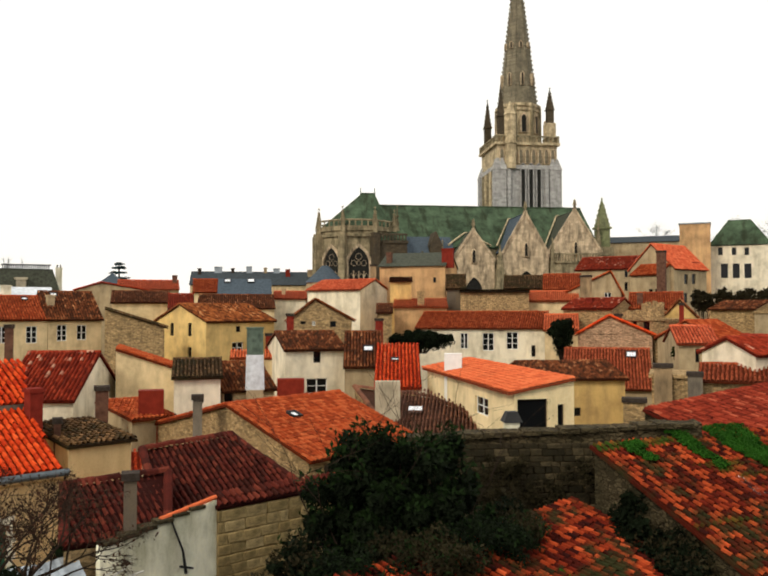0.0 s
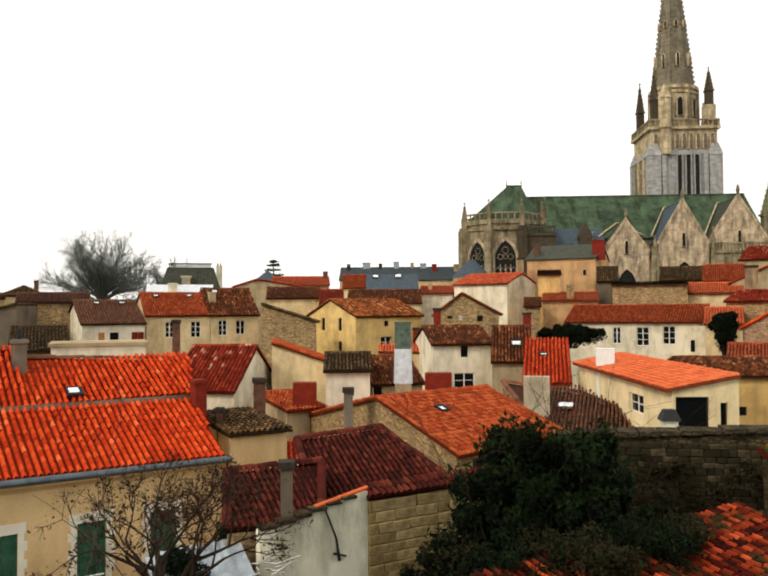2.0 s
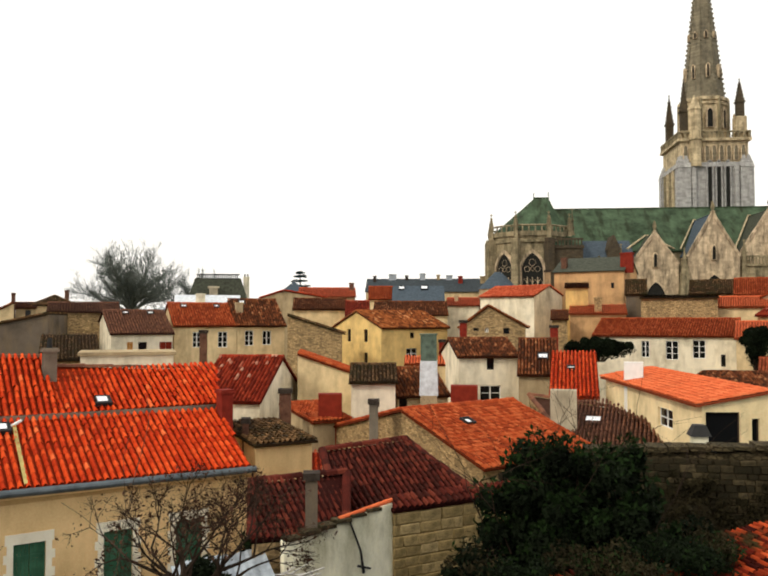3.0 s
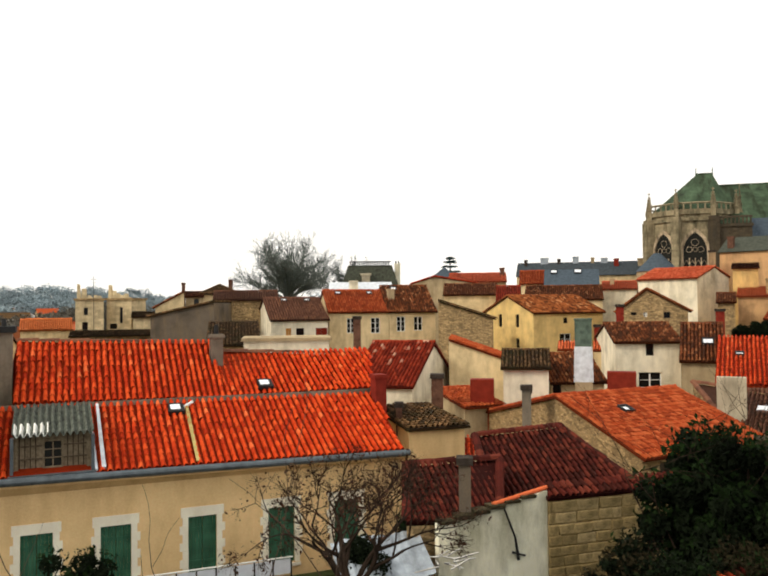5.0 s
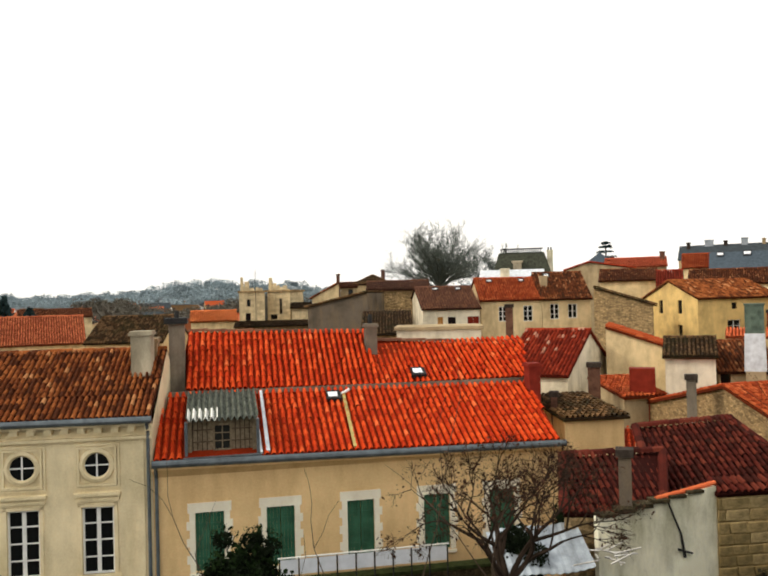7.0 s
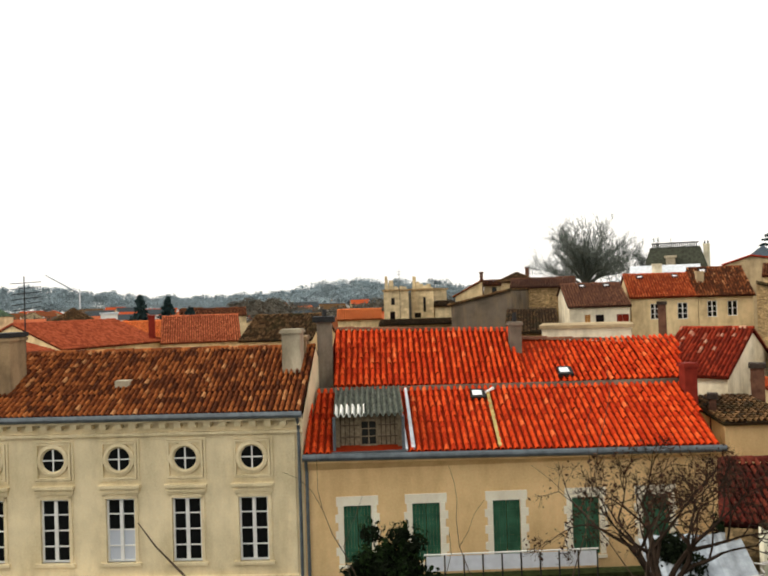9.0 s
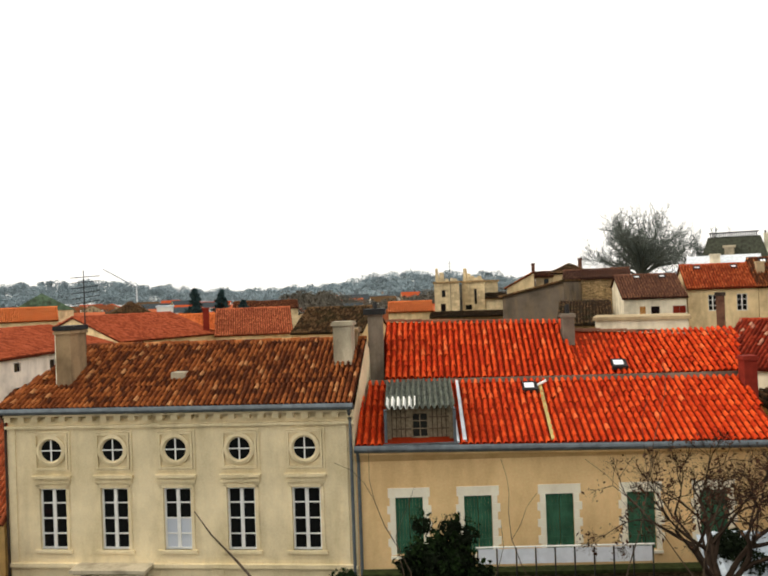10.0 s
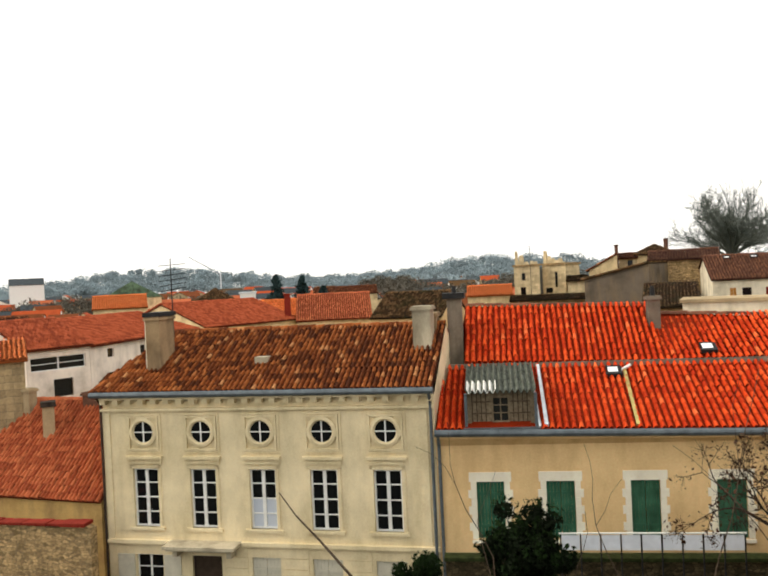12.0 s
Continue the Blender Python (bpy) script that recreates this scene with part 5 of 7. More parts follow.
b = Build()
b.slab(A_PLANES[0], .1).slab(A_PLANES[1], .1).slab(A_PLANES[2][:3], .1)
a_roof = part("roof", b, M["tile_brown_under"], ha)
tv = Build()
for i in (1, 2):
    tv.add(*tile_field(*A_PLANES[i], seed=900 + i, tw=.2, tl_=.34))
tv.add(*ridge_tiles((1.3, 4, 13.15), (AW, 4, 13.15), 5)).add(*ridge_tiles((-.3, -.35, 11.06), (1.3, 4, 13.15), 6))
part("roof_tiles", tv, M["tile_mix"], a_roof, kind="stuff")
chimney(ha, 1.75, 1.7, 11, 14.0, .62, 1.25, M["chimney_brown"], 0)
part("chimney_cap", Build().box(1.36, .99, 13.98, 2.14, 2.41, 14.16), M["iron"], ha, "soot-black chimney cap")
part("chimney_face", Build().box(1.41, 1.08, 11.2, 1.445, 2.32, 13.84), M["plaster_stained"], ha, "pale rendered chimney side")
chimney(ha, 12.75, 2.6, 11, 13.95, .72, .9, M["limestone_worn"], 0)
aerial = part("aerial", Build().tube([(1.9, 2.6, 13), (1.9, 2.6, 16.4)], [.03, .02], 5), M["iron"], ha, "thin metal television aerial")
for k in range(6):
    part("aerial_rod", Build().tube([(1.3, 2.6 + k * .03, 16.1 - k * .22), (2.6, 2.6, 16.15 - k * .2)], [.015, .015], 4), M["iron"], aerial)
part("skylight", Build().box(6.05, 1.3, 11.95, 6.6, 1.75, 12.2), M["limestone_worn"], a_roof, "small pale roof vent")

# ---- ochre house with green shutters ----
BW = 15.2
hb = thing("ochre_house", -22.3, 17.9, 0, 46.6, "ochre rendered house with green shutters and a red tile roof", "house")
bu = (1.9, 4.39, 7.32, 10.22, 12.8)
holes = [(u - .5, 5.5, 1.0, 2.08) for u in bu] + [(u - .5, 2.0, 1.0, 2.0) for u in bu]
b = Build()
holed_wall(b, (0, 0, 0), (1, 0, 0), (0, -1, 0), BW, 0, 8.95, holes, .22)
holed_wall(b, (BW, 0, 0), (0, 1, 0), (1, 0, 0), 7, 0, 8.95, [])
holed_wall(b, (BW, 11, 0), (-1, 0, 0), (0, 1, 0), BW, 0, 8.95, [])
holed_wall(b, (0, 11, 0), (0, -1, 0), (-1, 0, 0), 11, 0, 8.95, [])
b.add([(BW, 0, 8.95), (BW, 7, 8.95), (BW, 7, 12.7), (BW, 3.6, 11.1)], [(0, 1, 2, 3)]).add([(BW, 7, 0), (BW, 11, 0), (BW, 11, 8.95), (BW, 7, 12.7)], [(0, 1, 2, 3)])
part("wall", b, M["plaster_tan"], hb)
for u in bu:
    for z, h in ((5.5, 2.08), (2.0, 2.0)):
        window_part(hb, (0, 0, 0), (1, 0, 0), (0, -1, 0), u - .5, z, 1.0, h, "shutter", M["shutter_green"])
        su = part("surround", Build().box(u - .76, -.035, z + h, u + .76, 0, z + h + .34), M["quoin_pale"], hb, "pale dressed stone window surround")
        for k in range(7):
            e = .2 if k % 2 == 0 else .3
            za, zb = z + h - .297 * (k + 1), z + h - .297 * k - .006
            part("quoin_stone", Build().box(u - .5 - e, -.03, za, u - .5, 0, zb), M["quoin_pale"], su)
            part("quoin_stone", Build().box(u + .5, -.03, za, u + .5 + e, 0, zb), M["quoin_pale"], su)
        part("sill", Build().box(u - .72, -.08, z - .14, u + .72, .02, z - .03), M["quoin_pale"], su)
B_LOW = [(.03, -.3, 9.5), (BW - .05, -.3, 9.32), (BW + .2, 3.55, 11.2), (.4, 3.55, 11.3)]
B_UPL = [(1.06, 3.6, 11.47), (8.95, 3.6, 11.3), (8.95, 7.0, 13.4), (1.06, 7.0, 13.68)]
B_UPR = [(8.95, 3.6, 11.3), (15.5, 3.6, 11.38), (16.35, 6.6, 12.66), (8.95, 6.6, 13.03)]
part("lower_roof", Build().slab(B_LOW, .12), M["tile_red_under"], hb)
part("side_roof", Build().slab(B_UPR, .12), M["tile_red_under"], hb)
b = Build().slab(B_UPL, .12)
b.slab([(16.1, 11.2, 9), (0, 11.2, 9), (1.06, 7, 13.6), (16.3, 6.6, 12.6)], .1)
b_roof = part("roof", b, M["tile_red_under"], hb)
part("flashing", Build().add([(x, y, z) for x, za, zb in ((.4, 11.24, 11.46), (BW + .25, 11.14, 11.38)) for y, z in ((3.5, za), (3.64, za), (3.64, zb), (3.5, zb))], [(0, 3, 2, 1), (4, 5, 6, 7), (0, 4, 7, 3), (1, 2, 6, 5), (3, 7, 6, 2), (0, 1, 5, 4)]), M["chimney_grey"], b_roof, "weathered grey flashing")
tv = Build()
tv.add(*ridge_tiles((1.06, 7, 13.7), (8.95, 7, 13.42), 8)).add(*ridge_tiles((8.95, 6.6, 13.06), (16.35, 6.6, 12.69), 9))
part("ridge_tiles", tv, M["tile_brown2"], b_roof, "dark brown ridge tiles", "stuff")
tv = Build()
tv.add(*tile_field(*B_UPL, seed=31, tw=.25)).add(*tile_field(*B_UPR, seed=32, tw=.25))
part("roof_tiles", tv, M["tile_red"], b_roof, kind="stuff")
part("gutter", Build().tube([(0, -.42, 9.44), (BW + .1, -.42, 9.24)], [.13, .13], 10), M["zinc_blue"], hb, "blue-grey zinc eaves gutter")
part("cornice", Build().add([(x, y, z) for x, zb in ((0, 9.36), (BW, 9.17)) for y, z in ((-.34, zb - .14), (0, 8.9), (.3, zb), (-.34, zb))], [(0, 3, 2, 1), (4, 5, 6, 7), (0, 4, 7, 3), (1, 2, 6, 5), (3, 7, 6, 2), (0, 1, 5, 4)]), M["plaster_tan"], hb, "rendered eaves moulding")
part("downpipe", Build().tube([(.12, -.42, 9.35), (.12, -.1, 8.9), (.12, -.1, .1)], [.06, .06, .06], 8), M["zinc_blue"], hb, "dark grey zinc downpipe")
# timber dormer under corrugated sheets
do = part("dormer", Build().box(1.2, .1, 9.5, 1.34, 3.0, 10.86).box(3.46, .1, 9.5, 3.6, 3.0, 10.86).box(1.34, .2, 9.5, 2.12, .32, 10.86).box(2.68, .2, 9.5, 3.46, .32, 10.86).box(2.12, .2, 9.5, 2.68, .32, 9.72).box(2.12, .2, 10.6, 2.68, .32, 10.86), M["wood_grey"], hb, "weathered timber dormer under grey corrugated sheets")
for k in range(13):
    x = 1.36 + k * .165
    if not 2.0 < x < 2.7:
        part("batten", Build().box(x, .165, 9.52, x + .03, .2, 10.82), M["wood_dark"], do)
for zz in (10.0, 10.42):
    part("rail", Build().box(1.34, .15, zz, 2.07, .2, zz + .05), M["wood_weathered"], do)
    part("rail", Build().box(2.73, .15, zz, 3.46, .2, zz + .05), M["wood_weathered"], do)
wi = part("window", Build().box(2.08, .14, 9.7, 2.14, .24, 10.64).box(2.66, .14, 9.7, 2.72, .24, 10.64).box(2.14, .14, 9.7, 2.66, .24, 9.75).box(2.14, .14, 10.58, 2.66, .24, 10.64).box(2.38, .16, 9.75, 2.42, .22, 10.58).box(2.14, .16, 10.02, 2.66, .21, 10.05).box(2.14, .16, 10.3, 2.66, .21, 10.33), M["wood_grey"], do)
part("pane", Build().box(2.12, .2, 9.72, 2.68, .215, 10.6), M["louvre_dark"], wi)
part("sill", Build().box(1.1, -.12, 9.4, 3.72, .2, 9.5), M["zinc_blue"], do)
part("apron", Build().box(1.05, -.33, 9.36, 3.75, .12, 9.56), M["zinc_blue"], do)
for x in (1.1, 3.6):
    part("lining", Build().box(x, -.1, 9.42, x + .1, .3, 10.75), M["zinc_blue"], do)


def corrugated(x0, x1, ya, za, yb, zb, waves, depth, lift=0.0):
    """A wavy sheet sloping up from (ya, za) to (yb, zb)."""
    v, f = [], []
    n = waves * 8
    for k in range(n + 1):
        x = x0 + (x1 - x0) * k / n
        zz = depth * math.cos(k / 8 * 2 * math.pi) + lift
        v += [(x, ya, za + zz), (x, yb, zb + zz)]
        if k:
            f.append((2 * k - 2, 2 * k, 2 * k + 1, 2 * k - 1))
    return Build().add(v, f)


so = part("dormer_roof", corrugated(1.15, 3.67, -.2, 10.86, 2.9, 11.5, 12, .075), M["fibre_sheet"], do, "grey weathered corrugated sheets")
so.modifiers.new("thick", "SOLIDIFY").thickness = .012
so = part("clear_sheet", corrugated(1.2, 2.25, -.22, 10.86, .75, 11.06, 5, .075, .025), M["clear_sheet"], do, "pale translucent corrugated sheet")
so.modifiers.new("thick", "SOLIDIFY").thickness = .01
part("strip", Build().slab([(3.92, -.25, 9.66), (4.06, -.25, 9.66), (4.0, 3.3, 11.4), (3.9, 3.3, 11.4)], .1).slab([(3.72, -.2, 9.6), (3.8, -.2, 9.6), (3.72, 2.0, 10.75), (3.66, 2.0, 10.75)], .2), M["zinc_white"], b_roof, "white flashing strip")
part("valley", Build().slab([(7.08, -.25, 9.6), (7.2, -.25, 9.6), (7.3, 3.0, 11.17), (7.18, 3.0, 11.17)], .06), M["lichen_yellow"], b_roof, "yellow lichened cement joint")
for (u0, f0, z0, s) in ((6.55, 2.72, 10.93, .48), (10.4, 3.95, 11.6, .5)):
    sk = part("skylight", Build().box(-.06, -.1, 0, s + .08, .04, .16).box(0, s - .04, 0, s, s, .16).box(0, .04, 0, .04, s - .04, .16).box(s - .04, .04, 0, s + .08, s - .04, .16), M["iron"], b_roof, "small roof window in a metal frame")
    sk.matrix_basis = pose(u0, f0, z0, 27)
    part("pane", Build().box(.05, .05, .1, s - .05, s - .05, .14), M["sky_glass"], sk)
part("vent", Build().tube([(7.1, 3.0, 11.1), (7.5, 3.05, 11.3)], [.06, .06], 6), M["white_paint"], b_roof, "short white vent pipe")
chimney(hb, .66, 5.2, 9, 14.25, .62, .9, M["chimney_grey"], 1)
part("chimney_cap", Build().box(.18, 4.6, 14.12, 1.1, 5.8, 14.36), M["iron"], hb, "soot-black chimney cap")
chimney(hb, -.25, 4.2, 9, 13.6, .45, 1.8, M["chimney_brown"], 0)
chimney(hb, 8.98, 5.9, 12.3, 13.85, .5, .5, M["chimney_grey"], 1)
chimney(hb, 15.42, 3.0, 9, 12.05, .5, .6, M["brick_red"], 0)
# the tiles of the lower slope, one by one along its street side
def loose_tile(name, parent, mats, tw, tlen):
    n = Build()
    prof = [(-.5, 0), (-.3, .62), (0, .85), (.3, .62), (.5, 0)]
    for s, lift, wd in ((-.56, .04, .76), (.56, 0, .6)):
        n.v += [(a * tw * wd, s * tlen, lift + h * tw * .56) for a, h in prof]
    n.f = [(j, j + 1, j + 6, j + 5) for j in range(4)]
    return mesh_of(name, n.v, n.f, mats)


def single_tiles(bl, br, tr, tl, material, parent, seed, count=300, tw=.205, tlen=.34, gap=None):
    """Tiles along the eave as parts, the rest of the slope joined."""
    bl, br, tr, tl = Vector(bl), Vector(br), Vector(tr), Vector(tl)
    u = (br - bl).normalized()
    n = u.cross(tl - bl).normalized()
    v = n.cross(u)
    rows = round((tl - bl).dot(v) / tlen)
    cols = round((br - bl).length / tw)
    du, dv = (br - bl).length / cols, (tl - bl).dot(v) / rows
    rng = random.Random(seed)
    me = loose_tile("roof_tile", parent, material, tw, tlen)
    k = max(1, count // cols)
    for j in range(k):
        for i in range(cols):
            if gap and gap[0] < (i + .5) * du < gap[1]:
                continue
            ob = new("roof_tile", me)
            ob.parent = parent
            p = bl + u * ((i + .5) * du) + v * ((j + .5) * dv) + n * (.012 + rng.random() * .012)
            q = u * math.cos(rng.gauss(0, .02))
            m = Matrix(((u.x, v.x, n.x, p.x), (u.y, v.y, n.y, p.y), (u.z, v.z, n.z, p.z), (0, 0, 0, 1)))
            ob.matrix_basis = m @ pose(0, 0, 0, 0, 0, rng.gauss(0, 1.5))
    e = k * dv
    return [bl + v * e, br + v * e, tr, tl]


rest = single_tiles(*B_LOW, M["tile_red_single"], b_roof, 3, 300, .25, .36, (1.0, 3.72))
part("roof_tiles", Build().add(*tile_field(*rest, seed=33, tw=.25)), M["tile_red"], b_roof, kind="stuff")
rest = single_tiles(*A_PLANES[0][:2], (AW, 4, 13.15), (-.3, 4, 13.15), M["tile_mix_single"], a_roof, 4, 290)
part("roof_tiles", Build().add(*tile_field((-.05, rest[0][1], rest[0][2]), rest[1], A_PLANES[0][2], A_PLANES[0][3], seed=34, tw=.2, tl_=.34)), M["tile_mix"], a_roof, kind="stuff")

# ---- dark-tiled outbuildings behind the yard walls ----
def lean_roof(name, corners, wall, tile, label, seed):
    """A tiled slope on walls; corners: lower left, lower right, upper right, upper left."""
    hs = thing(name, *corners[0][:2], 0, 0, label, "house")
    o = Vector((*corners[0][:2], 0))
    c = [Vector(p) - o for p in corners]
    b = Build()
    for p, q in zip(c, c[1:] + c[:1]):
        b.add([(p.x, p.y, 0), (q.x, q.y, 0), (q.x, q.y, q.z - .1), (p.x, p.y, p.z - .1)], [(0, 1, 2, 3)])
    part("wall", b, M[wall], hs)
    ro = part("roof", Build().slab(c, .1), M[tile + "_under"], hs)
    tv = Build().add(*tile_field(*c, seed=seed, tw=.2))
    for p, q in ((3, 2), (1, 2), (0, 3)):
        tv.add(*ridge_tiles(c[p] + Vector((0, 0, .06)), c[q] + Vector((0, 0, .06)), seed + p, .15))
    part("roof_tiles", tv, M[tile], ro, kind="stuff")
    return hs


lean_roof("outbuilding", [(-8.75, 21.6, 8.6), (-6.47, 23.63, 8.4), (-7.13, 26.05, 9.73), (-9.76, 24.1, 9.7)], "rubble", "tile_dark", "low outbuilding under a dark red tile roof", 61)
lean_roof("outbuilding", [(-6.9, 24.6, 8.43), (-2.5, 27.3, 8.75), (-5.98, 30.5, 10.24), (-8.66, 28.2, 10.08)], "plaster_grey", "tile_dark", "grey outbuilding under a broad dark red roof", 62)
br = lean_roof("outbuilding", [(.47, 38.5, 8.87), (5.64, 37.6, 9.44), (2.52, 42.93, 10.36), (-1.64, 43.97, 10.82)], "rubble", "tile_brown2", "low stone outbuilding with a broad brown tile roof", 63)
sk = part("roof_light", Build().box(0, 0, 0, .7, .5, .12), M["sky_glass"], br, "pale roof light")
sk.matrix_basis = pose(.85, 1.6, 9.95, 16, 0, -8) @ Matrix.Translation((-.1, 0, 0))
house(-5.14, 24.35, 42.0, 7.5, .5, 8.98, .22, "shed", wall="ashlar_gold", tile="tile_dark", ov=.12, openings=(("f", 3.6, 6.95, .75, 1.0, "dark"), ("f", 1.4, 4.6, .9, 1.6, "dark")), label="bare honey stone wall with a small window", name="yard_wall")
# ---- roofs on the slope below the terrace ----
house(.77, 12.1, 46.0, 9.5, 3.3, 8.78, 1.1, "shed", wall="old_wall", tile="tile_mossy", tw=.2, tlen=.22, cover=.54, label="shed under bright orange tiles grown with moss", name="shed")
house(8.1, 16.05, 25.0, 6.6, 5.75, 9.1, 2.24, "shed", wall="old_wall", tile="tile_moss_bed", tw=.2, tlen=.24, cover=.54, label="outbuilding with orange tiles and beds of green moss", name="outbuilding")
house(12.6, 24.1, 47.0, 15.0, 4.83, 9.83, 1.73, "shed", wall="old_wall", tile="tile_even", tw=.24, tlen=.3, cover=.56, label="house under a regular red tile roof")
# ---- low house beside the classical house, and its garden wall ----
house(-41.5, 2.4, 35.0, 11.0, 7.0, 6.9, 3.2, "gable", wall="plaster_ochre", tile="tile_orange2", tw=.2, tlen=.32, chimneys=((4.6, 3.0, 10.8, .6, .5, "plaster_grey", 0), (8.4, 3.4, 10.6, 1.6, .5, "brick_dark", 0)), label="low ochre house under a rust red roof")


def stone_wall(name, x, y, rot, length, h0, h1, thick, material, cap, label, step=.5, seed=1):
    w = thing(name, x, y, 0, rot, label, "wall")
    rng = random.Random(seed)
    n = int(length / step)
    v, f = [], []
    for i in range(n + 1):
        q = i / n
        z = h0 + (h1 - h0) * q + rng.uniform(-.1, .1)
        e = rng.uniform(-.04, .04)
        v += [(q * length, e, 0), (q * length, e, z), (q * length, thick + e, z + rng.uniform(-.05, .05)), (q * length, thick + e, 0)]
        if i:
            o = 4 * i - 4
            f += [(o, o + 4, o + 5, o + 1), (o + 1, o + 5, o + 6, o + 2), (o + 2, o + 6, o + 7, o + 3)]
    f += [(0, 1, 2, 3), tuple(4 * n + k for k in (3, 2, 1, 0))]
    part("masonry", Build().add(v, f), M[material], w)
    for i in range(int(length / .55)):
        q = (i + .5) * .55 / length
        z = h0 + (h1 - h0) * q
        d = rng.uniform(0, .1)
        part("coping_stone", Build().box(i * .55 + .02, -.08 - d, z + .02, i * .55 + .53, thick + .06, z + .1 + d * .6), M[cap], w)
    return w


stone_wall("yard_wall", -7.76, 21.66, 45.8, 3.75, 8.55, 9.2, .25, "plaster_stained", "old_wall", "stained white plaster wall with a mossy coping", seed=6)
stone_wall("old_wall", .6, 22.3, 1.5, 8.5, 11.35, 11.75, .6, "old_wall", "old_wall", "old dark rubble stone retaining wall", seed=3)
stone_wall("garden_wall", -37.5, 1.4, 41.5, 9.5, 6.35, 6.35, .4, "rubble", "brick_red", "rubble garden wall with a red tile coping", seed=4)

# ---- loose masonry stacks and shafts ----
def stack(name, x, y, rot, z0, z1, w, d, material, label, cap=True, taper=1.0):
    s = thing(name, x, y, 0, rot, label, "chimney")
    b = Build().prism([(-w / 2, -d / 2), (w / 2, -d / 2), (w / 2, d / 2), (-w / 2, d / 2)], 0, z1 - (.15 if cap else 0), taper)
    part("shaft", b, M[material], s)
    if cap and material not in ("red_paint", "white_paint", "limestone_worn"):
        e = .07
        part("cap", Build().box(-w / 2 * taper - e, -d / 2 * taper - e, z1 - .22, w / 2 * taper + e, d / 2 * taper + e, z1), M["soot"], s, "sooty chimney head")
    return s


def stone_face(parent, x0, x1, z0, z1, sw, sh, y, material, seed, holes=(), limit=300, deep=.14):
    """Courses of separate stones laid against a wall's face."""
    rng = random.Random(seed)
    meshes = []
    for k in range(6):
        j = [rng.uniform(-.07, .07) for _ in range(16)]
        v = [(-.5 + j[0], 0, -.5 + j[1]), (.5 + j[2], 0, -.5 + j[3]), (.5 + j[4], 0, .5 + j[5]), (-.5 + j[6], 0, .5 + j[7])]
        v = [(a * .97, .5, c * .95) for a, _, c in v] + [(a * .97, -.3, c * .95) for a, _, c in v] + [(a * .8, -.5, c * .74) for a, _, c in v]
        f = [(4, 5, 9, 8), (5, 6, 10, 9), (6, 7, 11, 10), (7, 4, 8, 11), (8, 9, 10, 11), (0, 1, 5, 4), (1, 2, 6, 5), (2, 3, 7, 6), (3, 0, 4, 7)]
        meshes.append(mesh_of("stone", v, f, material))
    z, n = z1, 0
    while z > z0 and n < limit:
        h = sh * rng.uniform(.75, 1.25)
        x = x0 - rng.uniform(0, sw * .5)
        while x < x1 and n < limit:
            w = sw * rng.uniform(.55, 1.45)
            a, e = max(x, x0), min(x + w, x1)
            if e - a > .08 and not any(q[0] < e and q[0] + q[2] > a and q[1] < z and q[1] + q[3] > z - h for q in holes):
                ob = new("stone", rng.choice(meshes))
                ob.parent = parent
                ob.matrix_basis = pose((a + e) / 2, y + rng.uniform(-.02, .015), z - h / 2, 0, rng.uniform(-1.5, 1.5), 0) @ Matrix.Diagonal((e - a - .004, deep, h - .004, 1))
                n += 1
            x += w
        z -= h


yard = [o for o in bpy.data.objects if o.get("label") == "bare honey stone wall with a small window"][0]
stone_face(yard, 0, 7.4, 4.6, 8.9, .62, .34, -.02, M["stone_gold"], 5, ((3.6, 6.95, .75, 1.0), (1.4, 4.6, .9, 1.6)), 260, .07)
oldw = [o for o in bpy.data.objects if o.name.startswith("old_wall") and o.parent is None][0]
stone_face(oldw, 0.2, 8.4, 9.0, 11.3, .32, .17, -.06, M["stone_old"], 6, (), 300)
stained = [o for o in bpy.data.objects if o.get("label") == "stained white plaster wall with a mossy coping"][0]
for k in range(7):
    x = 1.85 + k * .27
    z = 8.68 + x * .65 / 3.75
    part("coping_tile", Build().tube([(x, .1, z), (x + .3, .1, z + .05)], [.075, .065], 8), M["tile_orange"], stained, "bright orange coping tile")
part("iron_bracket", Build().tube([(2.15, -.06, 8.9), (2.5, -.1, 8.0), (2.62, -.08, 7.3)], [.03, .035, .05], 5).tube([(2.4, -.1, 7.55), (2.85, -.1, 7.4)], [.04, .03], 5), M["iron"], stained, "rusty iron bracket")
stack("chimney_stack", 0.18, 40.49, -0.3, 0, 11.65, 1.29, 0.70, "limestone_worn", "tall pale rendered double chimney")
stack("chimney_stack", -8.42, 35.52, 13.3, 0, 11.33, 0.41, 0.45, "chimney_grey", "slim grey rendered chimney stack")
stack("chimney_stack", -11.92, 40.27, 16.5, 0, 11.24, 1.25, 0.80, "red_paint", "broad red painted chimney block")
stack("chimney_stack", -5.54, 46.67, 6.8, 0, 11.27, 1.59, 0.90, "red_paint", "broad red painted chimney block")
stack("chimney_stack", -22.41, 46.92, 25.5, 0, 14.35, 0.6, 0.60, "brick_dark", "tall brown brick chimney stack", True, .8)
stack("chimney_stack", -7.28, 22.65, 17.8, 0, 10.45, 0.36, 0.40, "plaster_dark", "mossy grey chimney pipe")
stack("chimney_stack", -13.84, 38.59, 19.7, 0, 11.45, 0.61, 0.60, "brick_dark", "dark square masonry chimney")
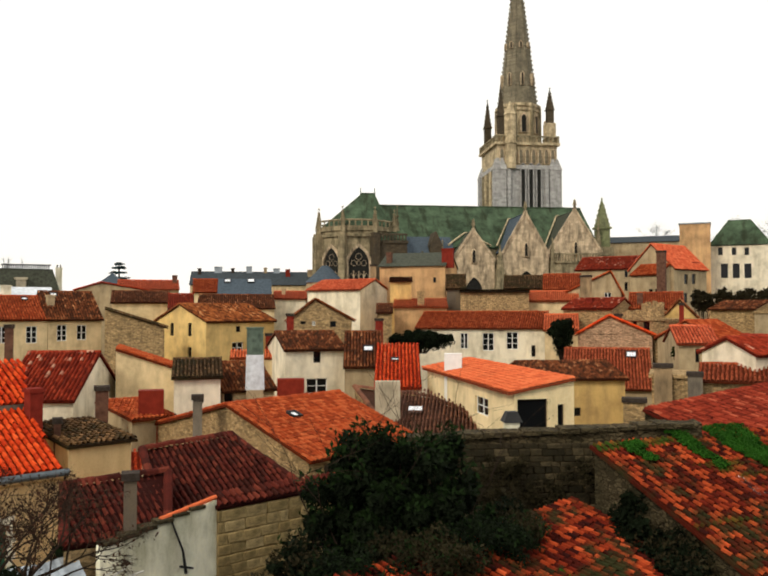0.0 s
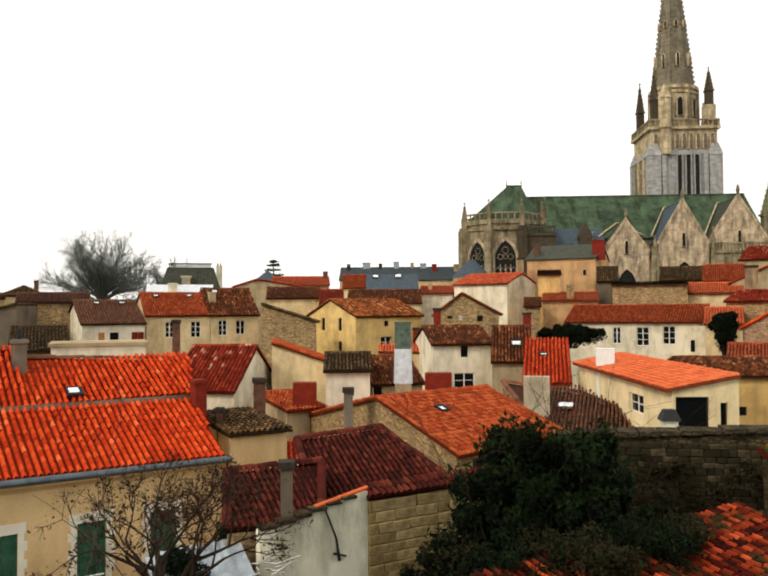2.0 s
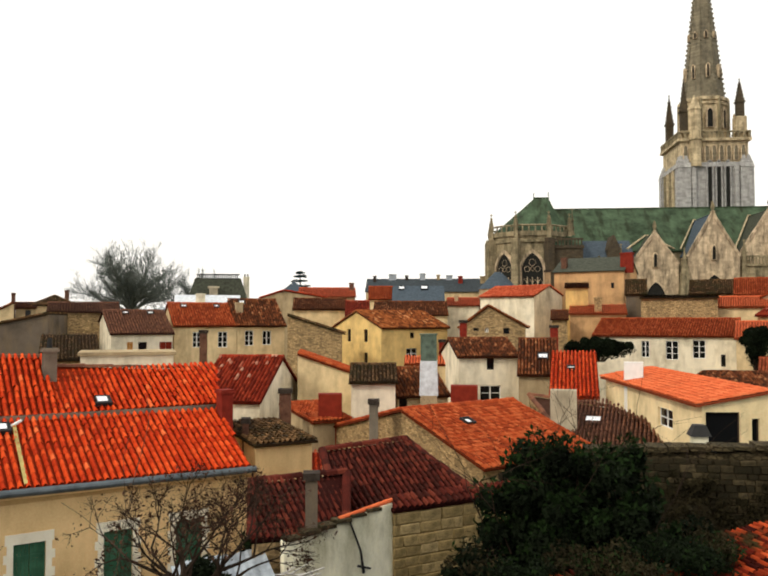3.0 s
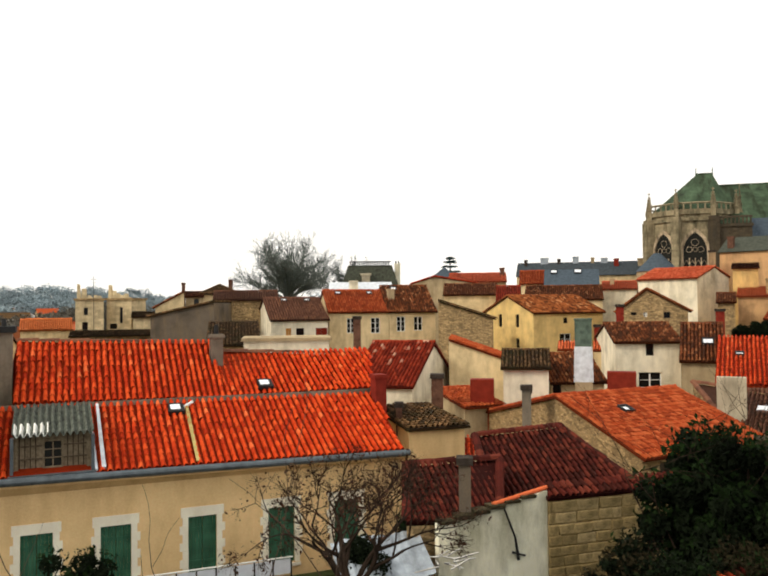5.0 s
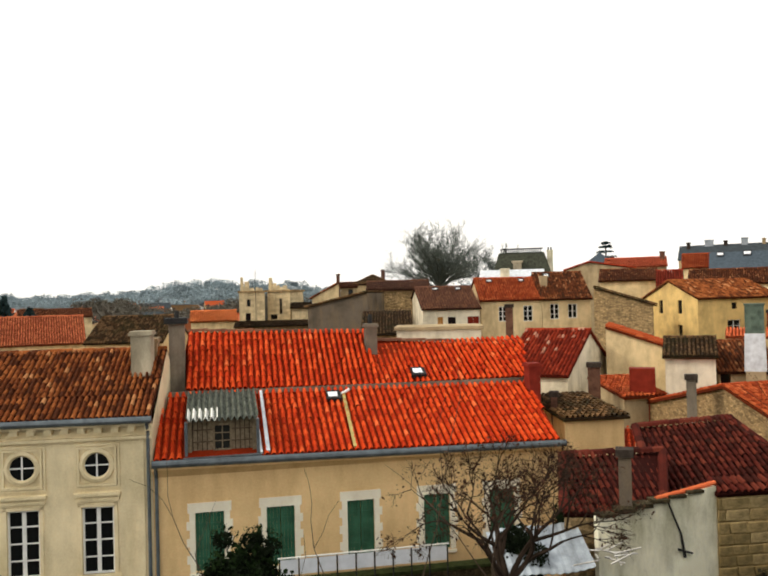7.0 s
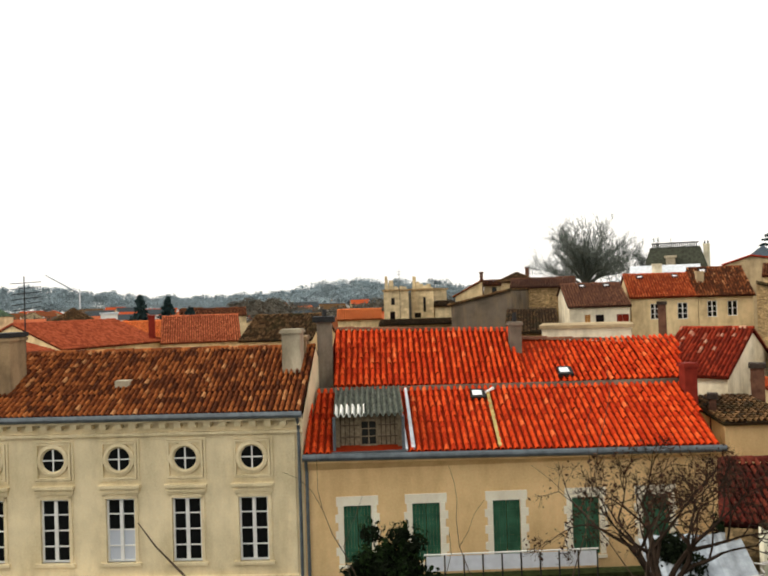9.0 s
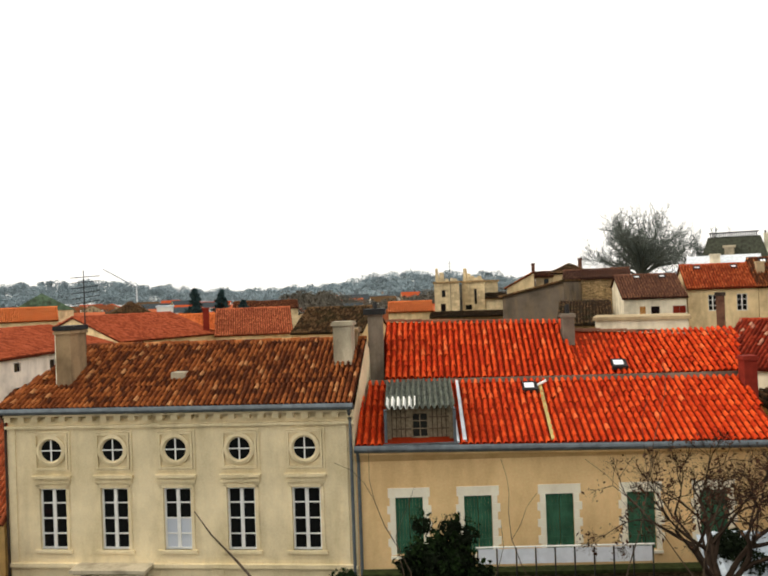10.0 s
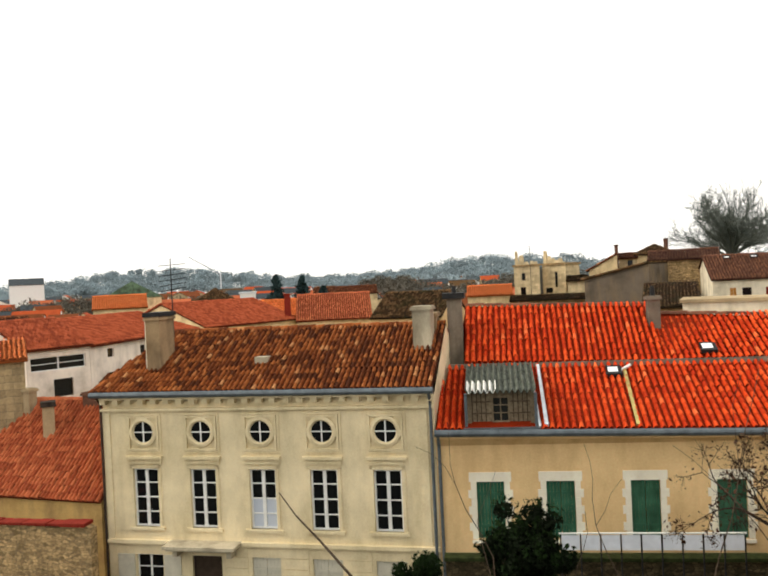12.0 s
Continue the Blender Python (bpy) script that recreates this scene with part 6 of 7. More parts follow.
stack("chimney_stack", -13.22, 31.87, 22.5, 0, 10.78, 0.27, 0.40, "brick_dark", "small dark masonry chimney")
stack("chimney_stack", 3.85, 43.83, -5.0, 0, 12.90, 0.98, 0.70, "white_paint", "white painted chimney block")
stack("chimney_stack", 12.12, 38.12, -17.6, 0, 10.89, 1.04, 0.70, "rubble", "squat stone chimney with pots")
stack("chimney_stack", 15.38, 43.35, -19.5, 0, 12.20, 0.94, 0.70, "chimney_brown", "weathered grey rendered chimney")
stack("chimney_stack", -7.36, 61.56, 6.8, 0, 14.98, 0.57, 0.60, "brick_red", "tall red brick chimney stack")
stack("chimney_stack", 24.83, 65.45, -20.8, 0, 15.83, 0.38, 0.60, "brick_red", "red brick chimney stack")
stack("chimney_stack", 20.27, 40.18, -26.8, 0, 13.45, 0.34, 0.60, "plaster_white", "white painted small chimney")
stack("chimney_stack", -37.3, 7.9, 78.0, 0, 10.35, 0.5, 0.50, "plaster_grey", "plain grey rendered chimney")
stack("chimney_stack", -0.41, 66.00, 0.4, 0, 14.56, 0.66, 0.50, "brick_red", "red brick chimney stack")
stack("chimney_stack", 21.47, 83.28, -14, 0, 18.99, 1.18, .8, "chimney_brown", "broad weathered brown chimney stack")
stack("chimney_stack", 32.41, 91.43, -30, 0, 22.23, .97, .8, "brick_dark", "dark brick chimney on a coral roof")
stack("chimney_stack", 16.55, 41.85, -20, 0, 11.85, .73, .7, "chimney_grey", "dark sooty stone chimney")
stack("chimney_stack", -9.0, 61.34, 8, 0, 13.45, .5, .5, "brick_red", "red brick chimney with a dark head")
stack("chimney_stack", -1.31, 95.99, 0, 0, 20.95, .72, .7, "chimney_brown", "weathered stone chimney below the church")
stack("chimney_stack", 20.6, 68.99, -15, 0, 14.93, .63, .6, "brick_dark", "small brick chimney on a stone gable")
for x, y, z, w in ((-11.6, 58.9, 12.15, 1.35), (-9.05, 59.3, 12.13, 1.05)):
    aw = thing("lean_to", x, y, 0, 8, "small lean-to with a bright orange tile roof", "shed")
    part("wall", Build().box(.05, .1, 0, w - .05, 1.0, z - .62), M["plaster_cream"], aw)
    la = part("roof", Build().slab([(0, 0, z - .58), (w, 0, z - .58), (w, 1.1, z), (0, 1.1, z)], .08), M["tile_orange_under"], aw)
    part("roof_tiles", Build().add(*tile_field((0, 0, z - .56), (w, 0, z - .56), (w, 1.1, z + .02), (0, 1.1, z + .02), seed=int(w * 10))), M["tile_orange"], la, kind="stuff")
house(-44.3, 122.2, 14, 3.4, 5.0, 19.6, 1.7, "hip", tile="slate_blue", tiles=False, wall="plaster_grey", label="small house under a dark blue slate roof")
mast = thing("television_mast", -55.44, 57.67, 0, 0, "thin television mast on a ruined house", "mast")
part("pole", Build().tube([(0, 0, 11), (0, 0, 18.1)], [.03, .02], 5), M["iron"], mast)
part("aerial_rod", Build().tube([(-.4, 0, 17.8), (.4, 0, 17.8)], [.015, .015], 4), M["iron"], mast)
part("aerial_rod", Build().tube([(-.3, 0, 17.5), (.3, 0, 17.5)], [.015, .015], 4), M["iron"], mast)
flue = thing("ventilation_shaft", -7.78, 47.36, 0, 9.3, "square sheet metal shaft, green above and white below", "shaft")
part("base", Build().box(-.5, -.5, 0, .5, .5, 10.42), M["plaster_grey"], flue)
part("lower_shaft", Build().prism([(-0.57, -.45), (0.57, -.45), (0.57, .45), (-0.57, .45)], 10.42, 12.51, .9), M["zinc_white"], flue, "white weathered metal casing")
part("upper_shaft", Build().box(-0.49, -.4, 12.51, 0.49, .4, 14.06).box(-0.53, -.46, 14.06, 0.53, .46, 14.16), M["copper_green"], flue, "green oxidised metal casing")
mans = thing("mansion", -50.32, 100.06, 0, 24.6, "mansion with a dark slate mansard roof and stone dormer", "house")
part("wall", Build().box(0, 0, 0, 8.39, 9, 16.99), M["plaster_cream"], mans)
part("roof", Build().prism([(-.2, -.2), (8.59, -.2), (8.59, 9.2), (-.2, 9.2)], 16.99, 20.88, .72, 4.19, 4.5), M["slate_olive"], mans, "dark mossy slate mansard")
b = Build()
for i in range(22):
    b.box(1.3 + i * 0.263, .95, 20.88, 1.45 + i * 0.263, 1.1, 21.38)
b.box(1.2, .9, 21.33, 7.19, 1.15, 21.48)
part("roof_railing", b, M["iron"], mans, "iron cresting along the roof")
part("dormer", Build().box(3.0, -.2, 17.49, 4.2, 1.5, 19.39).box(2.8, -.3, 19.39, 4.4, 1.5, 19.69), M["limestone_worn"], mans, "pale stone dormer")
chimney(mans, 8.19, 2.5, 16.99, 21.18, .8, .8, M["plaster_stained"], 2)

# ---- broken wall tops of the ruins ----
rw = random.Random(31)
for ob in [o for o in bpy.data.objects if o.parent is None and o.name.startswith("ruined_house")]:
    zs = [v.co.z for c in ob.children if c.type == "MESH" for v in c.data.vertices]
    xs = [v.co.x for c in ob.children if c.type == "MESH" for v in c.data.vertices]
    z, x, x1 = max(zs) - .05, min(xs) + .3, max(xs) - .3
    mat_wall = [c for c in ob.children if c.name.startswith("wall")][0].data.materials[0]
    lean = rw.choice((-1, 1))
    while x < x1:
        e = min(x + rw.uniform(.3, .55), x1)
        q = (x + e) / 2 / x1
        h = max(.12, (q if lean > 0 else 1 - q) * 1.5 + rw.uniform(-.35, .35))
        part("broken_masonry", Build().prism([(x, .02), (e, .02), (e, .5), (x, .5)], z, z + h, rw.uniform(.6, .98), rw.uniform(x, e), .26), mat_wall, ob)
        x = e

# ---- plants ----
def branches(b, rng, p, d, length, r, depth, tips, spread=.55, sides=5, droop=0.0, forks=(2, 3)):
    """A limb that bends, tapers and forks; collects its tips."""
    pts, q = [Vector(p)], Vector(d).normalized()
    n = 3
    for i in range(n):
        q = (q + Vector((rng.gauss(0, .14), rng.gauss(0, .14), rng.gauss(0, .1) - droop))).normalized()
        pts.append(pts[-1] + q * (length / n))
    b.tube(pts, [r * (1 - .4 * i / n) for i in range(n + 1)], max(3, sides))
    if depth == 0:
        tips.append((pts[-1], q))
        return
    for k in range(rng.randint(*forks)):
        a = Vector((rng.gauss(0, 1), rng.gauss(0, 1), rng.gauss(0, .7)))
        nd = (q + a * spread).normalized()
        start = pts[-1] if k == 0 else pts[rng.choice((2, 3))]
        branches(b, rng, start, nd, length * rng.uniform(.66, .85), r * .6, depth - 1, tips, spread, sides - 1, droop, forks)


def bare_tree(name, x, y, z, height, seed, depth, label, material="bark", spread=.5, trunk_r=.35, forks=(2, 3), twig=.5, lean=(0, 0), leaves=None):
    t = thing(name, x, y, z, 0, label, "tree")
    rng = random.Random(seed)
    b, tips = Build(), []
    trunk = height * .28
    b.tube([(0, 0, -.5), (lean[0] * .3, lean[1] * .3, trunk * .5), (lean[0], lean[1], trunk)], [trunk_r * 1.25, trunk_r, trunk_r * .85], 8)
    part("trunk", b, M[material], t)
    for k in range(6):
        b = Build()
        a = k * 2 * math.pi / 6 + rng.uniform(-.4, .4)
        el = rng.uniform(.6, 1.35)
        branches(b, rng, (lean[0], lean[1], trunk * rng.uniform(.75, 1)), (math.cos(a) * math.cos(el), math.sin(a) * math.cos(el), math.sin(el)), height * .2, trunk_r * .5, depth, tips, spread, 5, -.03, forks)
        part("limb", b, M[material], t)
    v, f = [], []
    for p, q in tips:
        for k in range(13):
            d = (q + Vector((rng.gauss(0, .7), rng.gauss(0, .7), rng.gauss(0, .6)))).normalized() * twig * rng.uniform(.5, 1.3)
            s = d.orthogonal().normalized() * (twig * .011)
            m = p + d * .5 + Vector((rng.gauss(0, .06), rng.gauss(0, .06), rng.gauss(0, .06))) * twig
            o = len(v)
            v += [p - s, p + s, m + s * .8, m - s * .8, p + d]
            f += [(o, o + 1, o + 2, o + 3), (o + 3, o + 2, o + 4)]
    part("twig_growth", Build().add(v, f), M[material], t, kind="stuff")
    if leaves:
        part("foliage", leaf_cloud([((p.x, p.y, p.z), (.3, .3, .3), 12) for p, q in tips if rng.random() < .8], .045, seed), M[leaves], t, "few withered leaves", "stuff")
    return t


def leaf_cloud(blobs, size, seed):
    """Small folded leaves scattered through ellipsoids (centre, radii, count), denser near their skin."""
    rng = np.random.default_rng(seed)
    V, F = [], []
    for c, r, n in blobs:
        d = rng.normal(size=(n, 3))
        d /= np.linalg.norm(d, axis=1)[:, None]
        d *= (rng.random(n) ** .45)[:, None]
        p = np.array(c) + d * np.array(r)
        a = rng.normal(size=(n, 3))
        a /= np.linalg.norm(a, axis=1)[:, None]
        s = np.cross(a, rng.normal(size=(n, 3)))
        s /= np.linalg.norm(s, axis=1)[:, None] + 1e-9
        k = size * (.6 + rng.random(n) * .8)
        o = sum(len(x) for x in V)
        q = np.stack([p - a * k[:, None], p + s * k[:, None] * .45, p + a * k[:, None], p - s * k[:, None] * .45], 1)
        V.append(q.reshape(-1, 3))
        F += [tuple(int(o + 4 * i + j) for j in range(4)) for i in range(n)]
    b = Build()
    b.v, b.f = [tuple(v) for v in np.concatenate(V)], F
    return b


def bush(name, x, y, z, blobs, size, seed, material, label, density=1.0, stems=True, second=None):
    t = thing(name, x, y, z, 0, label, "bush")
    rng = random.Random(seed)
    b = Build()
    for c, r, n in (blobs[:14] if stems else ()):
        b.tube([(c[0] * .2, c[1] * .2, -.3), (c[0] * .6 + rng.gauss(0, .1), c[1] * .6, c[2] * .6), c], [.09, .05, .02], 5)
    if stems:
        part("stem_growth", b, M["bark_dark"], t, kind="stuff")
    part("crown", leaf_cloud([(c, r, int(n * density)) for c, r, n in blobs], size, seed), M[material], t, kind="stuff")
    if second:
        part("young_growth", leaf_cloud([(tuple(q * 1.04 for q in c), tuple(q * 1.15 for q in r), int(n * .22)) for c, r, n in blobs], size * .9, seed + 500), M[second], t, kind="stuff")
    return t


def ragged(rng, c, r, k, lo, hi, n):
    """k sub-clumps spread through an ellipsoid."""
    out = []
    for i in range(k):
        d = Vector((rng.gauss(0, 1), rng.gauss(0, 1), rng.gauss(0, 1))).normalized() * rng.uniform(.45, 1.0)
        e = rng.uniform(lo, hi)
        out.append(((c[0] + d.x * r[0], c[1] + d.y * r[1], c[2] + d.z * r[2]), (e, e, e * .85), n))
    return out


rng = random.Random(11)
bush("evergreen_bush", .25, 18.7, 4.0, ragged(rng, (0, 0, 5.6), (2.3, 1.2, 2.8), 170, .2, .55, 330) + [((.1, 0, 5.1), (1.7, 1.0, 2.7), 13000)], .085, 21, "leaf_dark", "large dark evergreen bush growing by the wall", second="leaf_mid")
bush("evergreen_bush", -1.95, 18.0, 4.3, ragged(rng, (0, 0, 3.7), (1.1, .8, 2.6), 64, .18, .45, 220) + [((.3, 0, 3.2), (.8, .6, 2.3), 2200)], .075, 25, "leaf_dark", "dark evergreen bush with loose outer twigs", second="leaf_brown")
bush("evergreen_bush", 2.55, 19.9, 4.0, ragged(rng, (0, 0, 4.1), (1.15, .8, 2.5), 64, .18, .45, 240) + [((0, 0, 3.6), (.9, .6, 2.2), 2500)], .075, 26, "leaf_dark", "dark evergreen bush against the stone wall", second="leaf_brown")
rr = random.Random(91)
t = thing("evergreen_bush", -.2, 18.5, 7.5, 0, "loose bare twigs of the evergreen bush", "bush")
for k in range(9):
    b, tips = Build(), []
    branches(b, rr, (-1.3 + k * .4, rr.uniform(-.4, .4), 2.2), (rr.uniform(-.5, .5), 0, 1), 1.6, .02, 3, tips, .5, 4, 0, (2, 2))
    part("twig", b, M["bark_dark"], t)
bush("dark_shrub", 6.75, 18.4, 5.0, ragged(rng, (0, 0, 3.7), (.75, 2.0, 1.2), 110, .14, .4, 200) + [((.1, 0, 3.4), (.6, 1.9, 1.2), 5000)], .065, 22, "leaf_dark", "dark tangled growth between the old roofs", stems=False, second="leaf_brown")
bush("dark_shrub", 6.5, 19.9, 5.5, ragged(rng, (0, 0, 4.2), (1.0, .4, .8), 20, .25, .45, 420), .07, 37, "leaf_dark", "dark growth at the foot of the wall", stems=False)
bush("dark_shrub", 7.6, 15.0, 5.0, ragged(rng, (0, 0, 3.5), (.7, .7, .9), 18, .3, .5, 420), .07, 39, "leaf_brown", "brownish shrub at the roof edge")
bush("ivy_patch", 4.2, 22.0, 6.0, ragged(rng, (0, 0, 4.2), (2.8, .1, 1.1), 44, .08, .3, 110), .045, 49, "leaf_brown", "thin ivy and dead growth on the old wall", stems=False)
bush("grass_tuft", 3.9, 17.4, 8.55, ragged(rng, (0, 0, .55), (.5, .5, .18), 12, .15, .25, 160), .06, 50, "leaf_green", "bright green weeds growing on the tiles", stems=False)
bush("round_bush", -13.5, 13.4, 4.5, ragged(rng, (0, 0, 3.6), (1.15, .9, 1.45), 90, .12, .36, 170) + [((0, 0, 3.1), (.8, .7, 1.3), 2500)], .07, 23, "leaf_dark", "dark rounded evergreen bush in the garden", second="leaf_mid")
bush("low_shrub", -17.6, 13.2, 4.0, ragged(rng, (0, 0, 2.5), (.7, .7, 1.0), 14, .3, .5, 300), .07, 24, "leaf_mid", "low green shrub in the garden")
bush("low_shrub", -9.6, 20.6, 4.5, ragged(rng, (0, 0, 2.9), (.8, .7, 1.3), 16, .3, .5, 320), .07, 28, "leaf_dark", "dark ivy growing by the house corner")
bush("ivy_column", 15.3, 67.3, 11.2, ragged(rng, (0, 0, 1.9), (1.0, .8, 1.4), 24, .35, .55, 300) + [((0, 0, 1.6), (.9, .8, 1.7), 1500)], .13, 26, "leaf_dark", "dark clipped ivy-grown tree by a house")
bush("hedge", 3.4, 71.8, 11.6, ragged(rng, (0, 0, 1.0), (3.2, .7, .6), 34, .35, .55, 300) + [((0, 0, .8), (3.2, .7, .9), 2500)], .13, 27, "leaf_dark", "long dark hedge before the white house")
bush("dark_shrub", 22.6, 58, 10.5, ragged(rng, (0, 0, 1.5), (1.1, .9, 1.0), 16, .4, .6, 240), .15, 30, "leaf_mid", "green shrub beside a chimney")
def domed_tree(name, x, y, z, trunk, radius, rise, seed, label, material, limbs=13, trunk_r=.6):
    """A bare tree whose limbs fan out from the fork and end in a rounded crown of twigs."""
    t = thing(name, x, y, z, 0, label, "tree")
    rg = random.Random(seed)
    part("trunk", Build().tube([(0, 0, -.5), (.1, 0, trunk * .6), (0, 0, trunk * 1.05)], [trunk_r * 1.2, trunk_r, trunk_r * .85], 8), M[material], t)
    v, f = [], []

    def sprig(p, d, length, wide):
        q = p + d * length * .5 + Vector((rg.gauss(0, .08), rg.gauss(0, .08), rg.gauss(0, .08))) * length
        e = p + d * length
        s = d.orthogonal().normalized() * wide
        o = len(v)
        v.extend((p - s, p + s, q + s * .8, q - s * .8, e))
        f.extend(((o, o + 1, o + 2, o + 3), (o + 3, o + 2, o + 4)))

    rises = [.02 + .97 * (k + .5) / limbs for k in range(limbs)]
    rg.shuffle(rises)
    for k in range(limbs):
        a = k * 2.4 + rg.uniform(-.3, .3)
        el = math.asin(rises[k])
        out = Vector((math.cos(a) * math.cos(el), math.sin(a) * math.cos(el), math.sin(el)))
        reach = rg.uniform(.76, .84)
        end = Vector((out.x * radius * reach, out.y * radius * reach, trunk + out.z * rise * reach))
        p0 = Vector((0, 0, trunk * rg.uniform(.85, 1.05)))
        p1 = p0 + Vector((out.x * radius * .35, out.y * radius * .35, rise * (.2 + .2 * out.z)))
        curve = [p0 * (1 - q) ** 2 + p1 * 2 * q * (1 - q) + end * q * q for q in [i / 7 for i in range(8)]]
        b = Build().tube(curve, [trunk_r * .34 * (1 - .9 * i / 7) for i in range(8)], 5)
        for i in range(2, 8):
            for j in range(4):
                d = ((curve[i] - curve[i - 1]).normalized() + Vector((rg.gauss(0, .65), rg.gauss(0, .65), rg.gauss(.1, .5)))).normalized()
                ln = radius * rg.uniform(.18, .34)
                m = curve[i] + d * ln * .5 + Vector((0, 0, ln * .06))
                e = curve[i] + d * ln + Vector((0, 0, ln * .2))
                b.tube([curve[i], m, e], [trunk_r * .06, trunk_r * .04, trunk_r * .02], 3)
                for n in range(9):
                    q = rg.uniform(.3, 1)
                    c = curve[i].lerp(e, q)
                    dd = (d + Vector((rg.gauss(0, .7), rg.gauss(0, .7), rg.gauss(.25, .6)))).normalized()
                    sl = radius * rg.uniform(.08, .17)
                    sprig(c, dd, sl, .017)
                    for w in range(2):
                        sprig(c + dd * sl * rg.uniform(.3, .8), (dd + Vector((rg.gauss(0, .6), rg.gauss(0, .6), rg.gauss(.1, .5)))).normalized(), sl * .6, .013)
        part("limb", b, M[material], t)
    part("twig_growth", Build().add(v, f), M[material], t, kind="stuff")
    return t


domed_tree("plane_tree", -63.6, 108, 8.8, 8.2, 8.8, 9.0, 5, "large bare plane tree with a rounded crown of twigs", "bark_grey", 32)
domed_tree("bare_tree", -54.5, 113, 10, 5.0, 5.4, 7.4, 8, "smaller bare tree beside the plane tree", "bark_grey", 15, .4)
bare_tree("fruit_tree", -7.65, 15.3, 7.2, 5.6, 12, 4, "leafless gnarled fruit tree with withered leaves", "bark_dark", .5, .15, (2, 3), .34, (.1, .1), "dry_leaf")
for i, (x, y, z, h) in enumerate(((-8.35, 12.4, 8.6, 3.4), (-9.6, 12.2, 8.2, 2.4), (-11.2, 11.6, 7.6, 2.2), (-6.6, 13.6, 8.6, 2.4), (-13.0, 12.3, 7.6, 2.6))):
    t = thing("sapling", x, y, z, 0, "thin leafless sapling stem", "tree")
    b, tips = Build(), []
    rr = random.Random(40 + i)
    branches(b, rr, (0, 0, -1.5), (rr.uniform(-.15, .1), .05, 1), h * .55 + 1, .022, 2, tips, .3, 5, -.05, (1, 2))
    part("stem", b, M["bark"], t)
t = thing("dead_branch", -10.67, 5.48, 11.87, 0, "long bare branch leaning over the slope", "branch")
part("stem", Build().tube([(0, 0, 0), (.3, .1, -.3), (.75, .25, -.62), (1.5, .45, -1.15), (2.2, .6, -1.9)], [.008, .012, .018, .022, .028], 5), M["bark"], t)
for i, (x, y, z, h) in enumerate(((63, 179, 10, 28), (69, 184, 10, 27), (82, 172, 10, 31), (90, 176, 10, 30), (47, 92, 8, 9), (53, 90, 8, 9), (57, 93, 8, 9))):
    bare_tree("bare_tree", x, y, z, h, 60 + i, 4, "bare winter tree behind the roofs", "bark_grey", .55, h * .02, (2, 3), h * .07)


def conifer(x, y, z, h, r, seed, label):
    t = thing("conifer", x, y, z, 0, label, "tree")
    rg = random.Random(seed)
    part("trunk", Build().tube([(0, 0, 0), (0, 0, h)], [h * .025, .04], 6), M["bark"], t)
    blobs = []
    for k in range(40):
        q = k / 40
        for j in range(5):
            a = rg.uniform(0, 6.28)
            e = r * (1 - q) * rg.uniform(.2, 1)
            w = r * (.07 + .22 * (1 - q)) * rg.uniform(.7, 1.3)
            blobs.append(((e * math.cos(a), e * math.sin(a), h * (.1 + .88 * q)), (w, w, h * .022), 40))
    part("crown", leaf_cloud(blobs, h * .016, seed), M["leaf_far"], t, kind="stuff")


conifer(-150.5, 79, 0, 17.8, 6.0, 2, "dark conifer among far houses")
conifer(-147.9, 84, 0, 17.4, 6.5, 3, "dark conifer among far houses")
conifer(-146, 88, 0, 15, 7, 4, "broad dark conifer among far houses")
t = thing("cedar", -48, 142, 10, 0, "dark cedar with flat tiers on the skyline", "tree")
part("trunk", Build().tube([(0, 0, 0), (.1, 0, 8), (-.1, 0, 14)], [.4, .25, .08], 6), M["bark"], t)
rc = random.Random(19)
blobs = []
for zz, r in ((14.0, .6), (13.3, 1.2), (12.4, 1.6), (11.4, 2.0), (10.2, 2.1)):
    for k in range(14):
        a, e = rc.uniform(0, 6.28), r * rc.uniform(.2, 1)
        blobs.append(((e * math.cos(a) + rc.uniform(-.2, .2), e * math.sin(a), zz + rc.uniform(-.15, .15)), (.5, .5, .16), 50))
part("crown", leaf_cloud(blobs, .14, 19), M["leaf_far"], t, kind="stuff")

# ---- beds of moss on the old tiles and a pale roof light ----
ob45 = [o for o in bpy.data.objects if o.get("label") == "outbuilding with orange tiles and beds of green moss"][0]
rc = random.Random(23)
for u0, u1, b0, b1 in ((2.55, 3.2, 4.0, 5.8), (3.9, 5.6, 3.4, 5.9), (.6, 1.3, 4.6, 5.5)):
    blobs = []
    for k in range(int((u1 - u0) * (b1 - b0) * 130)):
        q = rc.random()
        u = u0 + (u1 - u0) * (.5 + (rc.random() - .5) * (.45 + .55 * q)) + .06 * math.sin(q * 9)
        bb = b0 + (b1 - b0) * q
        blobs.append(((u, bb, 9.1 + bb * 2.24 / 5.75 + .27 + rc.uniform(-.03, .03)), (.1, .1, .05), 55))
    part("moss_bed", leaf_cloud(blobs, .028, int(u0 * 10)), M["leaf_green"], ob45, "bed of bright green moss", "stuff")
sl = 2.24 / 5.75
part("roof_light", Build().slab([(2.92, 2.95, 9.26 + 2.95 * sl), (3.22, 2.95, 9.26 + 2.95 * sl), (3.22, 3.75, 9.26 + 3.75 * sl), (2.92, 3.75, 9.26 + 3.75 * sl)], .06), M["sky_glass"], ob45, "pale roof light")
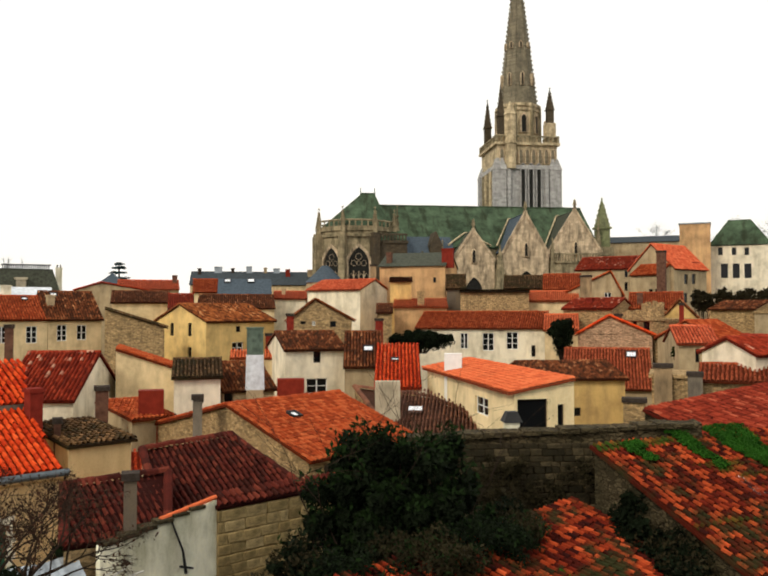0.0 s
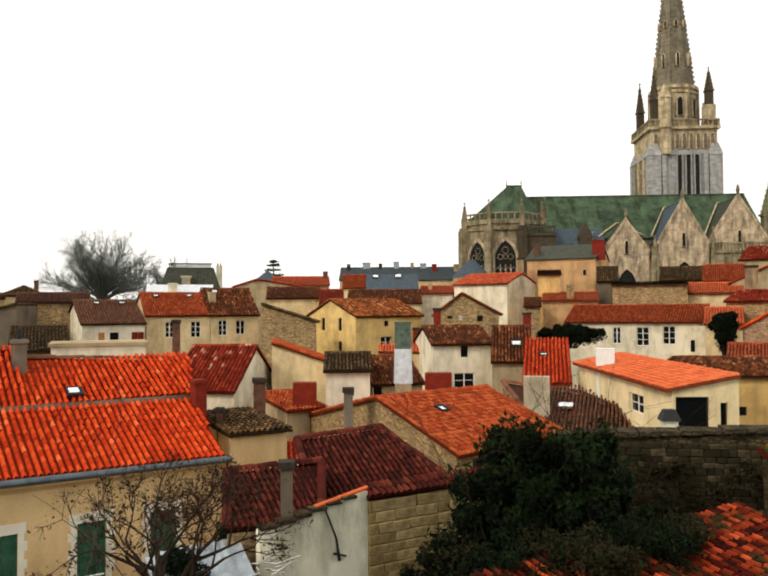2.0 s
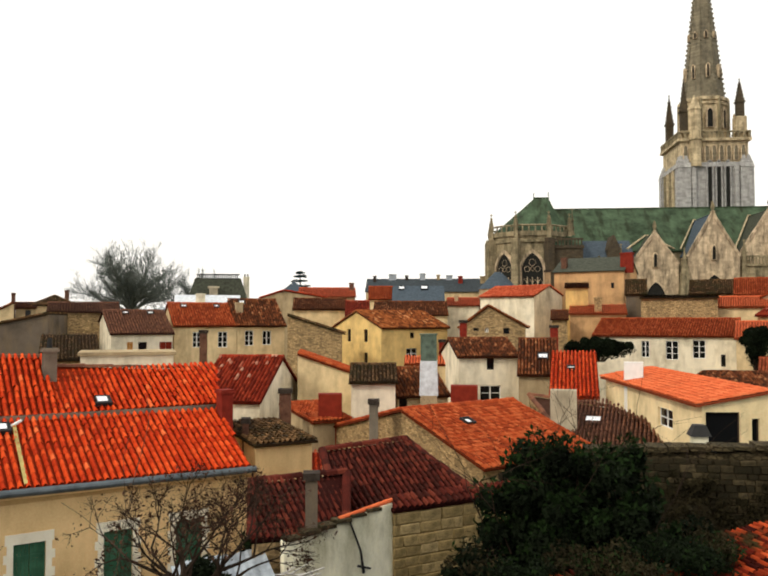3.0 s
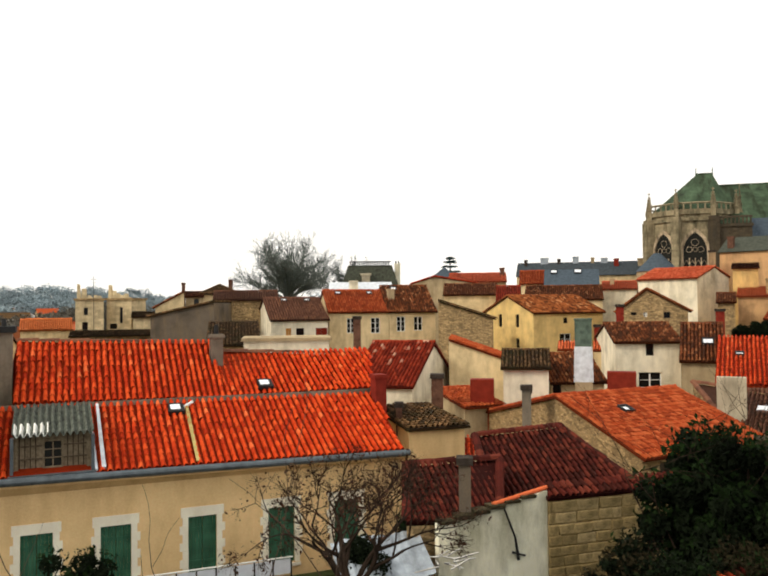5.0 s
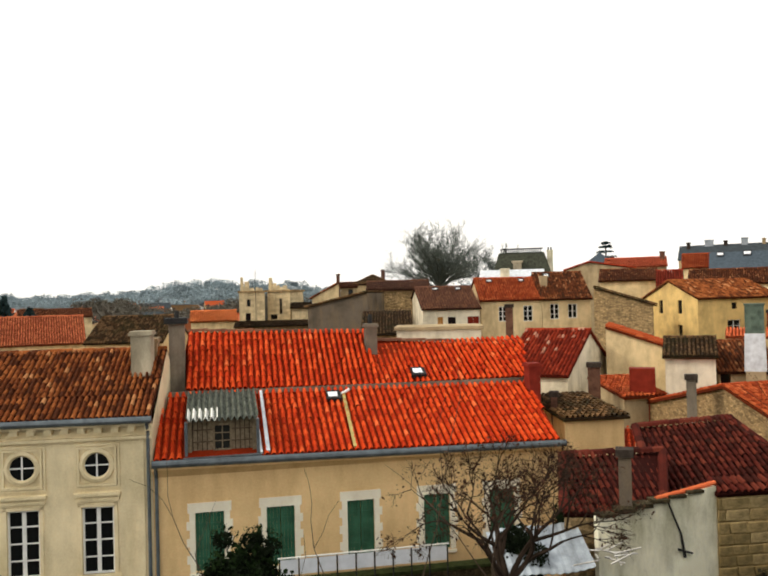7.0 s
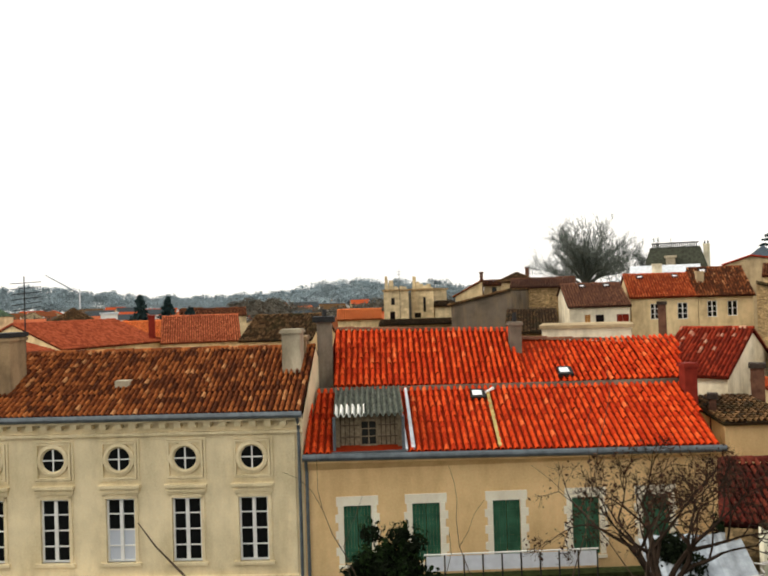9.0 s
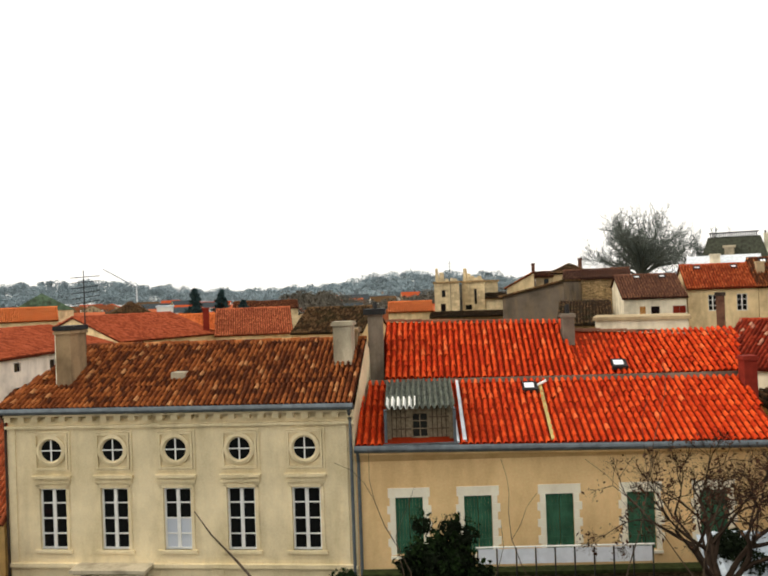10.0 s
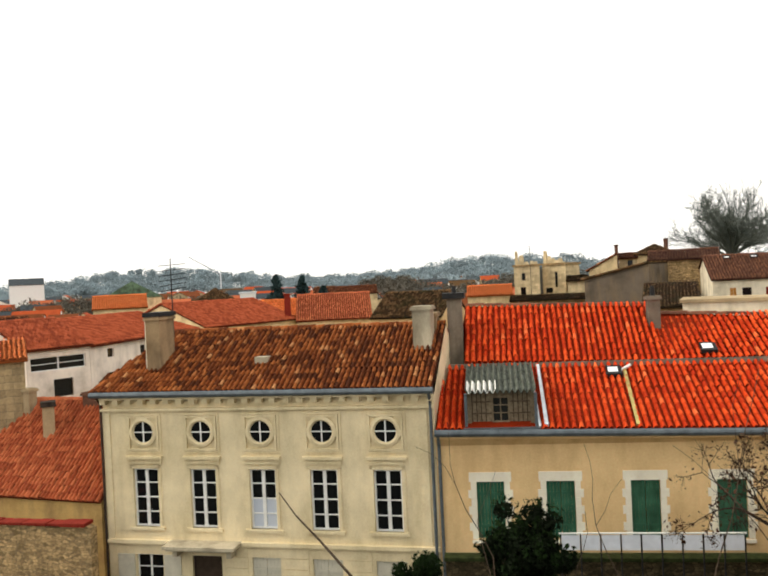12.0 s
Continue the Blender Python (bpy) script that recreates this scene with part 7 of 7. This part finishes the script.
for i, (x, y) in enumerate(((36.2, 89), (38.5, 88.5), (40.8, 88), (43, 87.5))):
    bush("dark_shrub", x, y, 11.5, ragged(rc, (0, 0, 4.9), (1.3, 1.0, 1.3), 40, .3, .6, 60), .16, 70 + i, "leaf_brown", "brown leafless thicket below the mansion", stems=True)

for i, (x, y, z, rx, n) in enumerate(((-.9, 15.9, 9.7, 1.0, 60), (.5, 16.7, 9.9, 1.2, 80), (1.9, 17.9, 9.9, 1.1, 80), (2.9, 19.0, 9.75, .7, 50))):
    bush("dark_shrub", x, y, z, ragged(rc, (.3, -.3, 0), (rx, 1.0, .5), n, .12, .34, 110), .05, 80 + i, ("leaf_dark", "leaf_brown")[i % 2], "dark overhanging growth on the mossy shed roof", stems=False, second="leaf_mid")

bush("dark_shrub", -8.93, 22.92, 5.38, ragged(rc, (0, 0, 2.6), (.65, .5, .85), 50, .15, .35, 160) + [((0, 0, 2.4), (.5, .4, .9), 1500)], .06, 95, "leaf_dark", "dark ivy between the house corner and the yard wall", second="leaf_mid")

# ---- wooded hills on the horizon ----
rg = np.random.default_rng(5)


def wood(name, az0, az1, dist, deep, z0, z1, n, size, seed, material, label):
    """Many small crowns on a far slope, as one mass."""
    rr = np.random.default_rng(seed)
    blobs = []
    for i in range(n):
        q = rr.random()
        a = radians(az0 + (az1 - az0) * q)
        e = dist + deep * rr.random()
        zz = z0 + (z1 - z0) * (.6 + .25 * math.sin(q * 9 + seed) + .3 * rr.random()) * ((e - dist) / deep * .6 + .4)
        s = size * (.6 + .8 * rr.random())
        blobs.append(((-e * math.sin(a), e * math.cos(a), zz), (s, s, s * .75), 230))
    ob = part(name, leaf_cloud(blobs, size * .135, seed), M[material], None)
    return tagged(ob, label, "woodland", kind="stuff")


wood("far_woodland", 27, 62, 420, 120, 6, 26, 900, 4.5, 3, "hazed_wood", "leafless woodland on the far hill")
wood("far_woodland", 55, 92, 560, 160, 6, 31, 950, 5.0, 4, "hazed_wood", "hazy woodland on the horizon")
wood("near_woodland", 40, 56, 230, 60, 6, 15, 160, 3.4, 6, "far_wood_brown", "brown leafless woodland beyond the roofs")
wood("far_woodland", -60, 27, 500, 160, 10, 24, 420, 6.0, 7, "hazed_wood", "distant woodland behind the town")

wood("near_woodland", 66, 84, 270, 40, 5, 13, 150, 3.2, 9, "far_wood_brown", "bare grey trees between the far houses")

# ---- far small houses on the plain ----
rg = random.Random(77)
spots = []
while len(spots) < 230:
    a, r = radians(rg.uniform(46, 92)), rg.uniform(150, 430)
    x, y = -r * math.sin(a), r * math.cos(a)
    if all((x - p) ** 2 + (y - q) ** 2 > 140 for p, q in spots):
        spots.append((x, y))
for x, y in spots:
    r = math.hypot(x, y)
    face = math.degrees(math.atan2(y, x)) - 90 + rg.choice((0, 0, 90)) + rg.uniform(-20, 20)
    w, d = rg.uniform(7, 13), rg.uniform(6, 9)
    e = rg.uniform(6, 8.5) + max(0, r - 160) * .02
    k = rg.choice(("tile_rust", "tile_brown", "tile_orange2", "tile_olive", "slate", "tile_rust"))
    ops = tuple(("f", .8 + j * 2.2, e - 2.2, .9, 1.3, "dark") for j in range(int((w - 1) / 2.2)))
    house(x, y, face, w, d, e, rg.uniform(1.4, 2.6), "gable", wall=rg.choice(("plaster_cream", "plaster_hazed", "plaster_grey", "plaster_pink", "plaster_hazed")), tile=k, tiles=False, openings=ops,
          group="far houses on the plain", label="small far house with a pitched roof")
crane = thing("tower_crane", -366, 161.3, 0, 0, "slender tower crane far off", "crane")
part("mast", Build().box(-.25, -.25, 0, .25, .25, 23.5), M["zinc_white"], crane)
part("jib", Build().tube([(0, 0, 22.3), (-5.85, -13.9, 31.5)], [.3, .2], 4), M["zinc"], crane)

# ---- garden things before the ochre house ----
rail = thing("balcony_railing", -18.3, 19.9, 0, 46.6, "white panelled railing on thin metal posts", "railing")
for i in range(10):
    part("post", Build().box(i * .66 - .022, -.022, 3.5, i * .66 + .022, .022, 6.18), M["iron"], rail)
for i in range(9):
    part("panel", Build().box(i * .66 + .03, -.01, 5.62, i * .66 + .63, .015, 6.13), M["white_sheet"], rail)
part("top_rail", Build().box(-.05, -.03, 6.17, 6.0, .03, 6.21), M["white_paint"], rail)
gw = thing("mossy_wall", -21.3, 17.3, 0, 46.6, "low mossy garden wall", "wall")
part("masonry", Build().box(0, 0, 0, 12, .45, 5.1), M["old_wall"], gw)
part("coping", Build().box(-.05, -.06, 5.1, 12.05, .5, 5.22), M["moss"], gw, "mossy coping")
sh = thing("garden_shelter", -9.7, 19.2, 0, 38, "garden shelter under bent pale plastic sheets", "shelter")
for i in range(4):
    part("post", Build().box(.1 + (i % 2) * 2.4, (i // 2) * 1.4, 0, .18 + (i % 2) * 2.4, (i // 2) * 1.4 + .08, 7.25), M["wood_weathered"], sh)
v, f = [], []
for i in range(25):
    for j in range(2):
        v.append((i * .11, -.2 + j * 1.9, 7.3 + .75 * j + .012 * i + .06 * math.sin(i * .26) + .02 * math.cos(i * 3.1)))
    if i:
        f.append((2 * i - 2, 2 * i, 2 * i + 1, 2 * i - 1))
so = part("sheet", Build().add(v, f), M["plastic_sheet"], sh, "pale grey plastic roofing sheet")
so.modifiers.new("thick", "SOLIDIFY").thickness = .02
b = Build()
rr = random.Random(3)
for i in range(16):
    x, y = 2.3 + rr.uniform(0, 1.3), rr.uniform(-.3, .8)
    b.tube([(x, y, 7.6 + rr.uniform(0, .25)), (x + rr.uniform(-.8, .8), y + rr.uniform(-.3, .3), 7.65 + rr.uniform(-.1, .3))], [.03, .02], 4)
part("loose_slats", b, M["wood_pale"], sh, "pile of pale loose slats", "stuff")
# lantern on the old wall and a cable on the stained wall
la = thing("chimney_cowl", 3.75, 23.2, 0, 4, "small dark cowl on the old stone wall", "chimney")
part("stub", Build().box(-.2, -.2, 10.5, .2, .2, 11.8), M["plaster_stained"], la)
part("cowl", Build().prism([(-.28, -.28), (.28, -.28), (.28, .28), (-.28, .28)], 11.8, 12.1, .55), M["iron"], la)

# ---- ground: a terrace slope, the streets, and land that rises under the church ----
def land(x, y):
    r = math.hypot(x, y)
    z = 13.3 - max(0, min(1, (r - 3) / 17)) * 13.3
    az = math.degrees(math.atan2(-x, y)) if y > -abs(x) * 5 else 180
    k = max(0, min(1, (58 - az) / 20)) * max(0, min(1, (az + 110) / 40))
    z += k * 9 * max(0, min(1, (r - 38) / 70))
    return z


S = lambda q: math.copysign(abs(q) ** 3 * 3000 + abs(q) * 60, q)
N = 150
g = [S(i / N * 2 - 1) for i in range(N + 1)]
b = Build().add([(x, y, land(x, y) - .02) for y in g for x in g], [(j * (N + 1) + i, j * (N + 1) + i + 1, (j + 1) * (N + 1) + i + 1, (j + 1) * (N + 1) + i) for j in range(N) for i in range(N)])
ground = tagged(new("ground", mesh_of("ground", b.v, b.f, M["ground_earth"])), "dark winter earth and paving between the houses", "ground", kind="structure")
